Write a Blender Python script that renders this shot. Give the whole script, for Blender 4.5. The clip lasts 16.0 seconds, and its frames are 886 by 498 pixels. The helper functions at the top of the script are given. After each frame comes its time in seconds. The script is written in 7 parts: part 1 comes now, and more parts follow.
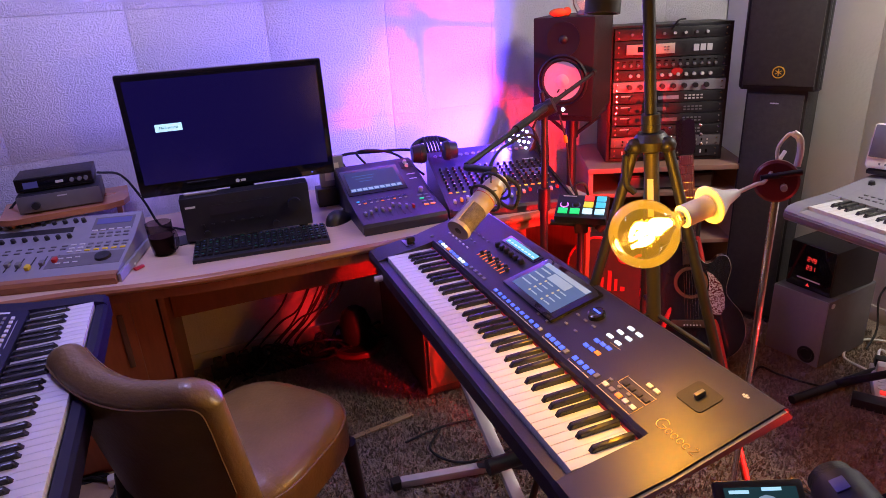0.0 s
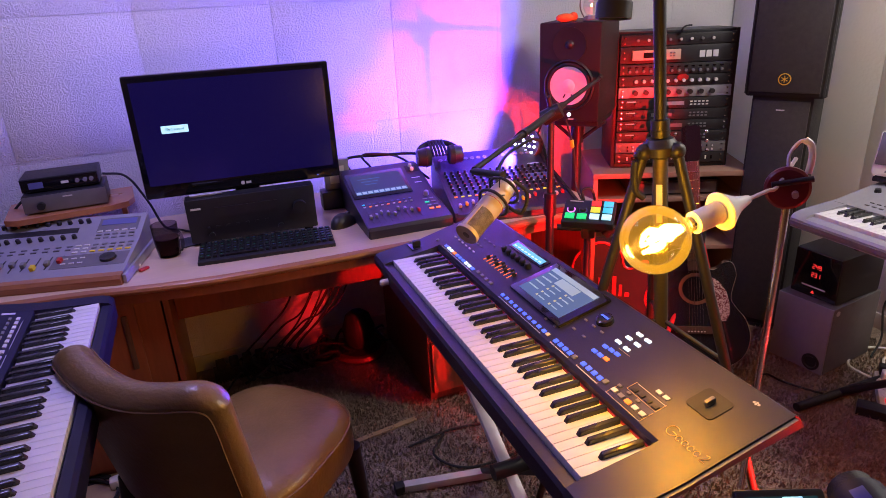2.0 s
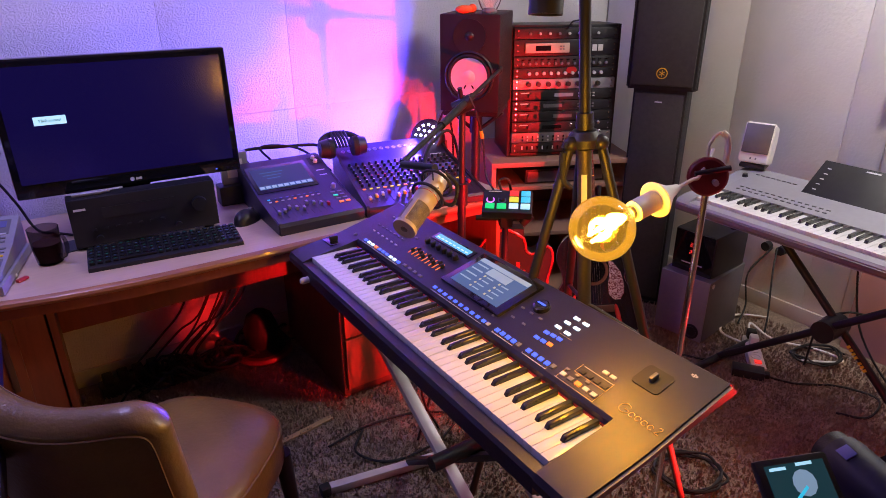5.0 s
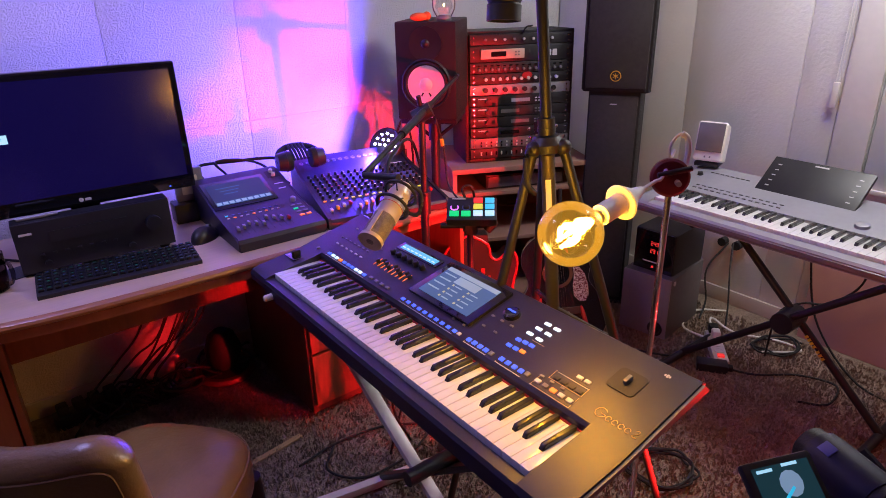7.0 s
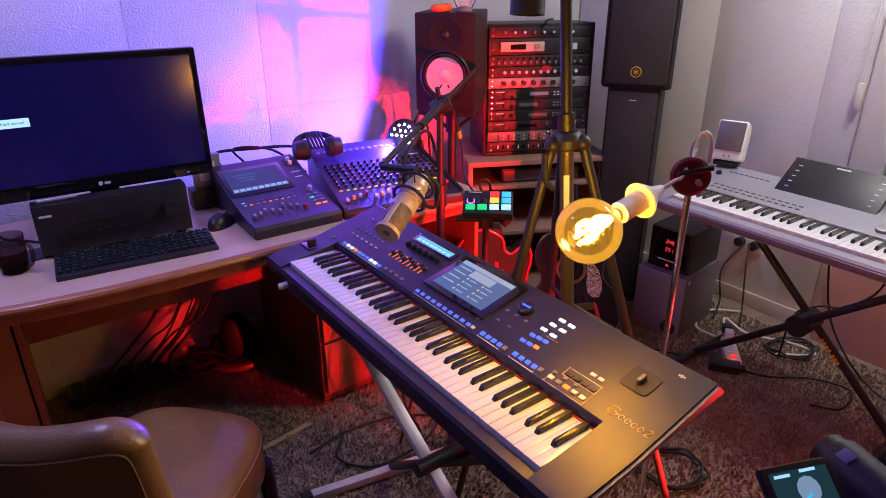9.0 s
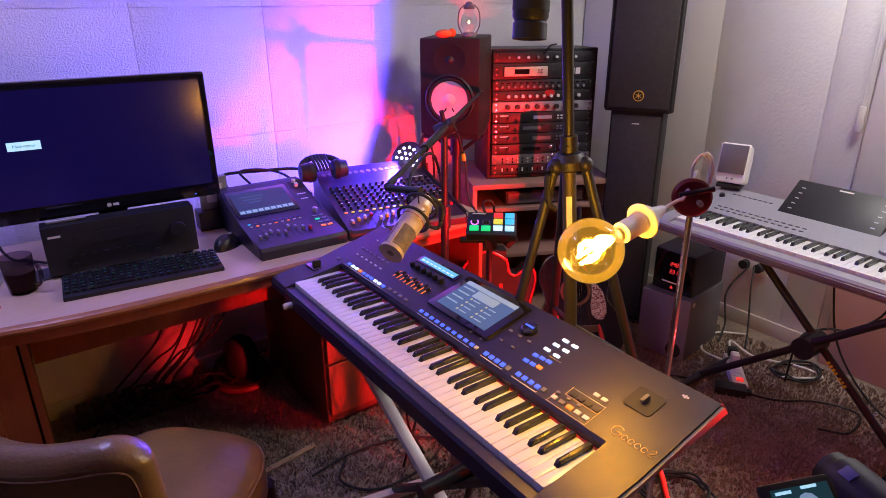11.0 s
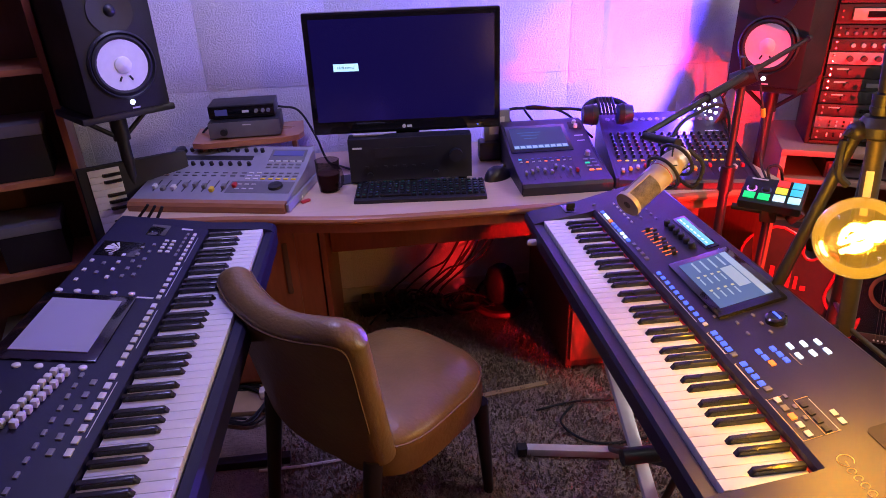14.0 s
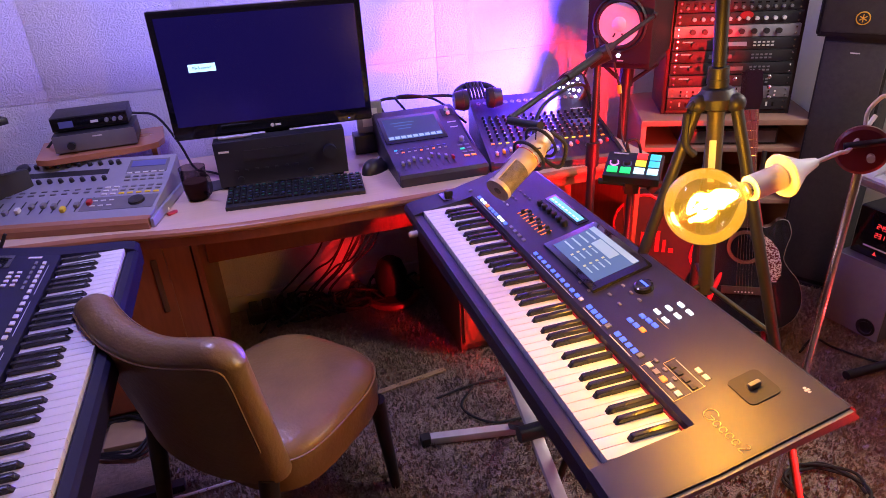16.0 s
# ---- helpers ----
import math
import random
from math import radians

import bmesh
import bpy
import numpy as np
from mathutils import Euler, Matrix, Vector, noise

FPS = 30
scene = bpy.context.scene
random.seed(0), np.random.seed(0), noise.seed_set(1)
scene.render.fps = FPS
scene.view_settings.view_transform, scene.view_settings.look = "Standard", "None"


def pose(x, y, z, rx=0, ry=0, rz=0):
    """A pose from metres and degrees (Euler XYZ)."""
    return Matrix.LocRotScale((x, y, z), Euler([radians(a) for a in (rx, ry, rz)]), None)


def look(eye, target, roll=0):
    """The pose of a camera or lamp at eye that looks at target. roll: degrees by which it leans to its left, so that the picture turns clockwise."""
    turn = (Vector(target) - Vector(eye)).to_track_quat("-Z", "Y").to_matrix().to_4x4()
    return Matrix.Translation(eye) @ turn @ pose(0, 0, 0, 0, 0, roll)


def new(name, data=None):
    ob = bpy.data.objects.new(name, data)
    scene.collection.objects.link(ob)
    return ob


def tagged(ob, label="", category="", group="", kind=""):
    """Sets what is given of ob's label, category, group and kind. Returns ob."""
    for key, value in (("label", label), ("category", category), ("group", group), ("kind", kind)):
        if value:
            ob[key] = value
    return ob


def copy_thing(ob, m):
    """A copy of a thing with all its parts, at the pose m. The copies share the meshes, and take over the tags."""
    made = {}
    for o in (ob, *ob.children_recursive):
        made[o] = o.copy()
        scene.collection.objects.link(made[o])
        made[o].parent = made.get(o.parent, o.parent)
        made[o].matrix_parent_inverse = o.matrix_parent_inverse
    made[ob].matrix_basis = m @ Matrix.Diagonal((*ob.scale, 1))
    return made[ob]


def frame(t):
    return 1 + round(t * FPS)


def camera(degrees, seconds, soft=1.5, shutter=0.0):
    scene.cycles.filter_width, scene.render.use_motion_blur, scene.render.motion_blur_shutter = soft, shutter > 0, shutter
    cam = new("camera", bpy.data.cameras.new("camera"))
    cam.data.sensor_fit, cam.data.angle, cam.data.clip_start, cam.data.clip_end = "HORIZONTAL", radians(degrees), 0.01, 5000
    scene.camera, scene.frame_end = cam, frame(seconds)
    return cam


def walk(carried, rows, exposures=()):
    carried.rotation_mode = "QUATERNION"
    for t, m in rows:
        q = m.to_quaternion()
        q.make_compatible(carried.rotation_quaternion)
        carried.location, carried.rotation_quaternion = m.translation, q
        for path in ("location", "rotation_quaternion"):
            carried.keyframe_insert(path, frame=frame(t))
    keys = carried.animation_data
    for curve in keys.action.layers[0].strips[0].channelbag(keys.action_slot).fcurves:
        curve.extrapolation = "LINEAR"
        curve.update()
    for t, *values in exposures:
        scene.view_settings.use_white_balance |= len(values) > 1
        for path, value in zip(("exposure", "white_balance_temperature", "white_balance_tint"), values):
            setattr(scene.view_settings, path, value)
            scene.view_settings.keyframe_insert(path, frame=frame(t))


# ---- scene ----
cam = camera(70.0, 16.0, 0.9)
EXPO = [(0.0, -0.08, 6200, 12), (3.0, -0.06, 6200, 12), (5.0, -0.18, 6050, 12), (7.0, -0.28, 5800, 13), (9.5, -0.16, 5850, 13), (11.5, -0.24, 5950, 13), (13.0, -0.06, 5950, 14), (14.5, 0.06, 5950, 14), (16.0, 0.30, 6050, 17)]
PATH = [
    (0, (0.296, 0.35, 1.545), (0.065, 2.186, 0.785), -3.5),
    (0.5, (0.297, 0.357, 1.538), (0.106, 2.181, 0.741), -3.0),
    (1, (0.295, 0.358, 1.542), (0.102, 2.193, 0.769), -2.8),
    (1.5, (0.283, 0.354, 1.544), (0.061, 2.192, 0.785), -3.1),
    (2, (0.277, 0.352, 1.545), (0.046, 2.193, 0.796), -3.0),
    (2.5, (0.274, 0.355, 1.545), (0.072, 2.201, 0.803), -2.2),
    (3, (0.272, 0.353, 1.546), (0.047, 2.199, 0.81), -2.8),
    (3.5, (0.277, 0.352, 1.546), (0.063, 2.203, 0.819), -2.7),
    (4, (0.267, 0.344, 1.546), (0.055, 2.193, 0.814), -2.4),
    (4.5, (0.211, 0.356, 1.548), (0.158, 2.198, 0.771), -1.8),
    (5, (0.117, 0.369, 1.557), (0.296, 2.196, 0.763), -0.4),
    (5.2, (0.113, 0.381, 1.551), (0.393, 2.193, 0.751), -0.4),
    (7.5, (0.099, 0.393, 1.56), (0.401, 2.212, 0.785), -1.4),
    (8, (0.095, 0.39, 1.561), (0.369, 2.208, 0.773), -1.2),
    (8.5, (0.097, 0.392, 1.56), (0.378, 2.2, 0.752), -0.7),
    (9, (0.094, 0.396, 1.561), (0.36, 2.209, 0.76), -0.2),
    (11.3, (0.096, 0.382, 1.558), (0.347, 2.227, 0.828), -0.4),
    (11.5, (0.095, 0.382, 1.565), (0.343, 2.227, 0.832), -0.5),
    (12, (0.101, 0.38, 1.557), (0.259, 2.227, 0.805), 1.1),
    (12.5, (0.203, 0.419, 1.546), (0.152, 2.248, 0.739), 1.7),
    (13, (0.253, 0.415, 1.544), (-0.213, 2.172, 0.71), -0.6),
    (13.5, (0.266, 0.408, 1.544), (-0.373, 2.11, 0.709), -2.4),
    (14, (0.261, 0.411, 1.538), (-0.412, 2.082, 0.67), -2.1),
    (14.5, (0.267, 0.414, 1.542), (-0.346, 2.102, 0.662), -2.3),
    (15, (0.269, 0.425, 1.541), (-0.249, 2.127, 0.628), -3.2),
    (15.5, (0.286, 0.44, 1.539), (-0.156, 2.15, 0.602), -3.8),
    (16, (0.295, 0.451, 1.545), (-0.063, 2.192, 0.628), -3.3),
]
walk(cam, [(t, look(eye, target, roll)) for t, eye, target, roll in PATH], EXPO)

# ---------------------------------------------------------------- light
def lamp(name, kind, place, color, power, size=0.05, target=None, spot=60, blend=0.5):
    data = bpy.data.lights.new(name, kind)
    data.color, data.energy = color, power
    if kind == "AREA":
        data.size = size
    else:
        data.shadow_soft_size = size
    if kind == "SPOT":
        data.spot_size, data.spot_blend = radians(spot), blend
    ob = new(name, data)
    ob.matrix_world = look(place, target) if target else pose(*place)
    return ob


ROOM = pose(0, 0, 0, 0, 0, 28.5)          # the room's own axes: x along the back wall, y towards it
P_RIGHT, Q_BACK, P_LEFT, Q_FRONT, HIGH = 3.22, 2.925, -1.25, -1.6, 2.45


def room(p, q, z=0.0):
    return ROOM @ Vector((p, q, z))


world = bpy.data.worlds.new("world")
world.use_nodes = True
world.node_tree.nodes["Background"].inputs[0].default_value = (0.6, 0.7, 1.0, 1)
world.node_tree.nodes["Background"].inputs[1].default_value = 0.6
scene.world = world
lamp("bulb_glow", "POINT", (0.525, 1.447, 1.115), (1.0, 0.42, 0.012), 10.5, 0.03)
RED = Vector((1.20, 1.30, 0.78))          # two red stage lamps on one stand, beyond the end of the black keyboard
RED_LOW = RED - Vector((0, 0, 0.40))
lamp("red_glow", "SPOT", RED, (1.0, 0.010, 0.012), 320.0, 0.012, (0.40, 3.18, 1.02), 38, 0.6)
lamp("red_low_glow", "SPOT", RED_LOW, (1.0, 0.010, 0.008), 320.0, 0.012, (0.14, 3.00, 0.38), 46, 0.5)
lamp("red_spill", "POINT", RED_LOW + Vector((0, 0, 0.2)), (1.0, 0.010, 0.008), 6.5, 0.012)
PAR = room(1.72, 2.57, 0.94)
lamp("par_blue", "SPOT", PAR, (0.10, 0.045, 1.0), 115.0, 0.02, PAR + Vector((-0.985, -0.171, 0.30)), 176, 0.30)
lamp("par_white", "SPOT", PAR + Vector((0, 0, 0.02)), (0.30, 0.20, 1.0), 34.0, 0.03, room(0.72, 2.74, 1.40), 92, 1.0)
lamp("window_daylight", "AREA", room(3.16, 0.7, 1.5), (0.93, 1.0, 0.96), 2.5, 1.0, room(1.0, 1.0, 0.9))
# two unseen overhead lights, added to fill the room's dim ambient
lamp("warm_fill_light", "AREA", room(2.82, 1.05, 2.32), (1.0, 0.91, 0.80), 33.0, 0.5, room(2.50, 1.65, 0.0))
lamp("violet_fill_light", "AREA", room(0.1, 2.15, 2.32), (0.50, 0.44, 1.0), 16.0, 0.4, room(0.1, 2.15, 0.0))

# ---------------------------------------------------------------- materials
def material(name, color, rough=0.5, metal=0.0, vary=0.12, scale=30.0, bump=0.0, bump_scale=200.0, coat=0.0, emit=None, power=0.0, stretch=(1, 1, 1), fine=None, random=0.0):
    m = bpy.data.materials.new(name)
    m.use_nodes = True
    nt = m.node_tree
    n, l = nt.nodes, nt.links
    b = n["Principled BSDF"]
    b.inputs["Roughness"].default_value, b.inputs["Metallic"].default_value = rough, metal
    b.inputs["Coat Weight"].default_value = coat
    b.inputs["Base Color"].default_value = (*color, 1)
    tc = n.new("ShaderNodeTexCoord")
    mp = n.new("ShaderNodeMapping")
    mp.inputs["Scale"].default_value = stretch
    l.new(tc.outputs["Object"], mp.inputs["Vector"])
    if vary:
        a, c = n.new("ShaderNodeTexNoise"), n.new("ShaderNodeTexNoise")
        a.inputs["Scale"].default_value, c.inputs["Scale"].default_value = scale, scale / 9
        a.inputs["Detail"].default_value = 6
        l.new(mp.outputs[0], a.inputs["Vector"])
        l.new(mp.outputs[0], c.inputs["Vector"])
        s = n.new("ShaderNodeMath")
        s.operation = "ADD"
        l.new(a.outputs["Fac"], s.inputs[0])
        l.new(c.outputs["Fac"], s.inputs[1])
        r = n.new("ShaderNodeMapRange")
        r.inputs["From Min"].default_value, r.inputs["From Max"].default_value = 0.6, 1.4
        r.inputs["To Min"].default_value, r.inputs["To Max"].default_value = 1 - vary, 1 + vary
        l.new(s.outputs[0], r.inputs["Value"])
        h = n.new("ShaderNodeHueSaturation")
        h.inputs["Color"].default_value = (*color, 1)
        if random:
            oi = n.new("ShaderNodeObjectInfo")
            rr = n.new("ShaderNodeMapRange")
            rr.inputs["To Min"].default_value, rr.inputs["To Max"].default_value = 1 - random, 1 + random
            mul = n.new("ShaderNodeMath")
            mul.operation = "MULTIPLY"
            l.new(oi.outputs["Random"], rr.inputs["Value"])
            l.new(rr.outputs[0], mul.inputs[0])
            l.new(r.outputs[0], mul.inputs[1])
            l.new(mul.outputs[0], h.inputs["Value"])
        else:
            l.new(r.outputs[0], h.inputs["Value"])
        l.new(h.outputs[0], b.inputs["Base Color"])
        q = n.new("ShaderNodeMapRange")
        q.inputs["To Min"].default_value, q.inputs["To Max"].default_value = max(0.02, rough - 0.1), min(1, rough + 0.12)
        l.new(c.outputs["Fac"], q.inputs["Value"])
        l.new(q.outputs[0], b.inputs["Roughness"])
    if bump:
        t = n.new("ShaderNodeTexNoise")
        t.inputs["Scale"].default_value, t.inputs["Detail"].default_value = bump_scale, 4
        l.new(mp.outputs[0], t.inputs["Vector"])
        u = n.new("ShaderNodeBump")
        u.inputs["Strength"].default_value, u.inputs["Distance"].default_value = 1.0, bump
        l.new(t.outputs["Fac"], u.inputs["Height"])
        l.new(u.outputs[0], b.inputs["Normal"])
    if emit:
        b.inputs["Emission Color"].default_value, b.inputs["Emission Strength"].default_value = (*emit, 1), power
    return m


def wallpaper():
    """White embossed wall panels: curling relief."""
    m = material("embossed_white", (0.74, 0.73, 0.72), 0.62, vary=0.05, scale=6)
    n, l = m.node_tree.nodes, m.node_tree.links
    tc = n.new("ShaderNodeTexCoord")
    w = n.new("ShaderNodeTexNoise")
    w.inputs["Scale"].default_value, w.inputs["Distortion"].default_value, w.inputs["Detail"].default_value = 55, 2.6, 1.5
    l.new(tc.outputs["Object"], w.inputs["Vector"])
    r = n.new("ShaderNodeValToRGB")
    r.color_ramp.elements[0].position, r.color_ramp.elements[1].position = 0.42, 0.58
    l.new(w.outputs["Fac"], r.inputs[0])
    g = n.new("ShaderNodeTexNoise")
    g.inputs["Scale"].default_value = 300
    l.new(tc.outputs["Object"], g.inputs["Vector"])
    a = n.new("ShaderNodeMath")
    a.operation = "MULTIPLY_ADD"
    a.inputs[1].default_value = 0.25
    l.new(g.outputs["Fac"], a.inputs[0])
    l.new(r.outputs[0], a.inputs[2])
    u = n.new("ShaderNodeBump")
    u.inputs["Strength"].default_value, u.inputs["Distance"].default_value = 1.0, 0.0020
    l.new(a.outputs[0], u.inputs["Height"])
    l.new(u.outputs[0], n["Principled BSDF"].inputs["Normal"])
    return m


def speckled():
    """Pale plastic with dark red-brown blots."""
    m = material("speckled_guard", (0.5, 0.4, 0.36), 0.25, vary=0.0)
    n, l = m.node_tree.nodes, m.node_tree.links
    tc, w, r = n.new("ShaderNodeTexCoord"), n.new("ShaderNodeTexNoise"), n.new("ShaderNodeValToRGB")
    w.inputs["Scale"].default_value, w.inputs["Detail"].default_value = 210, 1.0
    l.new(tc.outputs["Object"], w.inputs["Vector"])
    r.color_ramp.elements[0].position, r.color_ramp.elements[1].position = 0.47, 0.52
    r.color_ramp.elements[0].color, r.color_ramp.elements[1].color = (0.10, 0.012, 0.012, 1), (0.66, 0.55, 0.50, 1)
    l.new(w.outputs["Fac"], r.inputs[0])
    l.new(r.outputs[0], n["Principled BSDF"].inputs["Base Color"])
    return m


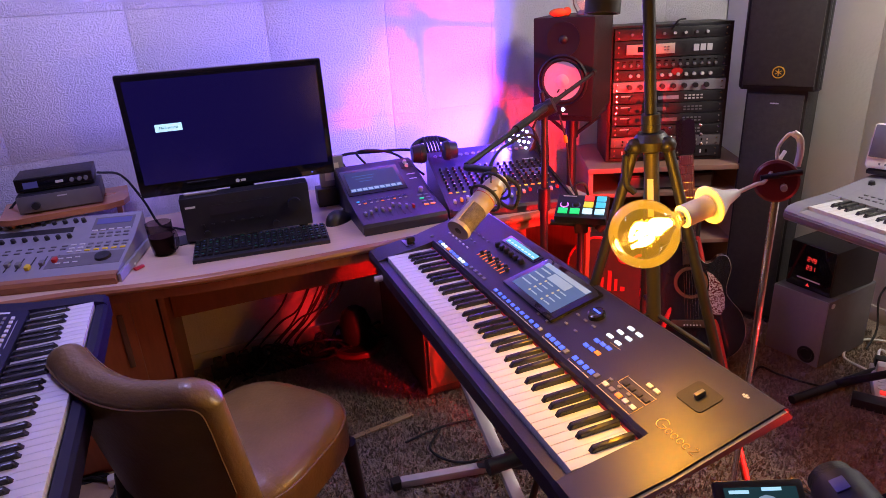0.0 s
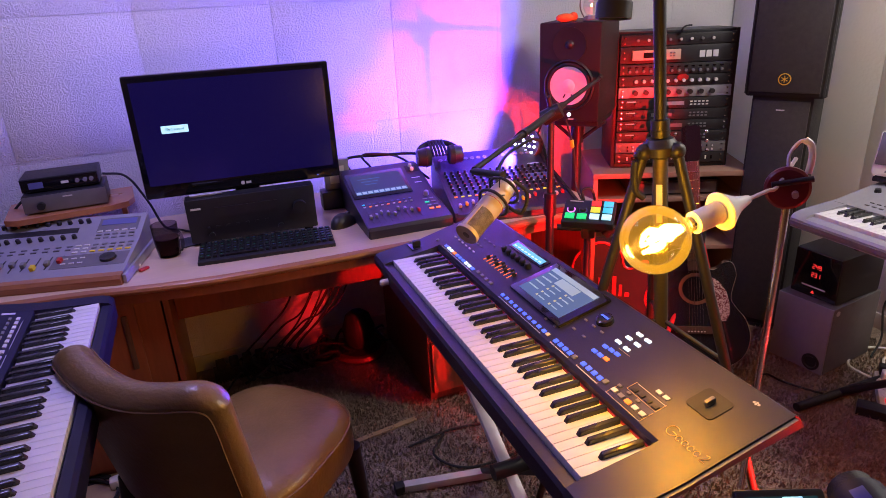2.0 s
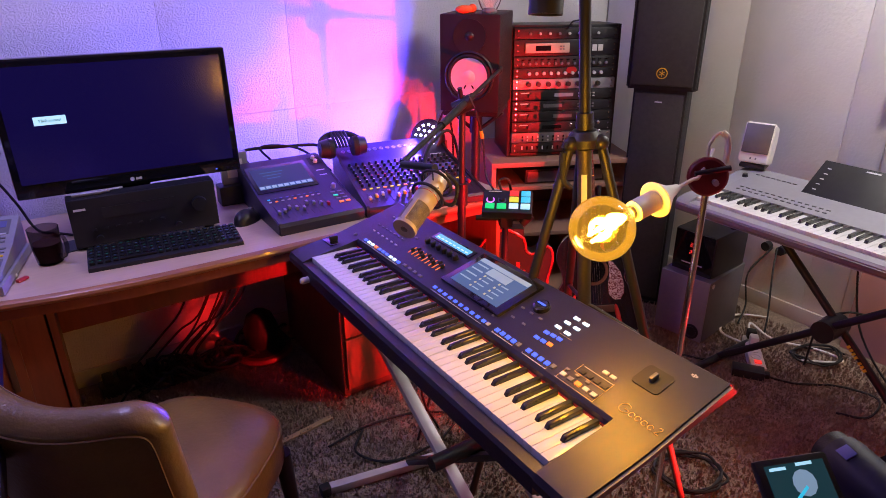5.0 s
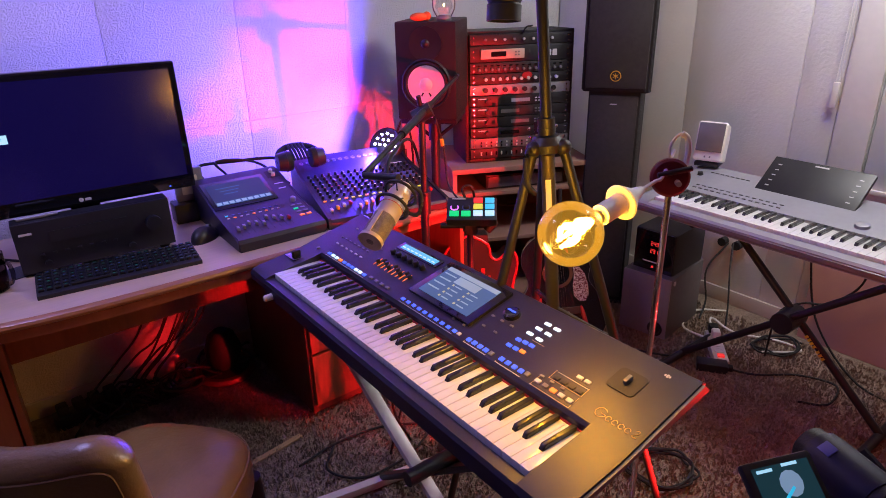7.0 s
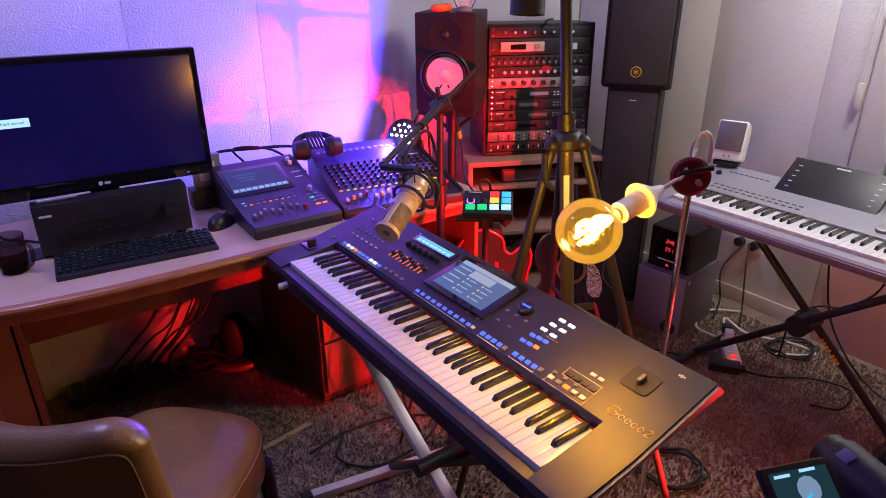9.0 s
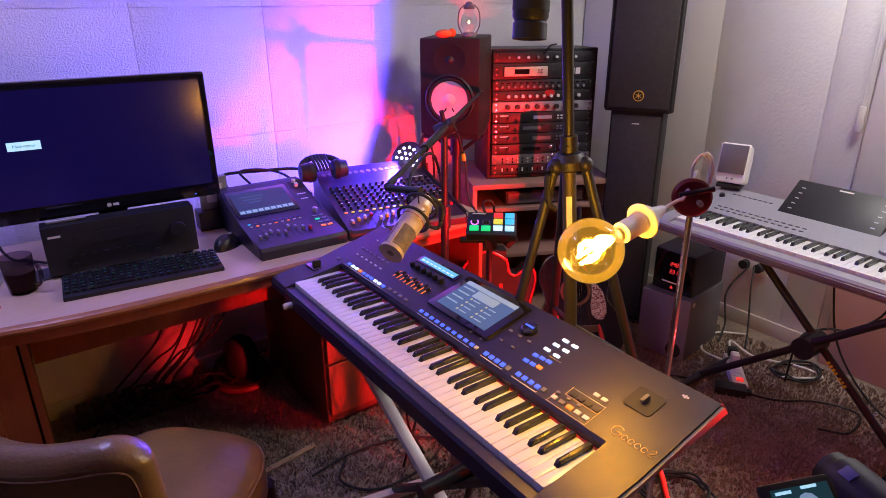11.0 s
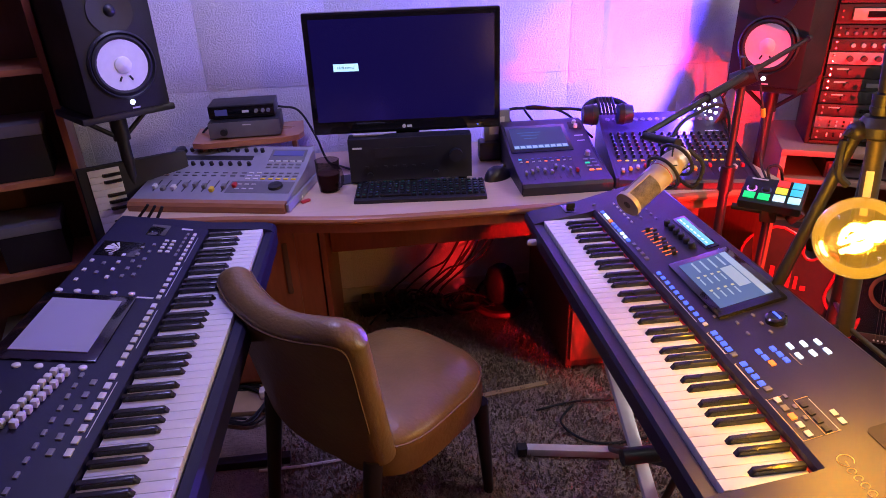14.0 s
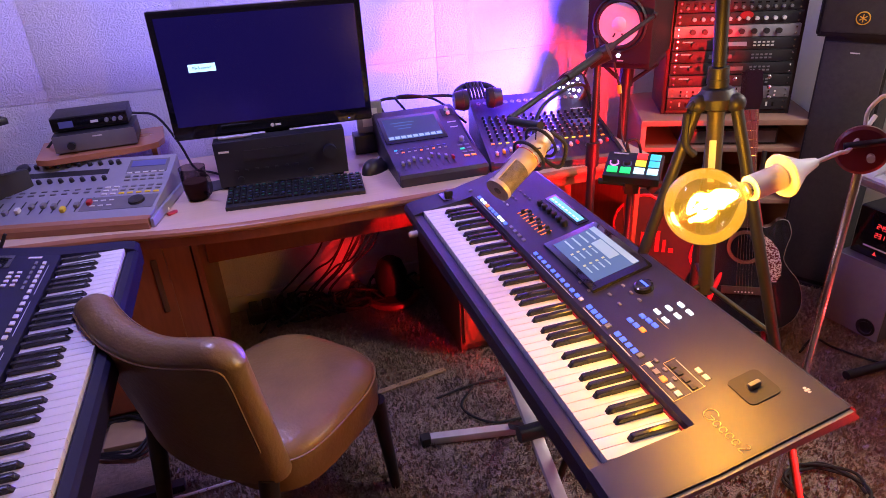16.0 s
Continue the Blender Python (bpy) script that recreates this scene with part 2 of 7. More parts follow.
M = dict(
    wall=wallpaper(),
    plaster=material("plaster", (0.7, 0.69, 0.67), 0.8, vary=0.06, scale=5, bump=0.0008, bump_scale=120),
    ceiling=material("ceiling_paint", (0.78, 0.77, 0.75), 0.85, vary=0.04, scale=4),
    carpet=material("carpet_pile", (0.30, 0.225, 0.165), 0.95, vary=0.38, scale=70, bump=0.012, bump_scale=170),
    skirting=material("skirting_wood", (0.55, 0.5, 0.46), 0.5, vary=0.1, scale=8),
    desk_top=material("pale_laminate", (0.60, 0.45, 0.30), 0.36, vary=0.08, scale=14, stretch=(1, 9, 1), coat=0.2),
    desk_edge=material("reddish_edge_wood", (0.33, 0.14, 0.06), 0.35, vary=0.25, scale=20, stretch=(1, 8, 8), coat=0.3),
    desk_wood=material("reddish_wood", (0.24, 0.065, 0.027), 0.42, vary=0.28, scale=9, stretch=(7, 7, 1), coat=0.2),
    # reddish wood darkened for boards lying in shade; also colours the coffee
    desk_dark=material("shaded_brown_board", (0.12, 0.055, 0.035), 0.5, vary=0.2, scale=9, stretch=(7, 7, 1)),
    shelf_wood=material("red_shelf_wood", (0.42, 0.17, 0.08), 0.3, vary=0.2, scale=12, stretch=(1, 8, 8), coat=0.4),
    black=material("black_plastic", (0.014, 0.014, 0.017), 0.42, vary=0.2, scale=40, bump=0.0002, bump_scale=900),
    satin=material("satin_black_panel", (0.011, 0.009, 0.026), 0.42, vary=0.15, scale=30, bump=0.00015, bump_scale=1200),
    gloss=material("gloss_black", (0.006, 0.006, 0.008), 0.10, vary=0.1, scale=10, coat=0.6),
    screen=material("dark_screen", (0.004, 0.004, 0.012), 0.16, vary=0.0, emit=(0.008, 0.004, 0.085), power=0.5),
    grille=material("black_grille", (0.034, 0.030, 0.028), 0.6, vary=0.4, scale=500, bump=0.0012, bump_scale=700),
    woofer=material("white_cone_paper", (0.75, 0.74, 0.72), 0.55, vary=0.06, scale=60),
    rubber=material("rubber", (0.012, 0.012, 0.012), 0.65, vary=0.2, scale=50),
    vinyl=material("black_vinyl_wrap", (0.018, 0.017, 0.018), 0.5, vary=0.2, scale=25, bump=0.0006, bump_scale=500),
    ivory=material("white_key", (0.70, 0.70, 0.69), 0.22, vary=0.03, scale=20, coat=0.3, random=0.03),
    ebony=material("black_key", (0.012, 0.012, 0.013), 0.28, vary=0.2, scale=60, coat=0.25),
    silver=material("silver_paint", (0.31, 0.31, 0.345), 0.38, 0.35, vary=0.07, scale=40),
    dark_silver=material("dark_silver", (0.16, 0.155, 0.165), 0.4, 0.3, vary=0.12, scale=30),
    grey=material("grey_plastic", (0.18, 0.18, 0.19), 0.45, vary=0.12, scale=30),
    pale=material("pale_button", (0.62, 0.62, 0.60), 0.4, vary=0.08, scale=60),
    chrome=material("chrome", (0.75, 0.72, 0.70), 0.14, 1.0, vary=0.06, scale=30),
    steel=material("white_steel_tube", (0.62, 0.60, 0.58), 0.4, 0.2, vary=0.2, scale=18),
    alu=material("brushed_alloy", (0.10, 0.085, 0.06), 0.5, 0.6, vary=0.1, scale=40, stretch=(1, 1, 12)),
    leather=material("tan_leather", (0.205, 0.130, 0.042), 0.32, vary=0.22, scale=14, bump=0.0012, bump_scale=90, coat=0.1),
    stitch=material("stitch_thread", (0.17, 0.105, 0.038), 0.7, vary=0.2, scale=80),
    dark_wood=material("dark_leg_wood", (0.02, 0.014, 0.011), 0.4, vary=0.3, scale=20),
    champagne=material("champagne_metal", (0.55, 0.46, 0.36), 0.40, 0.25, vary=0.07, scale=40),
    mesh=material("mic_mesh", (0.20, 0.16, 0.11), 0.5, 0.6, vary=0.6, scale=600, bump=0.0015, bump_scale=900),
    white=material("white_plastic", (0.75, 0.73, 0.68), 0.35, vary=0.05, scale=30),
    red=material("red_plastic", (0.45, 0.02, 0.02), 0.35, vary=0.15, scale=30),
    orange=material("orange_knit", (0.8, 0.16, 0.03), 0.8, vary=0.2, scale=60, bump=0.003, bump_scale=80),
    guitar=material("black_lacquer", (0.016, 0.016, 0.019), 0.12, vary=0.3, scale=4, coat=0.8),
    guitar_edge=material("pale_binding", (0.55, 0.5, 0.42), 0.3, vary=0.05, scale=20),
    neck=material("neck_wood", (0.14, 0.06, 0.035), 0.4, vary=0.2, scale=20, stretch=(6, 6, 1)),
    fret=material("fretboard", (0.05, 0.03, 0.022), 0.45, vary=0.2, scale=40),
    guard=speckled(),
    pinkboard=material("pale_pink_board", (0.55, 0.33, 0.30), 0.6, vary=0.08, scale=6, bump=0.001, bump_scale=40),
    cabinet=material("red_brown_cabinet_board", (0.30, 0.17, 0.12), 0.5, vary=0.1, scale=10),
    cardboard=material("cardboard", (0.40, 0.27, 0.15), 0.8, vary=0.15, scale=20),
    tag=material("yellow_tag", (0.75, 0.55, 0.03), 0.6, vary=0.1, scale=30),
    gold=material("gold_print", (0.85, 0.55, 0.06), 0.4, 0.3, vary=0.05, scale=30),
    print=material("pale_print", (0.62, 0.62, 0.62), 0.5, vary=0.0),
    tan_print=material("cream_print", (0.80, 0.60, 0.25), 0.45, vary=0.0),
    blue_print=material("violet_blue_panel", (0.10, 0.11, 0.30), 0.4, vary=0.1, scale=30),
    lit_blue=material("lit_blue", (0.02, 0.03, 0.2), 0.4, vary=0, emit=(0.09, 0.17, 1.0), power=1.3),
    lit_white=material("lit_white", (0.6, 0.65, 0.7), 0.4, vary=0, emit=(0.62, 0.85, 1.0), power=1.6),
    lit_orange=material("lit_orange", (0.4, 0.1, 0.02), 0.4, vary=0, emit=(1.0, 0.20, 0.02), power=1.6),
    lit_red=material("lit_red", (0.4, 0.02, 0.02), 0.4, vary=0, emit=(1.0, 0.04, 0.03), power=1.0),
    lit_green=material("lit_green", (0.02, 0.3, 0.1), 0.4, vary=0, emit=(0.02, 0.75, 0.18), power=1.0),
    lit_cyan=material("lit_cyan", (0.05, 0.3, 0.35), 0.4, vary=0, emit=(0.05, 0.55, 0.80), power=1.0),
    lit_ice=material("lit_ice", (0.5, 0.6, 0.6), 0.4, vary=0, emit=(0.45, 0.85, 1.0), power=0.95),
    lit_yellow=material("lit_yellow", (0.4, 0.35, 0.02), 0.4, vary=0, emit=(0.80, 0.72, 0.06), power=0.9),
    lit_violet=material("lit_violet", (0.3, 0.05, 0.3), 0.4, vary=0, emit=(0.8, 0.2, 1.0), power=1.8),
    lit_led=material("lit_led", (0.6, 0.6, 1.0), 0.4, vary=0, emit=(0.60, 0.64, 1.0), power=5.0),
    display=material("lit_display", (0.02, 0.03, 0.06), 0.2, vary=0, emit=(0.09, 0.15, 0.30), power=0.9),
    display_dim=material("dim_display", (0.010, 0.012, 0.03), 0.3, vary=0, emit=(0.035, 0.05, 0.15), power=0.6),
    display_head=material("lit_display_bar", (0.2, 0.25, 0.3), 0.2, vary=0, emit=(0.24, 0.36, 0.48), power=0.8),
    lcd=material("lit_lcd", (0.1, 0.25, 0.3), 0.2, vary=0, emit=(0.10, 0.38, 0.55), power=1.3),
    # pale base stands in for the wall mirrored in the unlit keyboard display
    pale_screen=material("unlit_pale_screen", (0.34, 0.34, 0.42), 0.2, vary=0.03, scale=10),
    filament=material("glowing_filament", (1, 0.6, 0.2), 0.4, vary=0, emit=(1.0, 0.62, 0.16), power=16.0),
    lit_icon=material("lit_icon", (0.2, 0.2, 0.12), 0.4, vary=0, emit=(0.50, 0.52, 0.32), power=0.7),
    lit_dim=material("lit_key_legend", (0.02, 0.02, 0.06), 0.4, vary=0, emit=(0.08, 0.16, 0.55), power=0.6),
    lit_dim_green=material("lit_key_legend_green", (0.02, 0.06, 0.04), 0.4, vary=0, emit=(0.02, 0.40, 0.28), power=0.5),
    wall_soft=material("lightly_embossed_white", (0.74, 0.74, 0.72), 0.65, vary=0.05, scale=6, bump=0.0022, bump_scale=75),
    disc_red=material("dark_red_enamel", (0.16, 0.012, 0.014), 0.35, vary=0.15, scale=30),
    # for walls out of view, dark so that they bounce less light
    dim_wall=material("dark_unseen_wall", (0.13, 0.085, 0.055), 0.5, vary=0.25, scale=8, stretch=(6, 6, 1)),
    screen_teal=material("dark_teal_screen", (0.006, 0.02, 0.025), 0.2, vary=0, emit=(0.012, 0.045, 0.055), power=0.8),
    blind=material("pale_blind_fabric", (0.74, 0.76, 0.72), 0.8, vary=0.05, scale=9, bump=0.0006, bump_scale=400),
    amber=None,
)


def glass(name, color, rough=0.02):
    m = bpy.data.materials.new(name)
    m.use_nodes = True
    b = m.node_tree.nodes["Principled BSDF"]
    b.inputs["Base Color"].default_value = (*color, 1)
    b.inputs["Roughness"].default_value = rough
    b.inputs["Transmission Weight"].default_value = 1.0
    b.inputs["IOR"].default_value = 1.06
    return m




def lit_globe():
    """Thin amber glass of a burning bulb: see-through, glossy at its rim, faintly glowing."""
    m = bpy.data.materials.new("amber_glass")
    m.use_nodes = True
    n, l = m.node_tree.nodes, m.node_tree.links
    n.remove(n["Principled BSDF"])
    tr, gl, em = n.new("ShaderNodeBsdfTransparent"), n.new("ShaderNodeBsdfGlossy"), n.new("ShaderNodeEmission")
    tr.inputs[0].default_value = (1.0, 0.84, 0.46, 1)
    gl.inputs["Roughness"].default_value = 0.05
    em.inputs[0].default_value, em.inputs[1].default_value = (1.0, 0.50, 0.035, 1), 0.19
    fr = n.new("ShaderNodeFresnel")
    fr.inputs[0].default_value = 1.35
    mix, add = n.new("ShaderNodeMixShader"), n.new("ShaderNodeAddShader")
    l.new(fr.outputs[0], mix.inputs[0])
    l.new(tr.outputs[0], mix.inputs[1])
    l.new(gl.outputs[0], mix.inputs[2])
    l.new(mix.outputs[0], add.inputs[0])
    l.new(em.outputs[0], add.inputs[1])
    l.new(add.outputs[0], n["Material Output"].inputs["Surface"])
    return m


M["amber"] = lit_globe()
M["satin"].node_tree.nodes["Principled BSDF"].inputs["Specular IOR Level"].default_value = 0.72
M["wing"] = material("matt_blue_black_panel", (0.011, 0.010, 0.030), 0.5, vary=0.15, scale=30, bump=0.00015, bump_scale=1200)
M["wing"].node_tree.nodes["Principled BSDF"].inputs["Specular IOR Level"].default_value = 0.25
M["vinyl"].node_tree.nodes["Principled BSDF"].inputs["Specular IOR Level"].default_value = 0.28
M["clear"] = glass("clear_glass", (0.85, 0.84, 0.85))
M["smoky"] = glass("smoky_glass", (0.40, 0.36, 0.38))


# ---------------------------------------------------------------- mesh tools
def box(bm, sx, sy, sz, at=(0, 0, 0), bevel=0.0, turn=None):
    """A box centred on at in x and y, standing on at's z."""
    m = Matrix.Translation(at) @ (turn if turn else Matrix()) @ Matrix.Translation((0, 0, sz / 2)) @ Matrix.Diagonal((sx, sy, sz, 1))
    made = bmesh.ops.create_cube(bm, size=1.0, matrix=m)["verts"]
    if bevel:
        edges = list({e for v in made for e in v.link_edges})
        bmesh.ops.bevel(bm, geom=edges, offset=bevel, segments=2, profile=0.6, affect="EDGES")
    return bm


def rod(bm, a, b, r, r2=None, seg=14):
    a, b = Vector(a), Vector(b)
    d = b - a
    m = Matrix.Translation((a + b) / 2) @ d.to_track_quat("Z", "Y").to_matrix().to_4x4()
    bmesh.ops.create_cone(bm, cap_ends=True, segments=seg, radius1=r, radius2=r if r2 is None else r2, depth=d.length, matrix=m)
    return bm


def ball(bm, at, r, u=18, v=12, squash=(1, 1, 1)):
    bmesh.ops.create_uvsphere(bm, u_segments=u, v_segments=v, radius=r, matrix=Matrix.Translation(at) @ Matrix.Diagonal((*squash, 1)))
    return bm


def spin(bm, profile, seg=28, m=Matrix()):
    """A turned body: (radius, height) pairs round z."""
    rings = []
    for r, z in profile:
        rings.append([bm.verts.new(m @ Vector((r * math.cos(2 * math.pi * k / seg), r * math.sin(2 * math.pi * k / seg), z))) for k in range(seg)])
    for a, b in zip(rings, rings[1:]):
        for k in range(seg):
            bm.faces.new((a[k], a[(k + 1) % seg], b[(k + 1) % seg], b[k]))
    for ring, flip in ((rings[0], True), (rings[-1], False)):
        if profile[0 if flip else -1][0] > 1e-4:
            bm.faces.new(ring[::-1] if flip else ring)
    return bm


def prism(bm, outline, x0, x1):
    """An outline in (y, z) drawn out along x."""
    a = [bm.verts.new((x0, y, z)) for y, z in outline]
    b = [bm.verts.new((x1, y, z)) for y, z in outline]
    bm.faces.new(a), bm.faces.new(b[::-1])
    for k in range(len(a)):
        j = (k + 1) % len(a)
        bm.faces.new((a[j], a[k], b[k], b[j]))
    return bm


def slab(bm, outline, z0, z1):
    """An outline in (x, y) drawn up along z."""
    a = [bm.verts.new((x, y, z0)) for x, y in outline]
    b = [bm.verts.new((x, y, z1)) for x, y in outline]
    bm.faces.new(a[::-1]), bm.faces.new(b)
    for k in range(len(a)):
        j = (k + 1) % len(a)
        bm.faces.new((a[k], a[j], b[j], b[k]))
    return bm


def smooth_line(points, steps=6):
    pts = [Vector(p) for p in points]
    pts = [2 * pts[0] - pts[1]] + pts + [2 * pts[-1] - pts[-2]]
    out = []
    for k in range(1, len(pts) - 2):
        p0, p1, p2, p3 = pts[k - 1:k + 3]
        for s in range(steps):
            t = s / steps
            out.append(0.5 * (2 * p1 + (p2 - p0) * t + (2 * p0 - 5 * p1 + 4 * p2 - p3) * t * t + (3 * p1 - p0 - 3 * p2 + p3) * t ** 3))
    return out + [pts[-2]]


def hose(bm, points, r, seg=6, steps=6):
    """A round cable along a smooth line."""
    line = smooth_line(points, steps)
    rings, side = [], Vector((0.3, 0.2, 1)).normalized()
    for k, p in enumerate(line):
        d = (line[min(k + 1, len(line) - 1)] - line[max(k - 1, 0)]).normalized()
        a = d.cross(side)
        a = a.normalized() if a.length > 1e-3 else d.orthogonal().normalized()
        b = d.cross(a)
        rings.append([bm.verts.new(p + r * (math.cos(2 * math.pi * j / seg) * a + math.sin(2 * math.pi * j / seg) * b)) for j in range(seg)])
    for u, v in zip(rings, rings[1:]):
        for j in range(seg):
            bm.faces.new((u[j], u[(j + 1) % seg], v[(j + 1) % seg], v[j]))
    bm.faces.new(rings[0][::-1]), bm.faces.new(rings[-1])
    return bm


def finish(bm, name, mat, smooth=True):
    bmesh.ops.recalc_face_normals(bm, faces=bm.faces)
    me = bpy.data.meshes.new(name)
    bm.to_mesh(me)
    bm.free()
    me.materials.append(M[mat])
    if smooth:
        me.shade_smooth()
        me.set_sharp_from_angle(angle=radians(35))
    return me


def part(name, bm, mat, parent, label="", at=None, smooth=True):
    me = bm if isinstance(bm, bpy.types.Mesh) else finish(bm, name, mat, smooth)
    ob = new(name, me)
    ob.parent = parent
    if at is not None:
        ob.matrix_basis = at
    if label:
        tagged(ob, label)
    return ob


def thing(name, m, label, category, group="", kind=""):
    ob = new(name)
    ob.empty_display_size = 0.05
    ob.matrix_basis = m
    return tagged(ob, label, category, group, kind)


def solo(name, bm, mat, label, category, m=None, group="", kind="", smooth=True):
    ob = new(name, finish(bm, name, mat, smooth))
    if m is not None:
        ob.matrix_basis = m
    return tagged(ob, label, category, group, kind)


def B():
    return bmesh.new()


def words(name, text, size, mat, parent, at, label="", depth=0.0004, align="CENTER", thin=0.0):
    """Lettering as a mesh of its own."""
    cu = bpy.data.curves.new(name, "FONT")
    cu.body, cu.size, cu.extrude, cu.align_x, cu.align_y, cu.resolution_u = text, size, depth, align, "CENTER", 3
    cu.offset = -thin
    tmp = bpy.data.objects.new(name, cu)
    scene.collection.objects.link(tmp)
    me = bpy.data.meshes.new_from_object(tmp.evaluated_get(bpy.context.evaluated_depsgraph_get()))
    bpy.data.objects.remove(tmp)
    me.materials.clear()
    me.materials.append(M[mat])
    return part(name, me, mat, parent, label, at)


# ---------------------------------------------------------------- room shell
def shell():
    w, d = P_RIGHT - P_LEFT, Q_BACK - Q_FRONT
    cp, cq = (P_RIGHT + P_LEFT) / 2, (Q_BACK + Q_FRONT) / 2
    T = 0.15
    solo("floor", box(B(), w + 2 * T, d + 2 * T, 0.1, (cp, cq, -0.1)), "carpet", "brown speckled deep-pile carpet floor", "floor", ROOM, kind="structure")
    solo("ceiling", box(B(), w + 2 * T, d + 2 * T, 0.1, (cp, cq, HIGH)), "ceiling", "plain white painted ceiling", "ceiling", ROOM, kind="structure")
    back = solo("wall_back", box(B(), w + 2 * T, T, HIGH, (cp, Q_BACK + T / 2 + 0.006, 0)), "plaster", "white wall with embossed square panels", "wall", ROOM, kind="structure")
    # left and front walls are unseen; their dark colour cuts the bounce
    solo("wall_left", box(B(), T, d, HIGH, (P_LEFT - T / 2, cq, 0)), "dim_wall", "unseen wall, dark brown to hold back bounced light", "wall", ROOM, kind="structure")
    solo("wall_front", box(B(), w + 2 * T, T, HIGH, (cp, Q_FRONT - T / 2, 0)), "dim_wall", "unseen wall, dark brown to hold back bounced light", "wall", ROOM, kind="structure")
    # right wall with a window opening
    q0, q1, z0, z1 = 0.05, 1.215, 0.78, 2.15
    bm = B()
    x = P_RIGHT + T / 2 + 0.006
    box(bm, T, Q_BACK - q1, HIGH, (x, (Q_BACK + q1) / 2, 0))
    box(bm, T, q0 - Q_FRONT, HIGH, (x, (Q_FRONT + q0) / 2, 0))
    box(bm, T, q1 - q0, z0, (x, (q0 + q1) / 2, 0))
    box(bm, T, q1 - q0, HIGH - z1, (x, (q0 + q1) / 2, z1))
    right = solo("wall_right", bm, "plaster", "pale textured wall with a window", "wall", ROOM, kind="structure")
    win = thing("window_1", ROOM @ pose(P_RIGHT, (q0 + q1) / 2, z0), "white framed window with a drawn pale blind", "window", kind="structure")
    wq, hz = q1 - q0, z1 - z0
    bm = B()
    for s in (-1, 1):
        box(bm, 0.06, 0.06, hz, (0.05, s * (wq / 2 - 0.03), 0), 0.006)
    box(bm, 0.06, wq - 0.12, 0.06, (0.05, 0, 0), 0.006)
    box(bm, 0.06, wq - 0.12, 0.06, (0.05, 0, hz - 0.06), 0.006)
    part("window_frame", bm, "white", win)
    pane = part("pane", box(B(), 0.006, wq - 0.12, hz - 0.12, (0.05, 0, 0.06)), "clear", win)
    pane.visible_shadow = False
    part("casing", box(B(), 0.020, 0.132, 2.36, (-0.0115, wq / 2 + 0.066, -z0 + 0.04), 0.003), "white", win, "smooth white window casing")
    part("casing", box(B(), 0.020, wq - 0.004, 0.12, (-0.0115, 0, hz), 0.003), "white", win)
    part("blind", box(B(), 0.004, wq - 0.016, hz + 0.05, (-0.004, 0, -0.06), 0.0015), "blind", win, "drawn pale roller blind")
    part("blind_bar", box(B(), 0.016, wq - 0.016, 0.022, (-0.010, 0, -0.072), 0.004), "white", win)
    part("window_sill", box(B(), 0.10, wq - 0.02, 0.02, (0.055, 0, -0.021), 0.005), "white", win)
    # panels of the back wall: half-metre squares with fine joints
    def panels(wall, spans, axis):
        meshes = {}
        for a0, a1, b0, b1 in spans:
            key = (round(a1 - a0, 3), round(b1 - b0, 3))
            if key not in meshes:
                bm = B()
                w_, h_ = key[0] - 0.0016, key[1] - 0.0016
                if axis == "x":
                    box(bm, w_, 0.006, h_, (0, 0, -h_ / 2), 0.0008)
                else:
                    box(bm, 0.006, w_, h_, (0, 0, -h_ / 2), 0.0008)
                meshes[key] = finish(bm, "wall_panel", "wall" if axis == "x" else "wall_soft")
            c, z = (a0 + a1) / 2, (b0 + b1) / 2
            at = (c, Q_BACK + 0.003, z) if axis == "x" else (P_RIGHT + 0.003, c, z)
            part("wall_panel", meshes[key], "wall", wall, at=Matrix.Translation(at))
    zs = [0.0, 0.03 + 0.5, 1.03, 1.538, 2.04, HIGH]
    ps = [P_LEFT, -0.70, -0.20, 0.30, 0.803, 1.305, 1.81, 2.31, 2.81, P_RIGHT]
    panels(back, [(a, b, c, d_) for a, b in zip(ps, ps[1:]) for c, d_ in zip(zs, zs[1:])], "x")
    qs = [q1 + 0.002, 1.36, 1.53, 2.06, 2.60, Q_BACK - 0.007]
    zs2 = [0.0, HIGH]
    panels(right, [(a, b, c, d_) for a, b in zip(qs, qs[1:]) for c, d_ in zip(zs2, zs2[1:])], "y")
    panels(right, [(q0, q1, 0.0, z0 - 0.04)], "y")
    # skirting along back and right walls
    solo("baseboard_back", box(B(), w - 0.03, 0.014, 0.075, (cp, Q_BACK - 0.0095, 0), 0.004), "skirting", "pale skirting board along the floor", "baseboard", ROOM, kind="structure")
    solo("baseboard_right", box(B(), 0.014, d - 0.03, 0.075, (P_RIGHT - 0.0095, cq - 0.01, 0), 0.004), "skirting", "pale skirting board along the floor", "baseboard", ROOM, kind="structure")
    # unseen ceiling fixtures, added where the two fill lights hang
    cl = thing("ceiling_lamp", ROOM @ pose(2.82, 1.05, HIGH), "unseen flat round ceiling fixture added for a fill light", "lamp")
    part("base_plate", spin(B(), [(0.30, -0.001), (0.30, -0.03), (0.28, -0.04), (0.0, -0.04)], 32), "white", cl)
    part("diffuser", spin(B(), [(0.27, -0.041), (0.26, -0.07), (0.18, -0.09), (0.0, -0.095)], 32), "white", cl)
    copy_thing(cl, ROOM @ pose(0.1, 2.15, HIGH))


shell()


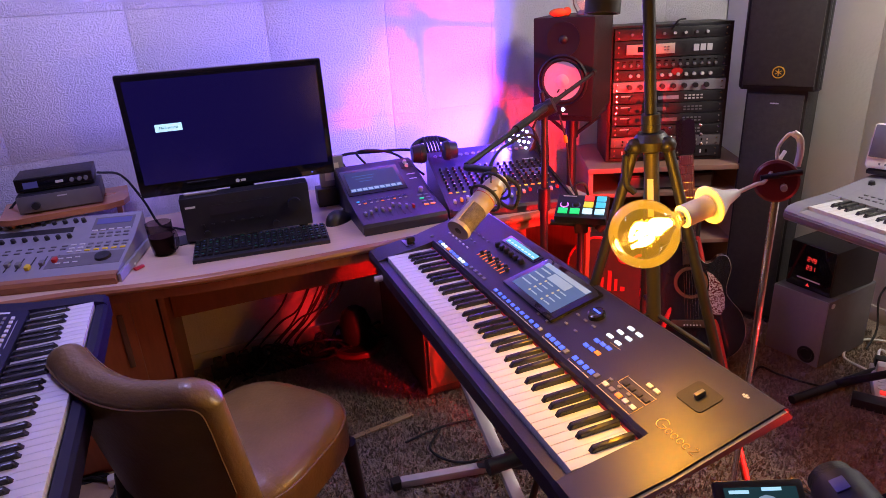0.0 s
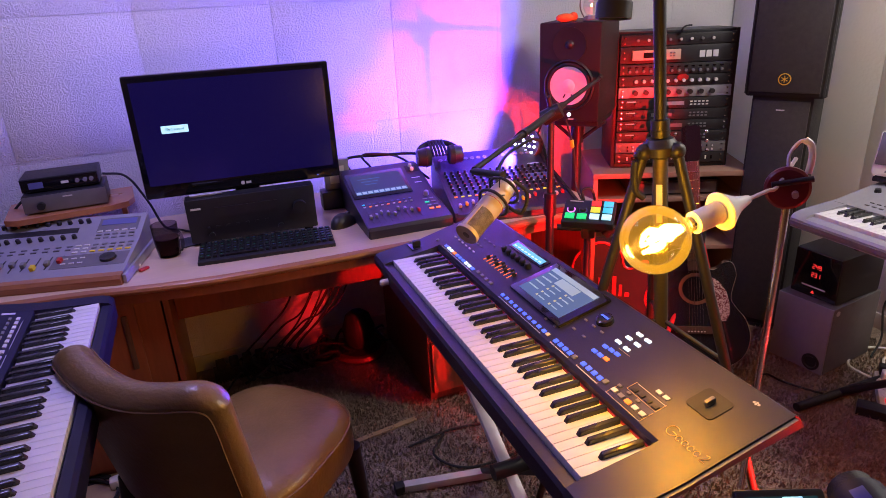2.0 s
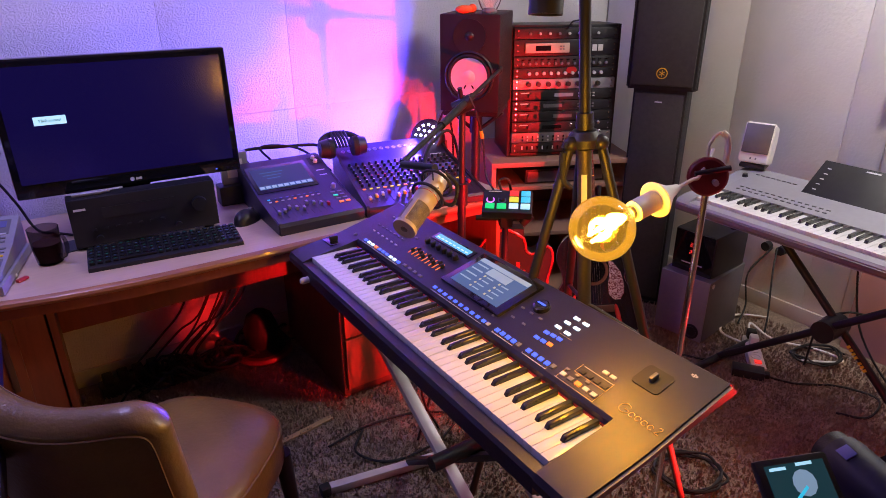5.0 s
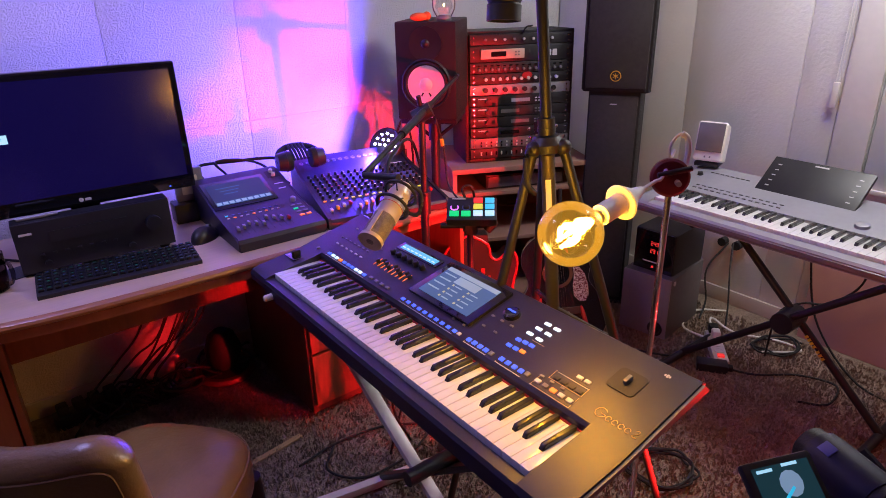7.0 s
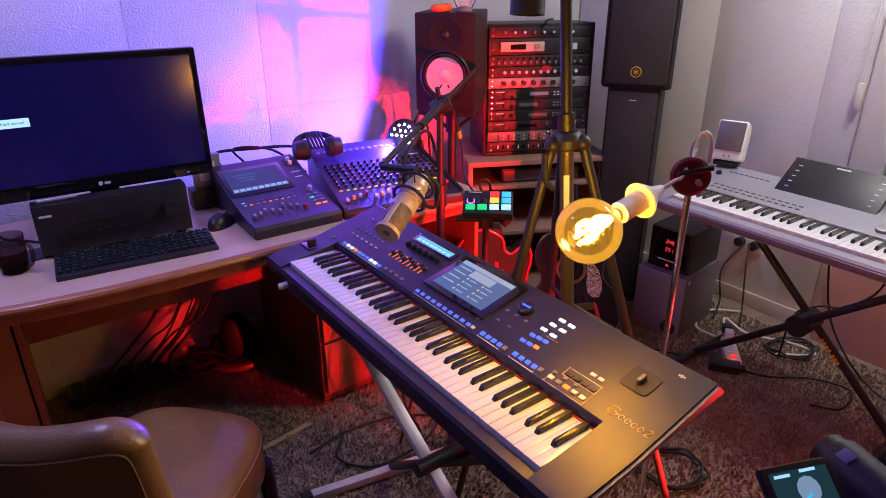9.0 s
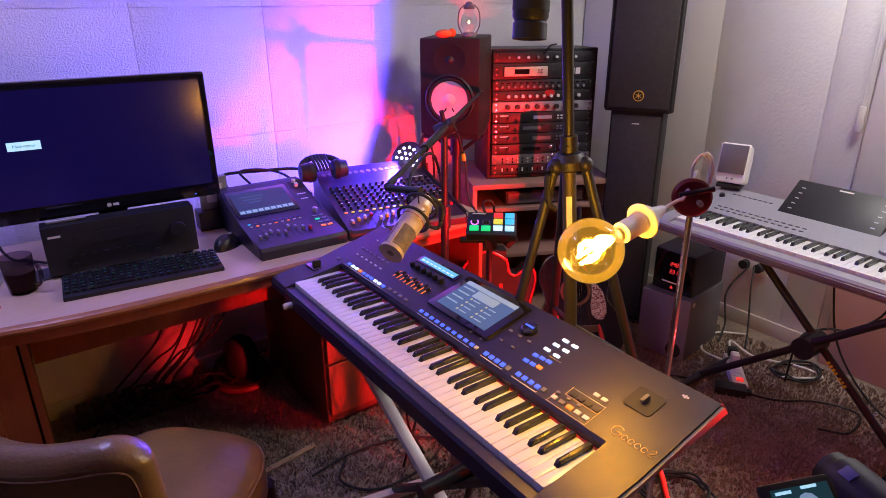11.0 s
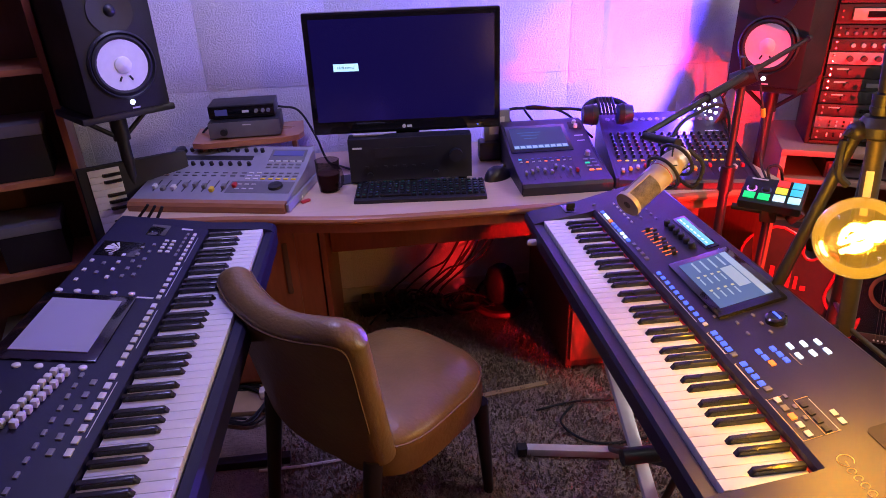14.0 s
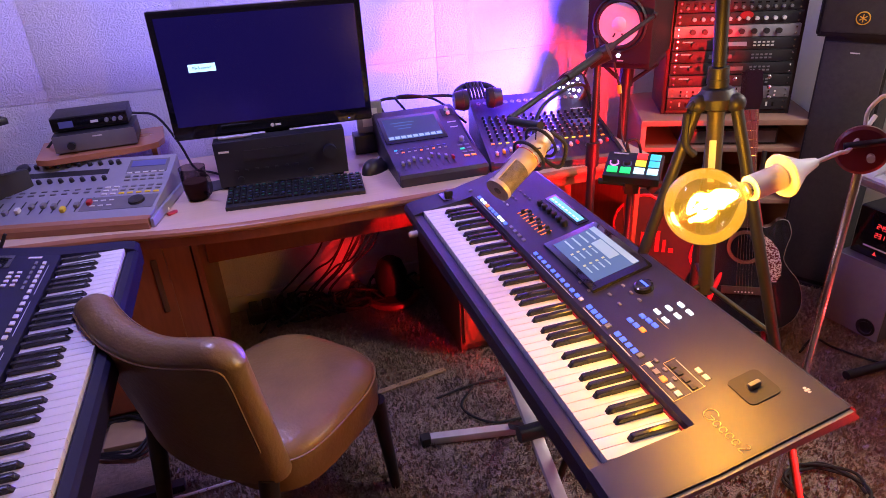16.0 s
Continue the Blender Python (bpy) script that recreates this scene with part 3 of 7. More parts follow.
# carpet pile: tufts over the part of the floor in view
def pile():
    rng = np.random.default_rng(3)
    verts, faces = [], []
    for _ in range(90000):
        p, q = rng.uniform(0.0, 3.1), rng.uniform(0.5, 2.85)
        x, y, _z = room(p, q)
        a, h, w = rng.uniform(0, 6.28), rng.uniform(0.008, 0.022), rng.uniform(0.003, 0.006)
        lx, ly = rng.uniform(-0.008, 0.008, 2)
        k = len(verts)
        verts += [(x - w * math.cos(a), y - w * math.sin(a), 0), (x + w * math.cos(a), y + w * math.sin(a), 0), (x + lx, y + ly, h)]
        faces.append((k, k + 1, k + 2))
    me = bpy.data.meshes.new("carpet_tufts")
    me.from_pydata(verts, [], faces)
    me.materials.append(M["carpet"])
    tagged(new("carpet_tufts", me), "brown speckled carpet pile", "carpet", kind="stuff")


pile()


# ---------------------------------------------------------------- musical keyboards
WHITE = 0.02349


def key_meshes(length, black):
    w = finish(box(B(), WHITE - 0.0007, length, 0.02, (WHITE / 2, length / 2, -0.02), 0.0012), "white_key", "ivory")
    bm = B()
    prism(bm, [(0, -0.004), (0.010, 0.0105), (black, 0.0105), (black, -0.004)], -0.0058, 0.0058)
    bmesh.ops.bevel(bm, geom=bm.edges[:], offset=0.0012, segments=1, affect="EDGES")
    return w, finish(bm, "black_key", "ebony")


def lay_keys(parent, count, first, length=0.147, black=0.095):
    """White keys from the note first (0 is C) with the black ones between them."""
    w, b = key_meshes(length, black)
    for k in range(count):
        part("white_key", w, "ivory", parent, at=Matrix.Translation((k * WHITE, 0, 0)))
        step = (first + k) % 7
        if step in (0, 1, 3, 4, 5) and k < count - 1:
            shift = {0: -0.002, 1: 0.002, 3: -0.0025, 4: 0, 5: 0.0025}[step]
            part("black_key", b, "ebony", parent, at=Matrix.Translation(((k + 1) * WHITE + shift, length - black - 0.001, 0)))


def button(parent, name, mat, x, y, w, d, plane, h=0.004):
    """A push button on a sloping panel; plane(x, y) gives the panel's height."""
    at = pose(x, y, plane(y), math.degrees(math.atan(plane.slope)))
    return part(name, box(B(), w, d, h, (0, 0, -0.001), min(w, d, h) * 0.22), mat, parent, at=at)


class Panel:
    def __init__(self, y0, z0, slope):
        self.y0, self.z0, self.slope = y0, z0, slope

    def __call__(self, y):
        return self.z0 + (y - self.y0) * self.slope

    def at(self, x, y, up=0.0):
        return pose(x, y, self(y) + up, math.degrees(math.atan(self.slope)))


def stage_keyboard():
    m = pose(-0.108, 2.15, 0.776, 0, 0, -62.3)
    t = thing("arranger_keyboard", m, "black arranger keyboard with lit blue buttons and a touch screen", "keyboard")
    n = 45
    L = n * WHITE
    pl = Panel(0.13, 0.016, 0.25)
    x0, x1 = -0.098, 1.152
    bm = B()
    low = -0.074
    prism(bm, [(-0.035, -0.058), (-0.036, -0.020), (-0.030, -0.012), (-0.004, -0.012), (-0.004, -0.024), (0.152, -0.024), (0.152, 0.015), (0.158, pl(0.158)), (0.362, pl(0.362)), (0.372, pl(0.362) - 0.006), (0.380, 0.048), (0.372, 0.040), (0.30, low), (0.0, low)], 0.0, L)
    for a, b in ((x0, 0.0), (L, x1)):
        prism(bm, [(-0.035, -0.042), (-0.037, -0.022), (-0.030, -0.010), (-0.01, -0.004), (0.13, pl(0.13)), (0.362, pl(0.362)), (0.372, pl(0.362) - 0.006), (0.380, 0.048), (0.370, 0.042), (0.25, 0.020), (0.0, -0.030)], a, b)
    part("body", bm, "satin", t)
    bm = B()
    prism(bm, [(-0.034, -0.032), (-0.036, -0.022), (0.0, -0.008), (0.13, 0.012), (0.362, pl(0.362) - 0.004), (0.379, 0.052), (0.370, 0.050), (0.25, 0.028), (0.0, -0.022)], x1 + 0.0005, x1 + 0.007)
    part("end_cap", bm, "grey", t)
    lay_keys(t, n, 2)
    part("key_felt", box(B(), L, 0.004, 0.006, (L / 2, 0.1495, -0.004)), "red", t)
    # screen with bezel
    at = pl.at(0.532, 0.272, 0.003)
    part("screen_bezel", box(B(), 0.245, 0.150, 0.010, (0, 0, -0.004), 0.004), "gloss", t, at=at)
    scr = part("touch_screen", box(B(), 0.196, 0.116, 0.002, (0, 0, 0.0058)), "display", t, "lit bluish touch screen", at=at)
    part("screen_bar", box(B(), 0.196, 0.014, 0.001, (0, 0.049, 0.0079)), "display_head", scr)
    part("screen_field", box(B(), 0.085, 0.026, 0.001, (0.005, 0.026, 0.0079)), "display_head", scr)
    for r in range(4):
        for c, x in enumerate((-0.015, 0.045)):
            y = 0.004 - r * 0.016 if c == 0 else 0.004 - r * 0.016
            part("screen_icon", box(B(), 0.006, 0.006, 0.001, (x - 0.012, y, 0.0079)), "lit_icon", scr)
            part("screen_text", box(B(), 0.026, 0.003, 0.001, (x + 0.010, y, 0.0079)), "display_head", scr)
    for r in range(4):
        part("screen_text", box(B(), 0.045, 0.004, 0.001, (-0.068, 0.03 - r * 0.02, 0.0079)), "display_head", scr)
    # wheel pocket on the bass side
    part("joystick_pocket", box(B(), 0.062, 0.050, 0.003, (-0.055, 0.098, 0.0), 0.001, pose(0, 0, 0)), "gloss", t, at=Matrix.Translation((0, 0, 0.0095)))
    part("joystick", box(B(), 0.014, 0.026, 0.020, (-0.055, 0.098, 0.010), 0.004), "black", t)
    part("button", spin(B(), [(0.006, 0), (0.006, 0.003), (0.004, 0.004), (0, 0.004)], 12), "grey", t, at=pl.at(-0.035, 0.165))
    # button rows behind the keys
    def row(a, b, y, count, mat, w=0.014, d=0.009):
        for k in range(count):
            x = a + (b - a) * k / max(1, count - 1)
            mm = mat if isinstance(mat, str) else mat[k]
            button(t, "lit_button" if mm.startswith("lit") else "button", mm, x, y, w, d, pl)
    row(0.03, 0.232, 0.170, 10, ["lit_blue", "lit_white", "lit_white", "lit_orange", "lit_blue", "lit_blue", "lit_blue", "lit_white", "lit_white", "lit_blue"])
    row(0.262, 0.345, 0.174, 4, "grey")
    row(0.425, 0.638, 0.171, 10, "lit_blue", 0.012)
    row(0.655, 0.662, 0.171, 1, "pale", 0.010)
    row(0.690, 0.748, 0.172, 4, "lit_blue", 0.012, 0.011)
    row(0.798, 0.857, 0.174, 4, "lit_blue", 0.012, 0.011)
    row(0.766, 0.766, 0.172, 1, "grey", 0.011, 0.012)
    row(0.874, 0.874, 0.176, 1, "grey", 0.011, 0.012)
    row(0.905, 0.990, 0.175, 5, ["pale", "grey", "lit_orange", "pale", "pale"], 0.014, 0.010)
    row(0.930, 0.990, 0.204, 4, "black", 0.014, 0.010)
    row(0.902, 0.958, 0.190, 3, "grey", 0.010, 0.006)
    row(0.965, 0.985, 0.233, 2, "pale", 0.014, 0.009)
    for k, (u, v) in enumerate(((0.788, 0.268), (0.793, 0.291), (0.799, 0.314), (0.819, 0.266), (0.823, 0.290), (0.828, 0.313))):
        button(t, "lit_button", "lit_white", u, v, 0.017, 0.0075, pl)
    for u, v, mm in ((0.778, 0.214, "lit_blue"), (0.798, 0.215, "lit_blue"), (0.817, 0.217, "lit_orange"), (0.782, 0.239, "lit_blue"), (0.801, 0.241, "lit_blue"), (0.820, 0.242, "lit_blue")):
        button(t, "lit_button", mm, u, v, 0.014, 0.009, pl)
    row(0.0, 0.14, 0.215, 6, "pale", 0.011, 0.005)
    row(-0.02, 0.13, 0.245, 7, "grey", 0.011, 0.005)
    row(0.03, 0.16, 0.275, 5, "grey", 0.011, 0.005)
    row(-0.02, 0.02, 0.30, 2, "pale", 0.010, 0.005)
    row(0.60, 0.64, 0.198, 2, "grey", 0.008, 0.005)
    row(0.672, 0.735, 0.262, 3, "grey", 0.010, 0.005)
    row(0.68, 0.72, 0.225, 2, "grey", 0.010, 0.005)
    # sliders with orange scales, knobs and the small display
    for k in range(9):
        u = 0.212 + 0.0185 * k
        part("slider_scale", box(B(), 0.0022, 0.032, 0.0012, (0, 0, 0)), "lit_orange", t, at=pl.at(u - 0.004, 0.232, 0.0))
        part("slider_cap", box(B(), 0.008, 0.011, 0.012, (0, 0, 0), 0.002), "black", t, at=pl.at(u + 0.003, 0.236 + 0.006 * ((k * 5) % 3 - 1)))
    for k in range(6):
        part("knob", spin(B(), [(0.0095, 0), (0.0085, 0.014), (0.006, 0.016), (0, 0.016)], 16), "black", t, at=pl.at(0.214 + 0.0285 * k, 0.284))
    part("display_frame", box(B(), 0.19, 0.034, 0.003, (0, 0, 0), 0.001), "gloss", t, at=pl.at(0.290, 0.322))
    part("small_display", box(B(), 0.165, 0.021, 0.001, (0, 0, 0.0031)), "lcd", t, "lit pale blue strip display", at=pl.at(0.290, 0.322))
    for k in range(8):
        part("display_text", box(B(), 0.012, 0.004, 0.0006, (0, 0, 0.0042)), "lit_ice", t, at=pl.at(0.22 + 0.02 * k, 0.319))
    # data dial
    part("dial", spin(B(), [(0.021, 0), (0.020, 0.010), (0.016, 0.012), (0.007, 0.0105), (0, 0.0105)], 28), "gloss", t, at=pl.at(0.707, 0.290))
    part("dial_light", box(B(), 0.026, 0.005, 0.001, (0, 0.002, 0.0125)), "lit_blue", t, at=pl.at(0.707, 0.290))
    # joystick well on the treble side
    part("joystick_well", slab(B(), [(sx * (0.022 + 0.010 * math.cos(a)), sy * (0.020 + 0.010 * math.sin(a))) for sx, sy, a0 in ((1, 1, 0), (-1, 1, 1), (-1, -1, 0), (1, -1, 1)) for a in ([0, 0.4, 0.8, 1.2, 1.57] if a0 == 0 else [1.57, 1.2, 0.8, 0.4, 0])], 0.0, 0.002), "rubber", t, at=pl.at(1.044, 0.279))
    part("joystick", box(B(), 0.009, 0.022, 0.012, (0.002, 0.0, 0.002), 0.003), "dark_silver", t, at=pl.at(1.044, 0.279))
    # golden model mark, drawn as a ring with small plain shapes
    at = pl.at(1.094, 0.190, 0.0008)
    part("mark_ring", hose(B(), [(-0.039 + 0.0115 * math.cos(a), 0.0115 * math.sin(a), 0) for a in np.linspace(0.7, 6.1, 14)] + [(-0.038, -0.001, 0)], 0.0008, 5, 3), "tan_print", t, at=at)
    for k in range(4):
        x = -0.019 + 0.0145 * k
        part("mark_ring", hose(B(), [(x + 0.0052 * math.cos(a), -0.0045 + 0.0060 * math.sin(a), 0) for a in np.linspace(0.2, 5.6, 9)], 0.0008, 5, 3), "tan_print", t, at=at)
    part("mark_bar", hose(B(), [(0.037, 0.005, 0), (0.043, 0.007, 0), (0.044, 0.001, 0), (0.036, -0.010, 0), (0.046, -0.010, 0)], 0.0008, 5, 3), "tan_print", t, at=at)
    for k in range(3):
        part("plug_mark", box(B(), 0.004, 0.005 + 0.004 * (k % 2), 0.0005, (0.005 * (k - 1), 0, 0)), "print", t, at=pl.at(1.093, 0.337, 0.0004))
    # fine printed rules
    for u, v, w in ((0.72, 0.155, 0.075), (0.828, 0.156, 0.075), (0.947, 0.156, 0.105), (0.96, 0.219, 0.08), (0.13, 0.157, 0.22), (0.53, 0.158, 0.22)):
        part("printed_rule", box(B(), w, 0.0012, 0.0004), "print", t, at=pl.at(u, v if v > 0.158 else 0.160, 0.0003), smooth=False)
    for u0, u1, v0, v1 in ((0.898, 1.000, 0.160, 0.222), (0.915, 1.000, 0.196, 0.246), (0.806, 0.842, 0.256, 0.258), (0.683, 0.757, 0.161, 0.166), (0.790, 0.866, 0.161, 0.166)):
        pts = [pl.at(u, v, 0.0007).translation for u, v in ((u0, (v0 + v1) / 2), (u0, v0), (u1, v0), (u1, (v0 + v1) / 2))]
        bm = B()
        for a, b in zip(pts, pts[1:]):
            rod(bm, a, b, 0.00045, seg=5)
        part("printed_bracket", bm, "tan_print", t)
    part("side_knob", spin(B(), [(0.010, 0), (0.010, 0.02), (0.007, 0.025), (0, 0.025)], 16), "pale", t, at=pose(0.05, -0.036, -0.045, 90))


def folding_stand():
    m = pose(-0.108, 2.15, 0.0, 0, 0, -62.3)
    t = thing("keyboard_stand", m, "white steel folding X stand under the black keyboard", "stand")
    def bar(name, a, b, w=0.034, h=0.02, mat="steel"):
        a, b = Vector(a), Vector(b)
        d = b - a
        q = d.to_track_quat("X", "Z").to_matrix().to_4x4()
        return part(name, box(B(), d.length, w, h, (0, 0, -h / 2), 0.004), mat, t, at=Matrix.Translation((a + b) / 2) @ q)
    bar("leg", (0.02, 0.10, 0.68), (1.05, 0.13, 0.035))
    bar("leg", (0.02, 0.30, 0.68), (1.05, 0.31, 0.035))
    bar("leg", (1.02, 0.205, 0.68), (0.20, 0.205, 0.035), mat="black")
    bar("foot_bar", (0.150, -0.07, 0.022), (0.255, 0.47, 0.022), 0.03, 0.028)
    bar("foot_bar", (1.05, -0.07, 0.022), (1.05, 0.45, 0.022), 0.03, 0.028)
    bar("top_bar", (0.02, 0.0, 0.687), (0.02, 0.36, 0.687), 0.03, 0.024, "black")
    bar("top_bar", (1.02, 0.0, 0.687), (1.02, 0.36, 0.687), 0.03, 0.024, "black")
    for x, y in ((0.147, -0.085), (0.258, 0.485), (1.05, -0.085), (1.05, 0.465)):
        part("rubber_foot", box(B(), 0.034, 0.034, 0.034, (x, y, 0.003), 0.005), "rubber", t)
    part("pivot", rod(B(), (0.555, 0.07, 0.355), (0.555, 0.34, 0.355), 0.022), "black", t)


def wing_keyboard():
    o = Vector((-0.853, 1.784, 0.81)) + 45 * WHITE * Vector((0.4645, -0.8856, 0))
    t = thing("arranger_keyboard", Matrix.Translation(o) @ pose(0, 0, 0, 0, 0, 117.7), "dark blue-black arranger keyboard with a pale display", "keyboard")
    n = 45
    L = n * WHITE
    pl = Panel(0.15, 0.012, 0.17)
    x0, x1 = -0.10, L + 0.050
    bm = B()
    low = -0.07
    prism(bm, [(-0.030, low), (-0.032, -0.020), (-0.024, -0.012), (-0.004, -0.012), (-0.004, -0.024), (0.152, -0.024), (0.152, 0.010), (0.158, pl(0.158)), (0.395, pl(0.395)), (0.412, pl(0.395) - 0.012), (0.412, low)], 0.0, L)
    for a, b in ((x0, 0.0), (L, x1)):
        prism(bm, [(-0.028, low), (-0.030, -0.016), (-0.022, -0.006), (0.0, 0.0), (0.15, 0.012), (0.395, pl(0.395)), (0.412, pl(0.395) - 0.012), (0.412, low)], a, b)
    part("body", bm, "wing", t)
    lay_keys(t, n, 2)
    cx = lambda a: L - a
    at = pl.at(cx(0.535), 0.315, 0.001)
    part("screen_bezel", box(B(), 0.25, 0.19, 0.006, (0, 0, -0.002), 0.003), "gloss", t, at=at)
    part("display_panel", box(B(), 0.198, 0.142, 0.002, (0, 0, 0.0042)), "pale_screen", t, "unlit display with a reflection painted as pale violet-grey", at=at)
    for k in range(5):
        for s in (-1, 1):
            part("round_button", spin(B(), [(0.0075, 0), (0.0075, 0.003), (0.005, 0.0045), (0, 0.0045)], 14), "pale", t, at=pl.at(cx(0.535 + s * 0.142), 0.238 + 0.038 * k))
    def row(a, b, y, count, mat, w=0.015, d=0.010):
        for k in range(count):
            button(t, "button", mat, cx(a + (b - a) * k / max(1, count - 1)), y, w, d, pl)
    row(0.05, 0.20, 0.178, 7, "pale", 0.016, 0.008)
    row(0.05, 0.18, 0.196, 6, "grey", 0.016, 0.006)
    row(0.23, 0.40, 0.178, 7, "pale", 0.016, 0.010)
    row(0.44, 0.66, 0.178, 9, "pale", 0.018, 0.011)
    row(0.70, 0.90, 0.178, 8, "pale", 0.018, 0.011)
    row(0.72, 0.90, 0.205, 6, "grey", 0.016, 0.010)
    for y in (0.22, 0.238):
        row(0.10, 0.165, y, 4, "pale", 0.011, 0.010)
    row(0.13, 0.30, 0.262, 5, "grey", 0.013, 0.008)
    row(0.15, 0.31, 0.285, 5, "grey", 0.013, 0.008)
    row(0.20, 0.32, 0.315, 4, "pale", 0.013, 0.008)
    row(0.20, 0.30, 0.345, 3, "grey", 0.013, 0.008)
    row(0.24, 0.34, 0.375, 3, "pale", 0.013, 0.008)
    for k in range(9):
        for r in range(2):
            part("slider_cap", box(B(), 0.013, 0.012, 0.014, (0, 0, 0), 0.003), "pale", t, at=pl.at(cx(0.700 + 0.0178 * k), 0.258 + 0.020 * r + 0.003 * k))
    row(0.70, 0.98, 0.232, 10, "grey", 0.014, 0.007)
    row(0.76, 0.98, 0.345, 7, "grey", 0.014, 0.008)
    row(0.80, 0.98, 0.370, 6, "pale", 0.013, 0.007)
    row(0.90, 1.00, 0.285, 4, "blue_print", 0.015, 0.009)
    row(0.90, 1.00, 0.310, 4, "grey", 0.015, 0.009)
    for a in (0.06, 0.24, 0.45, 0.71):
        part("printed_rule", box(B(), 0.15, 0.0012, 0.0004), "print", t, at=pl.at(cx(a + 0.08), 0.166, 0.0003))
    part("joystick_well", box(B(), 0.07, 0.05, 0.002, (0, 0, 0), 0.0006), "gloss", t, at=pl.at(cx(0.035), 0.275))
    # pale wing emblem on a dark square, drawn as plain vanes
    em = part("emblem_plate", box(B(), 0.085, 0.10, 0.001), "gloss", t, at=pl.at(cx(0.165), 0.335, 0.0002))
    bm = B()
    for s in (-1, 1):
        for k in range(4):
            a = radians(20 + 24 * k)
            slab(bm, [(0.002 * s, 0.0), (s * 0.034 * math.cos(a) + 0.004, 0.034 * math.sin(a)), (s * 0.036 * math.cos(a + 0.2), 0.036 * math.sin(a + 0.2))][::s], 0.001, 0.0016)
    part("emblem", bm, "print", em)
    part("logo_bars", box(B(), 0.006, 0.036, 0.0006), "print", t, at=pl.at(cx(0.405), 0.206, 0.0003))
    part("model_mark", box(B(), 0.010, 0.030, 0.0006), "print", t, at=pl.at(cx(0.015), 0.205, 0.0003))
    st = thing("keyboard_stand", Matrix.Translation((o.x, o.y, 0)) @ pose(0, 0, 0, 0, 0, 117.7), "black steel keyboard stand", "stand")
    for x in (0.08, L - 0.08):
        part("top_bar", box(B(), 0.03, 0.36, 0.025, (x, 0.2, 0.714), 0.004), "black", st)
        part("leg", rod(B(), (x, 0.33, 0.715), (x, 0.33, 0.03), 0.018), "black", st)
        part("foot_bar", box(B(), 0.035, 0.40, 0.03, (x, 0.22, 0.0), 0.006), "black", st)
    part("cross_bar", rod(B(), (0.08, 0.33, 0.4), (L - 0.08, 0.33, 0.4), 0.014), "black", st)


def silver_keyboard():
    t = thing("workstation_keyboard", pose(1.319, 2.582, 0.765, 0, 0, -63), "silver workstation keyboard with a raised black display", "keyboard")
    n = 45
    L = n * WHITE
    pl = Panel(0.16, 0.010, 0.16)
    bm = B()
    low = -0.055
    prism(bm, [(-0.045, low), (-0.048, -0.024), (-0.040, -0.016), (-0.004, -0.012), (-0.004, -0.024), (0.152, -0.024), (0.152, 0.008), (0.165, pl(0.165)), (0.40, pl(0.40)), (0.44, 0.02), (0.44, low)], 0.0, L)
    for a, b in ((-0.055, 0.0), (L, L + 0.055)):
        prism(bm, [(-0.045, low), (-0.048, -0.022), (-0.035, -0.008), (0.0, 0.0), (0.165, pl(0.165)), (0.40, pl(0.40)), (0.44, 0.02), (0.44, low)], a, b)
    part("body", bm, "silver", t)
    bm = B()
    prism(bm, [(-0.052, -0.030), (-0.052, -0.044), (-0.045, -0.052), (-0.044, -0.026)], -0.054, L + 0.054)
    part("front_strip", bm, "dark_silver", t)
    lay_keys(t, n, 2)
    at = pose(0.415, 0.335, 0.055, 38)
    part("display_housing", box(B(), 0.36, 0.205, 0.018, (0, 0.02, -0.012), 0.004), "black", t, "raised black display", at=at)
    part("display_mount", box(B(), 0.30, 0.04, 0.05, (0.415, 0.34, 0.0), 0.006), "grey", t)
    for k in range(5):
        for s in (-1, 1):
            part("display_mark", box(B(), 0.014, 0.004, 0.0006, (s * 0.145, 0.085 - 0.026 * k, 0.0062)), "print", t, at=at)
    part("display_logo", box(B(), 0.05, 0.006, 0.0006, (0, 0.108, 0.0062)), "print", t, at=at)
    for s in (-1, 1):
        part("display_key", box(B(), 0.014, 0.016, 0.0006, (s * 0.135, -0.056, 0.0062)), "grey", t, at=at)
    part("dial", spin(B(), [(0.024, 0), (0.022, 0.010), (0.015, 0.012), (0, 0.011)], 24), "silver", t, at=pl.at(0.66, 0.20))
    for k in range(14):
        button(t, "button", "dark_silver", 0.05 + 0.026 * k, 0.185, 0.015, 0.006, pl)
        button(t, "button", "dark_silver", 0.05 + 0.026 * k, 0.21, 0.015, 0.005, pl)
    for k in range(8):
        button(t, "button", "dark_silver", 0.03 + 0.022 * k, 0.34, 0.014, 0.005, pl)
    for k in range(10):
        for r in range(3):
            button(t, "button", "dark_silver", 0.74 + 0.022 * k, 0.2 + 0.04 * r, 0.014, 0.008, pl)
    part("knob", spin(B(), [(0.012, 0), (0.010, 0.012), (0, 0.013)], 16), "black", t, at=pl.at(0.0, 0.30))
    part("joystick_well", box(B(), 0.04, 0.055, 0.002, (0, 0, 0), 0.0006), "black", t, at=pl.at(-0.025, 0.12))
    # its stand: crossed black tubes with wide feet
    st = thing("keyboard_stand", pose(1.319, 2.582, 0.0, 0, 0, -63), "black tubular double-braced X stand under the silver keyboard", "stand")
    def tube(name, a, b, r=0.0145, mat="black"):
        return part(name, rod(B(), a, b, r), mat, st)
    y = 0.21
    tube("leg", (0.16, y + 0.04, 0.675), (0.86, y + 0.04, 0.03))
    tube("leg", (0.86, y - 0.02, 0.675), (0.10, y - 0.02, 0.03))
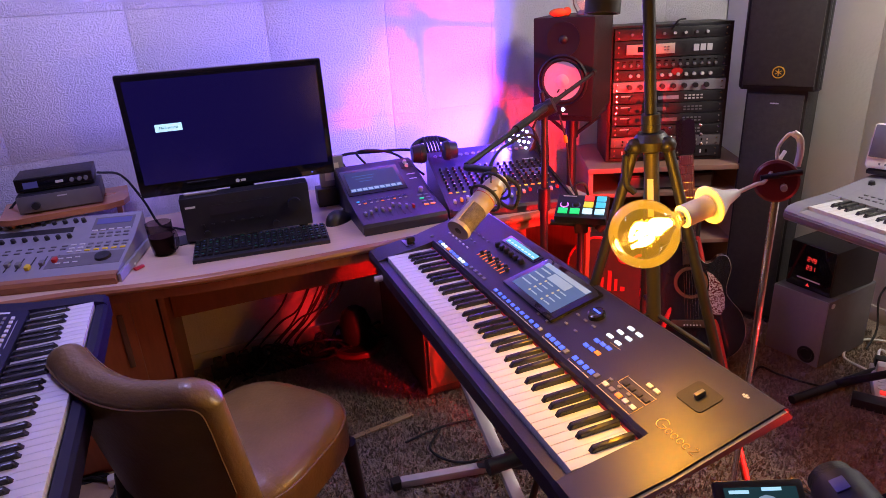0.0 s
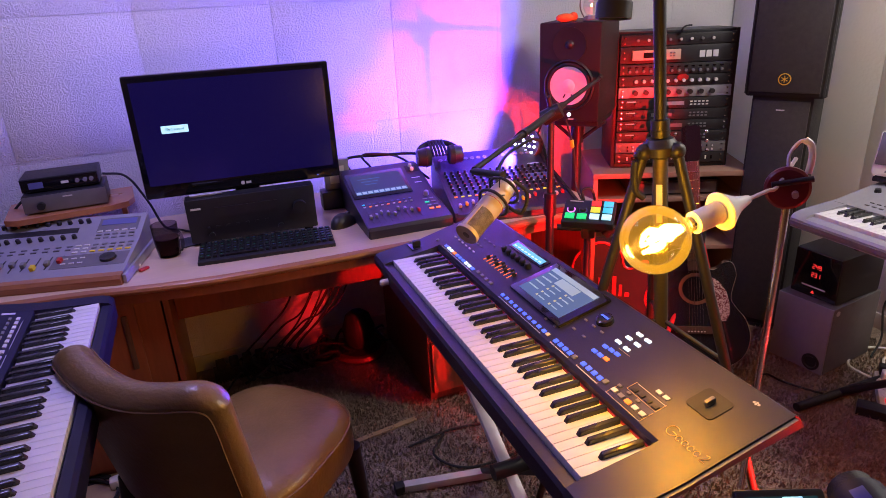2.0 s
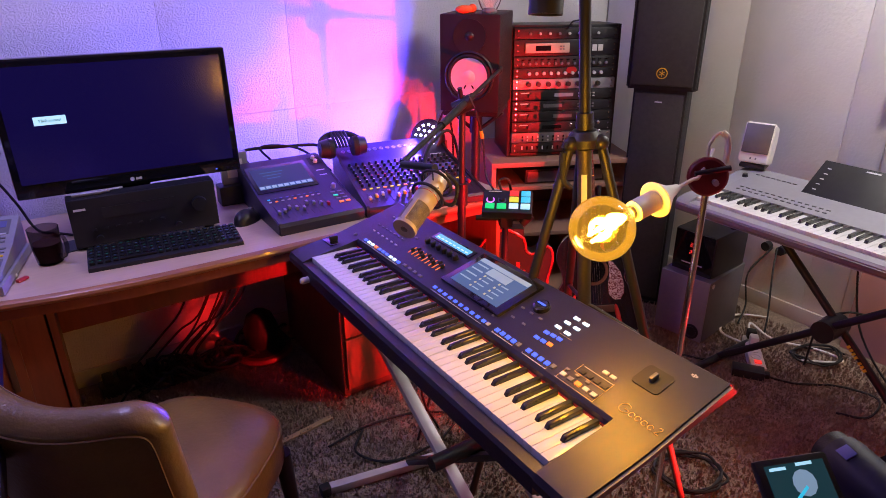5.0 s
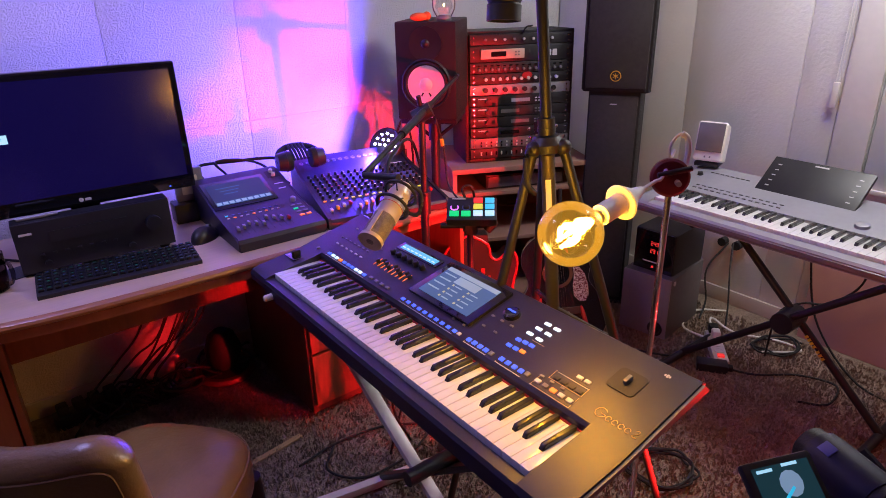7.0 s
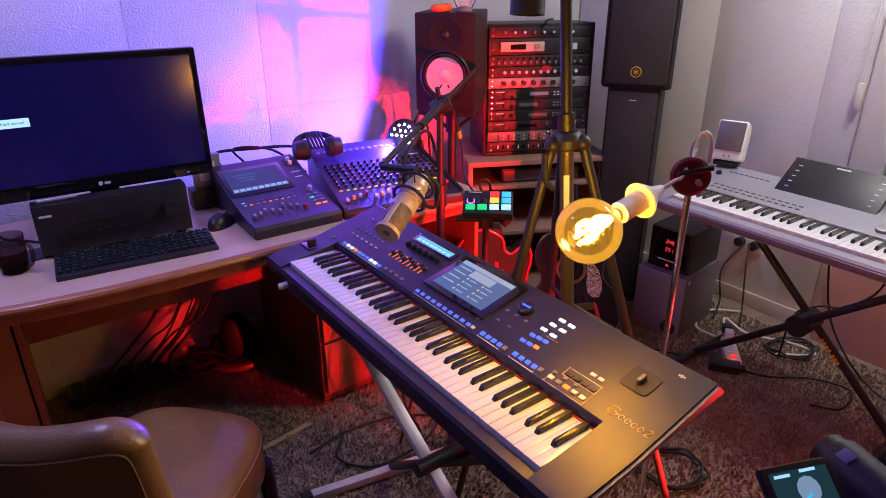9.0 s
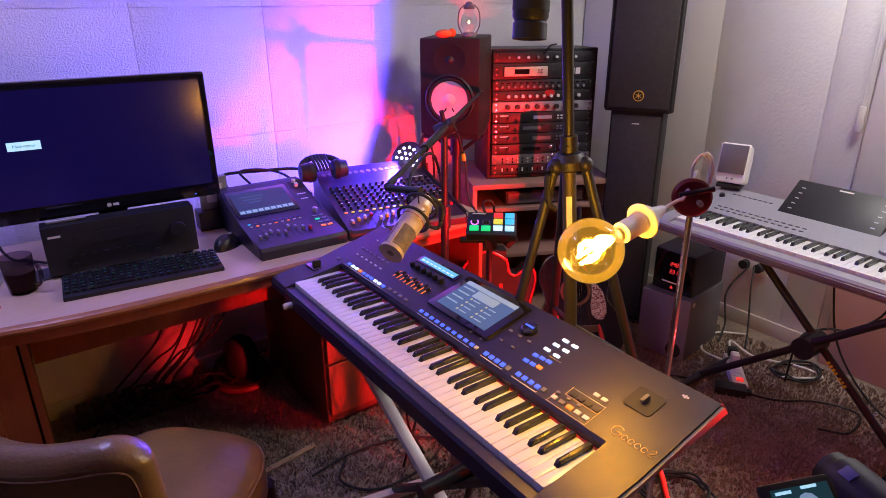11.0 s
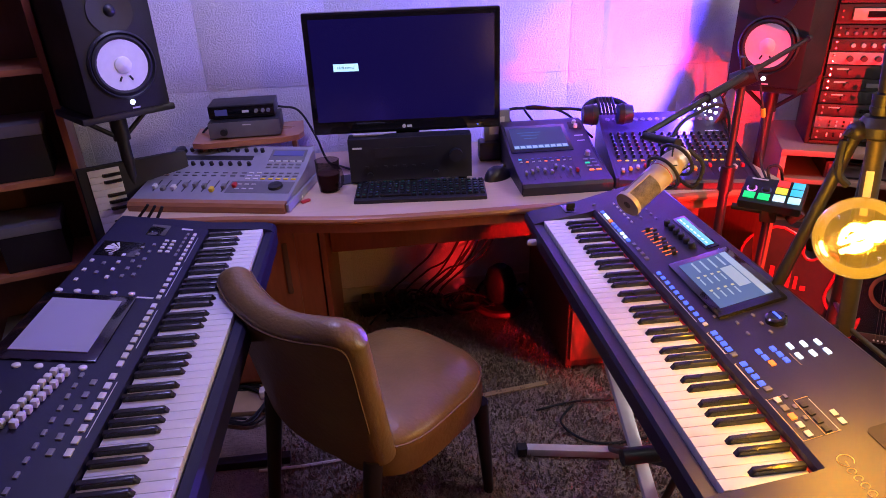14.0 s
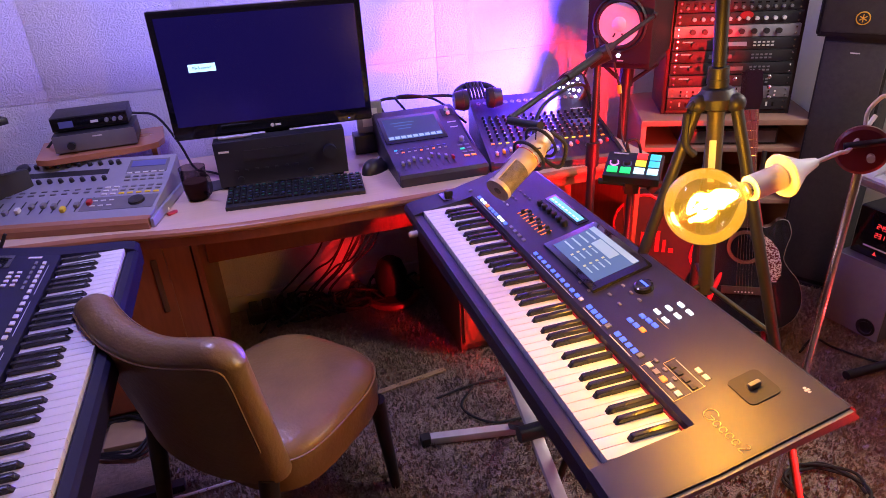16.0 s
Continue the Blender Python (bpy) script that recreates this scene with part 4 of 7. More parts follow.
    for x in (0.16, 0.86):
        tube("top_bar", (x, 0.02, 0.692), (x, 0.42, 0.692), 0.016)
    tube("foot_bar", (0.86, -0.04, 0.025), (0.86, 0.46, 0.025), 0.0165)
    tube("foot_bar", (0.10, -0.04, 0.025), (0.10, 0.46, 0.025), 0.0165)
    part("pivot_disc", rod(B(), (0.49, y - 0.05, 0.352), (0.49, y + 0.07, 0.352), 0.042, seg=24), "black", st)
    q = Matrix.Translation((0.60, y + 0.018, 0.27)) @ pose(0, 0, 0, 90) @ pose(0, 0, 0, 0, 0, -42.6)
    for k in range(7):
        part("lettering_bar", box(B(), 0.010, 0.014, 0.0006, (-0.052 + 0.0145 * k + (0.008 if k > 3 else 0), 0, 0)), "tag", st, at=q)


stage_keyboard()
folding_stand()
wing_keyboard()
silver_keyboard()


# ---------------------------------------------------------------- desk
def desk():
    t = thing("desk", ROOM, "pale laminate corner desk with a rounded reddish-brown wooden edge", "desk")
    front = [(-0.42, 2.285), (-0.25, 2.262), (0.0, 2.228), (0.20, 2.182), (0.385, 2.150), (0.60, 2.134), (0.95, 2.128), (1.30, 2.122), (1.86, 2.12)]
    line = [(p.x, p.y) for p in smooth_line([(a, b, 0) for a, b in front], 5)]
    zt = 0.75
    slab_pts = [(x, y + 0.013) for x, y in line] + [(1.86, Q_BACK - 0.02), (-0.42, Q_BACK - 0.02)]
    part("desk_top", slab(B(), slab_pts, zt - 0.028, zt), "desk_top", t)
    bm = B()
    prof = [(0.014, 0.0), (0.004, -0.001), (-0.004, -0.006), (-0.007, -0.014), (-0.004, -0.022), (0.004, -0.027), (0.014, -0.0275)]
    rows = [[bm.verts.new((x, y + a, zt + b)) for a, b in prof] for x, y in line]
    for a, b in zip(rows, rows[1:]):
        for k in range(len(prof) - 1):
            bm.faces.new((a[k], b[k], b[k + 1], a[k + 1]))
    part("edge_band", bm, "desk_edge", t)
    bm = B()
    rows = [[bm.verts.new((x, y + a, zt + b)) for a, b in ((0.012, -0.0285), (0.012, -0.060), (0.030, -0.060), (0.030, -0.0285))] for x, y in line]
    for a, b in zip(rows, rows[1:]):
        for k in range(4):
            bm.faces.new((a[k], b[k], b[(k + 1) % 4], a[(k + 1) % 4]))
    part("under_rail", bm, "desk_wood", t)
    # left pedestal with door
    part("pedestal", box(B(), 0.62, 0.56, 0.695, (-0.09, 2.585, 0.02), 0.003), "desk_wood", t)
    part("pedestal_door", box(B(), 0.40, 0.018, 0.64, (-0.06, 2.294, 0.05), 0.004), "desk_wood", t)
    # dark strip on the door, painted for the shade inside the slot
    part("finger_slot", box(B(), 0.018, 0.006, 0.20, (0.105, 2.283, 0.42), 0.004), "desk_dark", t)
    part("side_panel", box(B(), 0.02, 0.60, 0.695, (0.236, 2.60, 0.02), 0.002), "desk_wood", t)
    # modesty board and right pedestal with drawers
    part("modesty_board", box(B(), 0.866, 0.018, 0.240, (0.684, 2.485, 0.478), 0.002), "desk_wood", t)
    # carcass takes the darkened wood, its shade put into the colour
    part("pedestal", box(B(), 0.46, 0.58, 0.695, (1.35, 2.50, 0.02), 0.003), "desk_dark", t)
    for k, (z, h) in enumerate(((0.06, 0.22), (0.29, 0.22), (0.52, 0.17))):
        d = part("drawer", box(B(), 0.44, 0.018, h, (1.35, 2.199, z), 0.004), "desk_wood", t)
        part("handle", hose(B(), [(1.28, 2.190, z + h * 0.6), (1.29, 2.165, z + h * 0.6), (1.35, 2.160, z + h * 0.6), (1.41, 2.165, z + h * 0.6), (1.42, 2.190, z + h * 0.6)], 0.005), "chrome", d)
    part("leg_panel", box(B(), 0.02, 0.70, 0.70, (1.845, 2.52, 0.01), 0.002), "desk_wood", t)


desk()


# ---------------------------------------------------------------- on the desk
def monitor():
    t = thing("monitor", pose(-0.703, 2.499, 0.905, 0, 0, 24.5), "large black glossy flat monitor showing a small white message", "monitor")
    w, h = 0.69, 0.425
    z = 0.012
    tilt = pose(0, 0, z, -1.5)
    part("housing", box(B(), w, 0.035, h, (0, 0.022, 0), 0.010), "gloss", t, at=tilt)
    part("screen", box(B(), w - 0.045, 0.004, h - 0.072, (0, 0.003, 0.048)), "screen", t, "dark violet-blue lit screen", at=tilt)
    part("message_box", box(B(), 0.088, 0.002, 0.026, (-0.205, 0.0005, 0.226)), "lit_ice", t, at=tilt)
    words("message", "Fără semnal", 0.012, "gloss", t, tilt @ pose(-0.205, -0.0008, 0.239, 90), depth=0.0002)
    part("brand_mark", rod(B(), (-0.012, 0.004, 0.022), (-0.012, 0.0035, 0.022), 0.007), "print", t, at=tilt)
    part("brand_bars", box(B(), 0.018, 0.001, 0.008, (0.008, 0.0035, 0.018)), "print", t, at=tilt)
    part("power_light", box(B(), 0.006, 0.001, 0.004, (0.26, 0.0035, 0.014)), "lit_blue", t, at=tilt)
    part("back_bulge", box(B(), 0.4, 0.04, 0.26, (0, 0.058, 0.08), 0.015), "black", t, at=tilt)
    part("neck", box(B(), 0.09, 0.03, 0.24, (0, 0.075, -0.143), 0.008), "gloss", t)
    part("foot", slab(B(), [(0.15 * math.cos(a), 0.10 + 0.09 * math.sin(a)) for a in np.linspace(0, 2 * math.pi, 28, endpoint=False)], -0.155, -0.143), "gloss", t)


def receiver():
    t = thing("stereo_receiver", pose(-0.668, 2.435, 0.75, 0, 0, 24.5), "black stereo receiver with a glossy front under the monitor", "receiver")
    w = 0.445
    part("case", box(B(), w, 0.056, 0.158, (0, 0.030, 0.012), 0.004), "black", t)
    part("front_panel", box(B(), w, 0.014, 0.158, (0, -0.006, 0.012), 0.003), "black", t)
    part("display_window", box(B(), 0.22, 0.003, 0.035, (-0.02, -0.0145, 0.10)), "black", t)
    part("volume_knob", rod(B(), (0.165, -0.013, 0.10), (0.165, -0.035, 0.10), 0.024, seg=28), "black", t)
    for k in range(7):
        part("button", box(B(), 0.012, 0.004, 0.008, (-0.16 + 0.034 * k, -0.015, 0.062), 0.001), "black", t)
    for x in (-0.15, 0.09):
        part("knob", rod(B(), (x, -0.013, 0.036), (x, -0.025, 0.036), 0.011), "black", t)
    part("brand_bars", box(B(), 0.034, 0.001, 0.007, (-0.19, -0.0138, 0.134)), "print", t)
    for x in (-0.19, 0.19):
        for y in (0.015, 0.045):
            part("foot", rod(B(), (x, y, 0), (x, y, 0.013), 0.016), "rubber", t)
    solo("silver_pen", rod(rod(B(), (0, 0, 0), (0.085, 0, 0), 0.006), (0.085, 0, 0), (0.11, 0, 0), 0.0035), "silver", "silver pen lying on the receiver", "pen", pose(-0.862, 2.372, 0.9265, 0, 0, 24))


def computer_keyboard():
    t = thing("computer_keyboard", pose(-0.585, 2.322, 0.75, 3.5, 0, 22.3), "black computer keyboard with faint coloured key lighting", "keyboard")
    w, d = 0.455, 0.155
    part("case", box(B(), w, d, 0.018, (0, 0, 0.0), 0.004), "black", t)
    key = finish(box(B(), 0.0155, 0.0155, 0.008, (0, 0, 0), 0.002), "key", "ebony")
    wide = finish(box(B(), 0.105, 0.0155, 0.008, (0, 0, 0), 0.002), "space_bar", "ebony")
    glow = ("lit_dim", "lit_dim_green", "lit_dim", "lit_dim_green")
    for r in range(6):
        y = 0.060 - 0.0215 * r
        for c in range(21):
            x = -0.214 + 0.0214 * c
            if r == 5 and 4 <= c <= 8:
                continue
            k = part("key", key, "ebony", t, at=Matrix.Translation((x, y, 0.018)))
            if (c * 7 + r * 5) % 3 != 0:
                part("key_light", box(B(), 0.005, 0.0025, 0.0004, (0, 0.0, 0.0081)), glow[(c // 4 + r) % 4], k, smooth=False)
    part("space_bar", wide, "ebony", t, at=Matrix.Translation((-0.214 + 0.0214 * 6, 0.060 - 0.0215 * 5, 0.018)))


def mouse():
    t = thing("computer_mouse", pose(-0.376, 2.560, 0.75, 0, 0, 70) @ Matrix.Scale(1.12, 4), "black wireless computer mouse on the desk", "mouse")
    bm = ball(B(), (0, 0, 0.0), 1.0, 20, 14)
    for v in bm.verts:
        v.co = Vector((v.co.x * 0.058, v.co.y * (0.036 + 0.004 * v.co.x), max(0, v.co.z) * (0.040 - 0.010 * v.co.x)))
    bmesh.ops.remove_doubles(bm, verts=bm.verts[:], dist=0.0004)
    part("shell", bm, "black", t)
    part("scroll_wheel", rod(B(), (0.030, -0.005, 0.027), (0.030, 0.005, 0.027), 0.010), "grey", t)


def mug():
    t = thing("glass_mug", pose(-0.915, 2.262, 0.75), "smoky glass mug half full of coffee", "mug")
    prof = [(0.030, 0.0), (0.036, 0.004), (0.041, 0.05), (0.043, 0.115), (0.0405, 0.115), (0.038, 0.05), (0.032, 0.008), (0, 0.008)]
    part("glass", spin(B(), prof, 28), "smoky", t)
    part("coffee", spin(B(), [(0.0, 0.009), (0.031, 0.009), (0.0375, 0.05), (0.0385, 0.066), (0, 0.066)], 24), "desk_dark", t, "dark coffee")
    part("handle", hose(B(), [(0.038, -0.012, 0.095), (0.065, -0.022, 0.09), (0.070, -0.024, 0.055), (0.055, -0.018, 0.028), (0.036, -0.010, 0.028)], 0.006, 8), "smoky", t)
    solo("coaster", slab(B(), [(-0.07, -0.05), (0.07, -0.05), (0.07, 0.05), (-0.07, 0.05)], 0, 0.003), "black", "thin black card lying beside the mug", "coaster", pose(-0.905, 2.385, 0.7505, 0, 0, 40))


def small_desk_things():
    solo("usb_stick", box(B(), 0.035, 0.014, 0.009, (0, 0, 0), 0.003), "red", "small red memory stick on the desk", "memory stick", pose(-0.938, 2.135, 0.7505, 0, 0, 70))
    t = thing("marker_pen", pose(-0.985, 2.105, 0.757, 0, 0, 75), "white marker pen with a black cap", "pen")
    part("barrel", rod(B(), (0, 0, 0), (0.06, 0, 0), 0.007), "white", t)
    part("cap", rod(B(), (-0.042, 0, 0), (0, 0, 0), 0.0075), "black", t)
    t = thing("drive_dock", pose(-0.452, 2.785, 0.75, 0, 0, 25), "black drive dock holding a silver hard disk", "dock")
    part("body", box(B(), 0.135, 0.075, 0.075, (0, 0, 0), 0.006), "black", t)
    d = part("hard_disk", box(B(), 0.102, 0.026, 0.12, (0.005, 0.005, 0.0755), 0.003), "silver", t)
    part("disk_label", box(B(), 0.06, 0.001, 0.07, (0.005, -0.0085, 0.10)), "white", d)


def amp_stack():
    sh = thing("desk_riser", pose(-1.325, 2.395, 0.75, 0, 0, 33), "small reddish-brown wooden riser shelf with rounded front", "shelf")
    out = [(-0.21, 0.14), (-0.21, -0.08), (-0.17, -0.105), (0.12, -0.105), (0.18, -0.08), (0.20, -0.03), (0.20, 0.14)]
    part("board", slab(B(), out, 0.128, 0.148), "shelf_wood", sh)
    for x in (-0.18, 0.16):
        part("side_board", box(B(), 0.018, 0.20, 0.128, (x, 0.03, 0.0), 0.002), "shelf_wood", sh)
    t = thing("power_amplifier", pose(-1.345, 2.405, 0.898, 0, 0, 30), "flat black amplifier with a single front knob", "amplifier")
    part("case", box(B(), 0.26, 0.17, 0.062, (0, 0, 0.004), 0.003), "black", t)
    part("front_panel", box(B(), 0.262, 0.004, 0.058, (0, -0.0875, 0.006), 0.001), "dark_silver", t)
    part("knob", rod(B(), (-0.075, -0.089, 0.030), (-0.075, -0.107, 0.030), 0.013), "black", t)
    part("front_mark", box(B(), 0.03, 0.001, 0.004, (0.01, -0.0900, 0.05)), "print", t)
    t = thing("audio_interface", pose(-1.365, 2.425, 0.965, 0, 0, 30), "flat black audio interface with a lit display", "audio interface")
    part("case", box(B(), 0.245, 0.15, 0.048, (0, 0, 0.003), 0.003), "black", t)
    part("front_panel", box(B(), 0.240, 0.003, 0.040, (0, -0.0768, 0.007), 0.001), "gloss", t)
    part("badge", box(B(), 0.045, 0.001, 0.022, (-0.075, -0.0788, 0.015)), "blue_print", t)
    part("display", box(B(), 0.024, 0.001, 0.009, (0.015, -0.0788, 0.022)), "print", t)
    for x in (0.055, 0.08, 0.10):
        part("knob", rod(B(), (x, -0.078, 0.027), (x, -0.090, 0.027), 0.007), "grey", t)


def amp_leads():
    for pts, lab in (
        ([(-1.46, 2.40, 0.955), (-1.52, 2.35, 0.90), (-1.575, 2.30, 0.80), (-1.60, 2.275, 0.757)], "black lead running down from the audio interface"),
        ([(-1.45, 2.41, 0.93), (-1.50, 2.34, 0.87), (-1.545, 2.28, 0.79), (-1.57, 2.25, 0.757)], "black lead running down from the amplifier"),
        ([(-1.255, 2.495, 0.985), (-1.18, 2.52, 0.965), (-1.125, 2.535, 0.86), (-1.08, 2.53, 0.762), (-1.0, 2.50, 0.757), (-0.93, 2.47, 0.757)], "thin black lead from the interface to the receiver"),
    ):
        solo("amplifier_lead", hose(B(), pts, 0.0045, 6, 6), "rubber", lab, "cable")


def daw_controller():
    t = thing("digital_recorder", pose(-0.952, 2.052, 0.75, 0, 0, 14), "silver-violet digital mixing recorder with faders and wooden front rest", "mixer")
    w, d = 0.56, 0.33
    z0, z1 = 0.035, 0.122
    bm = B()
    prism(bm, [(0.0, 0.0), (-0.004, 0.02), (0.0, z0), (0.20, 0.075), (d, z1), (d, 0.0)], -w, 0)
    part("body", bm, "silver", t)
    pa = Panel(0.0, z0, (0.075 - z0) / 0.20)
    pb = Panel(0.20, 0.075, (z1 - 0.075) / (d - 0.20))
    part("wrist_rest", prism(B(), [(-0.030, 0.0), (-0.034, 0.022), (-0.026, 0.033), (-0.002, 0.036), (-0.0045, 0.0)], -w + 0.002, -0.002), "desk_edge", t, "brown wooden wrist rest")
    part("side_cheek", box(B(), 0.012, 0.335, 0.03, (0.0065, 0.145, 0.001), 0.004), "silver", t)
    for k in range(9):
        x = -w + 0.055 + 0.036 * k
        part("fader_slot", box(B(), 0.004, 0.075, 0.0008), "black", t, at=pa.at(x, 0.085, 0.0001))
        cap = ("pale", "grey", "pale", "grey", "grey", "grey", "tag", "grey", "red")[k]
        y = 0.085 + (0.004, -0.006, 0.0, 0.018, 0.02, 0.012, -0.01, 0.01, 0.02)[k]
        part("fader_cap", box(B(), 0.014, 0.021, 0.014, (0, 0, 0), 0.003), cap, t, at=pa.at(x, y - 0.02))
        button(t, "button", "dark_silver", x, 0.155, 0.018, 0.007, pa)
        button(t, "button", "dark_silver", x, 0.175, 0.018, 0.005, pa)
        part("knob", spin(B(), [(0.008, 0), (0.007, 0.012), (0.005, 0.014), (0, 0.014)], 14), "black", t, at=pb.at(x, 0.225))
        if k:
            part("knob", spin(B(), [(0.008, 0), (0.007, 0.012), (0.005, 0.014), (0, 0.014)], 14), "black", t, at=pb.at(x, 0.302))
    part("jog_knob", spin(B(), [(0.022, 0), (0.020, 0.014), (0.016, 0.016), (0, 0.016)], 24), "black", t, at=pb.at(-w + 0.05, 0.296))
    part("scribble_strip", box(B(), 0.31, 0.026, 0.001), "black", t, at=pb.at(-w + 0.19, 0.263, 0.0002))
    part("screen_panel", box(B(), 0.135, 0.07, 0.0015), "dark_silver", t, at=pb.at(-0.085, 0.278, 0.0002))
    part("display", box(B(), 0.115, 0.03, 0.001, (0, 0.012, 0.0016)), "blue_print", t, at=pb.at(-0.085, 0.278, 0.0002))
    part("knob", spin(B(), [(0.008, 0), (0.007, 0.014), (0, 0.014)], 14), "black", t, at=pb.at(-0.19, 0.30))
    for r, y in enumerate((0.245, 0.228, 0.212)):
        for c in range(5):
            button(t, "button", ("pale", "dark_silver", "grey")[r], -0.14 + 0.027 * c, y, 0.018, 0.007, pb)
    for r, y in enumerate((0.175, 0.155, 0.135)):
        for c in range(7):
            button(t, "button", ("grey", "grey", "tag")[r] if c > 1 else "pale", -0.19 + 0.028 * c, y, 0.017, 0.008, pa)
    part("control_field", box(B(), 0.23, 0.075, 0.001), "dark_silver", t, at=pa.at(-0.125, 0.082, 0.0001))
    part("jog_wheel", spin(B(), [(0.026, 0), (0.024, 0.008), (0.012, 0.007), (0, 0.006)], 28), "black", t, at=pa.at(-0.07, 0.085, 0.001))
    for r in range(2):
        for c in range(3):
            button(t, "button", "pale", -0.205 + 0.026 * c, 0.07 + 0.028 * r, 0.016, 0.006, pa)


def digital_mixer():
    t = thing("digital_mixer", pose(-0.238, 2.392, 0.75, 0, 0, 27), "black compact digital mixer with a lit touch screen and faders", "mixer")
    w = 0.32
    bm = B()
    prism(bm, [(0.0, 0.0), (-0.004, 0.03), (0.004, 0.042), (0.20, 0.075), (0.40, 0.150), (0.43, 0.150), (0.45, 0.11), (0.45, 0.0)], 0, w)
    bmesh.ops.bevel(bm, geom=[e for e in bm.edges if abs(e.verts[0].co.x - e.verts[1].co.x) < 1e-5], offset=0.004, segments=2, affect="EDGES")
    part("body", bm, "satin", t)
    pa = Panel(0.004, 0.042, (0.075 - 0.042) / 0.196)
    pb = Panel(0.20, 0.075, 0.375)
    at = pb.at(0.125, 0.30, 0.001)
    part("screen_frame", box(B(), 0.235, 0.165, 0.004, (0, 0, -0.002), 0.002), "gloss", t, at=at)
    s = part("touch_screen", box(B(), 0.205, 0.128, 0.001, (0, 0, 0.0022)), "display_dim", t, "lit touch screen with channel strips", at=at)
    part("screen_bar", box(B(), 0.205, 0.020, 0.0008, (0, -0.054, 0.0033)), "display", s)
    for k in range(9):
        part("channel_field", box(B(), 0.017, 0.014, 0.0006, (-0.092 + 0.0228 * k, -0.054, 0.0042)), "display_head", s)
    for r in range(3):
        part("screen_text", box(B(), 0.09 - 0.02 * r, 0.004, 0.0006, (-0.03, 0.035 - 0.018 * r, 0.0033)), "display", s)
    for k in range(9):
        x = 0.03 + 0.0228 * k
        part("fader_slot", box(B(), 0.003, 0.105, 0.0008), "black", t, at=pa.at(x, 0.085, 0.0001))
        part("fader_cap", box(B(), 0.009, 0.016, 0.012, (0, 0, 0), 0.002), "red" if k == 8 else "silver", t, at=pa.at(x, 0.072 + 0.012 * ((k * 3) % 4) - (0.03 if k == 1 else 0)))
        button(t, "button", "lit_orange" if k in (1, 4, 6) else "pale", x, 0.160, 0.010, 0.004, pa)
        button(t, "button", "lit_cyan" if k == 0 else "blue_print", x, 0.180, 0.011, 0.004, pa)
    for r in range(4):
        for c in range(2):
            button(t, "button", "lit_green" if (r, c) == (2, 0) else ("lit_orange" if r == 0 else "grey"), 0.265 + 0.026 * c, 0.075 + 0.026 * r, 0.017, 0.009, pa)
    part("touch_knob", spin(B(), [(0.010, 0), (0.009, 0.016), (0.006, 0.019), (0, 0.019)], 18), "silver", t, at=pa.at(0.283, 0.188))
    part("socket_plate", box(B(), 0.05, 0.045, 0.001), "black", t, at=pb.at(0.283, 0.365, 0.0004))
    for r in range(2):
        part("knob", spin(B(), [(0.008, 0), (0.007, 0.012), (0, 0.013)], 14), "pale", t, at=pb.at(0.283, 0.355 + 0.024 * r, 0.001))
    for y, ww in ((0.305, 0.035), (0.275, 0.030)):
        part("lettering_bar", box(B(), ww, 0.005, 0.0004), "print", t, at=pb.at(0.283, y, 0.0004))
    solo("cable_loop", hose(hose(B(), [(-0.40, 2.83, 0.88), (-0.43, 2.90, 0.92), (-0.30, 2.93, 0.925), (-0.14, 2.96, 0.92), (-0.12, 3.00, 0.86)], 0.006, 8), [(-0.32, 2.86, 0.89), (-0.36, 2.90, 0.935), (-0.22, 2.94, 0.915), (-0.10, 3.0, 0.80)], 0.005, 8), "rubber", "black cables looped behind the mixer", "cable")


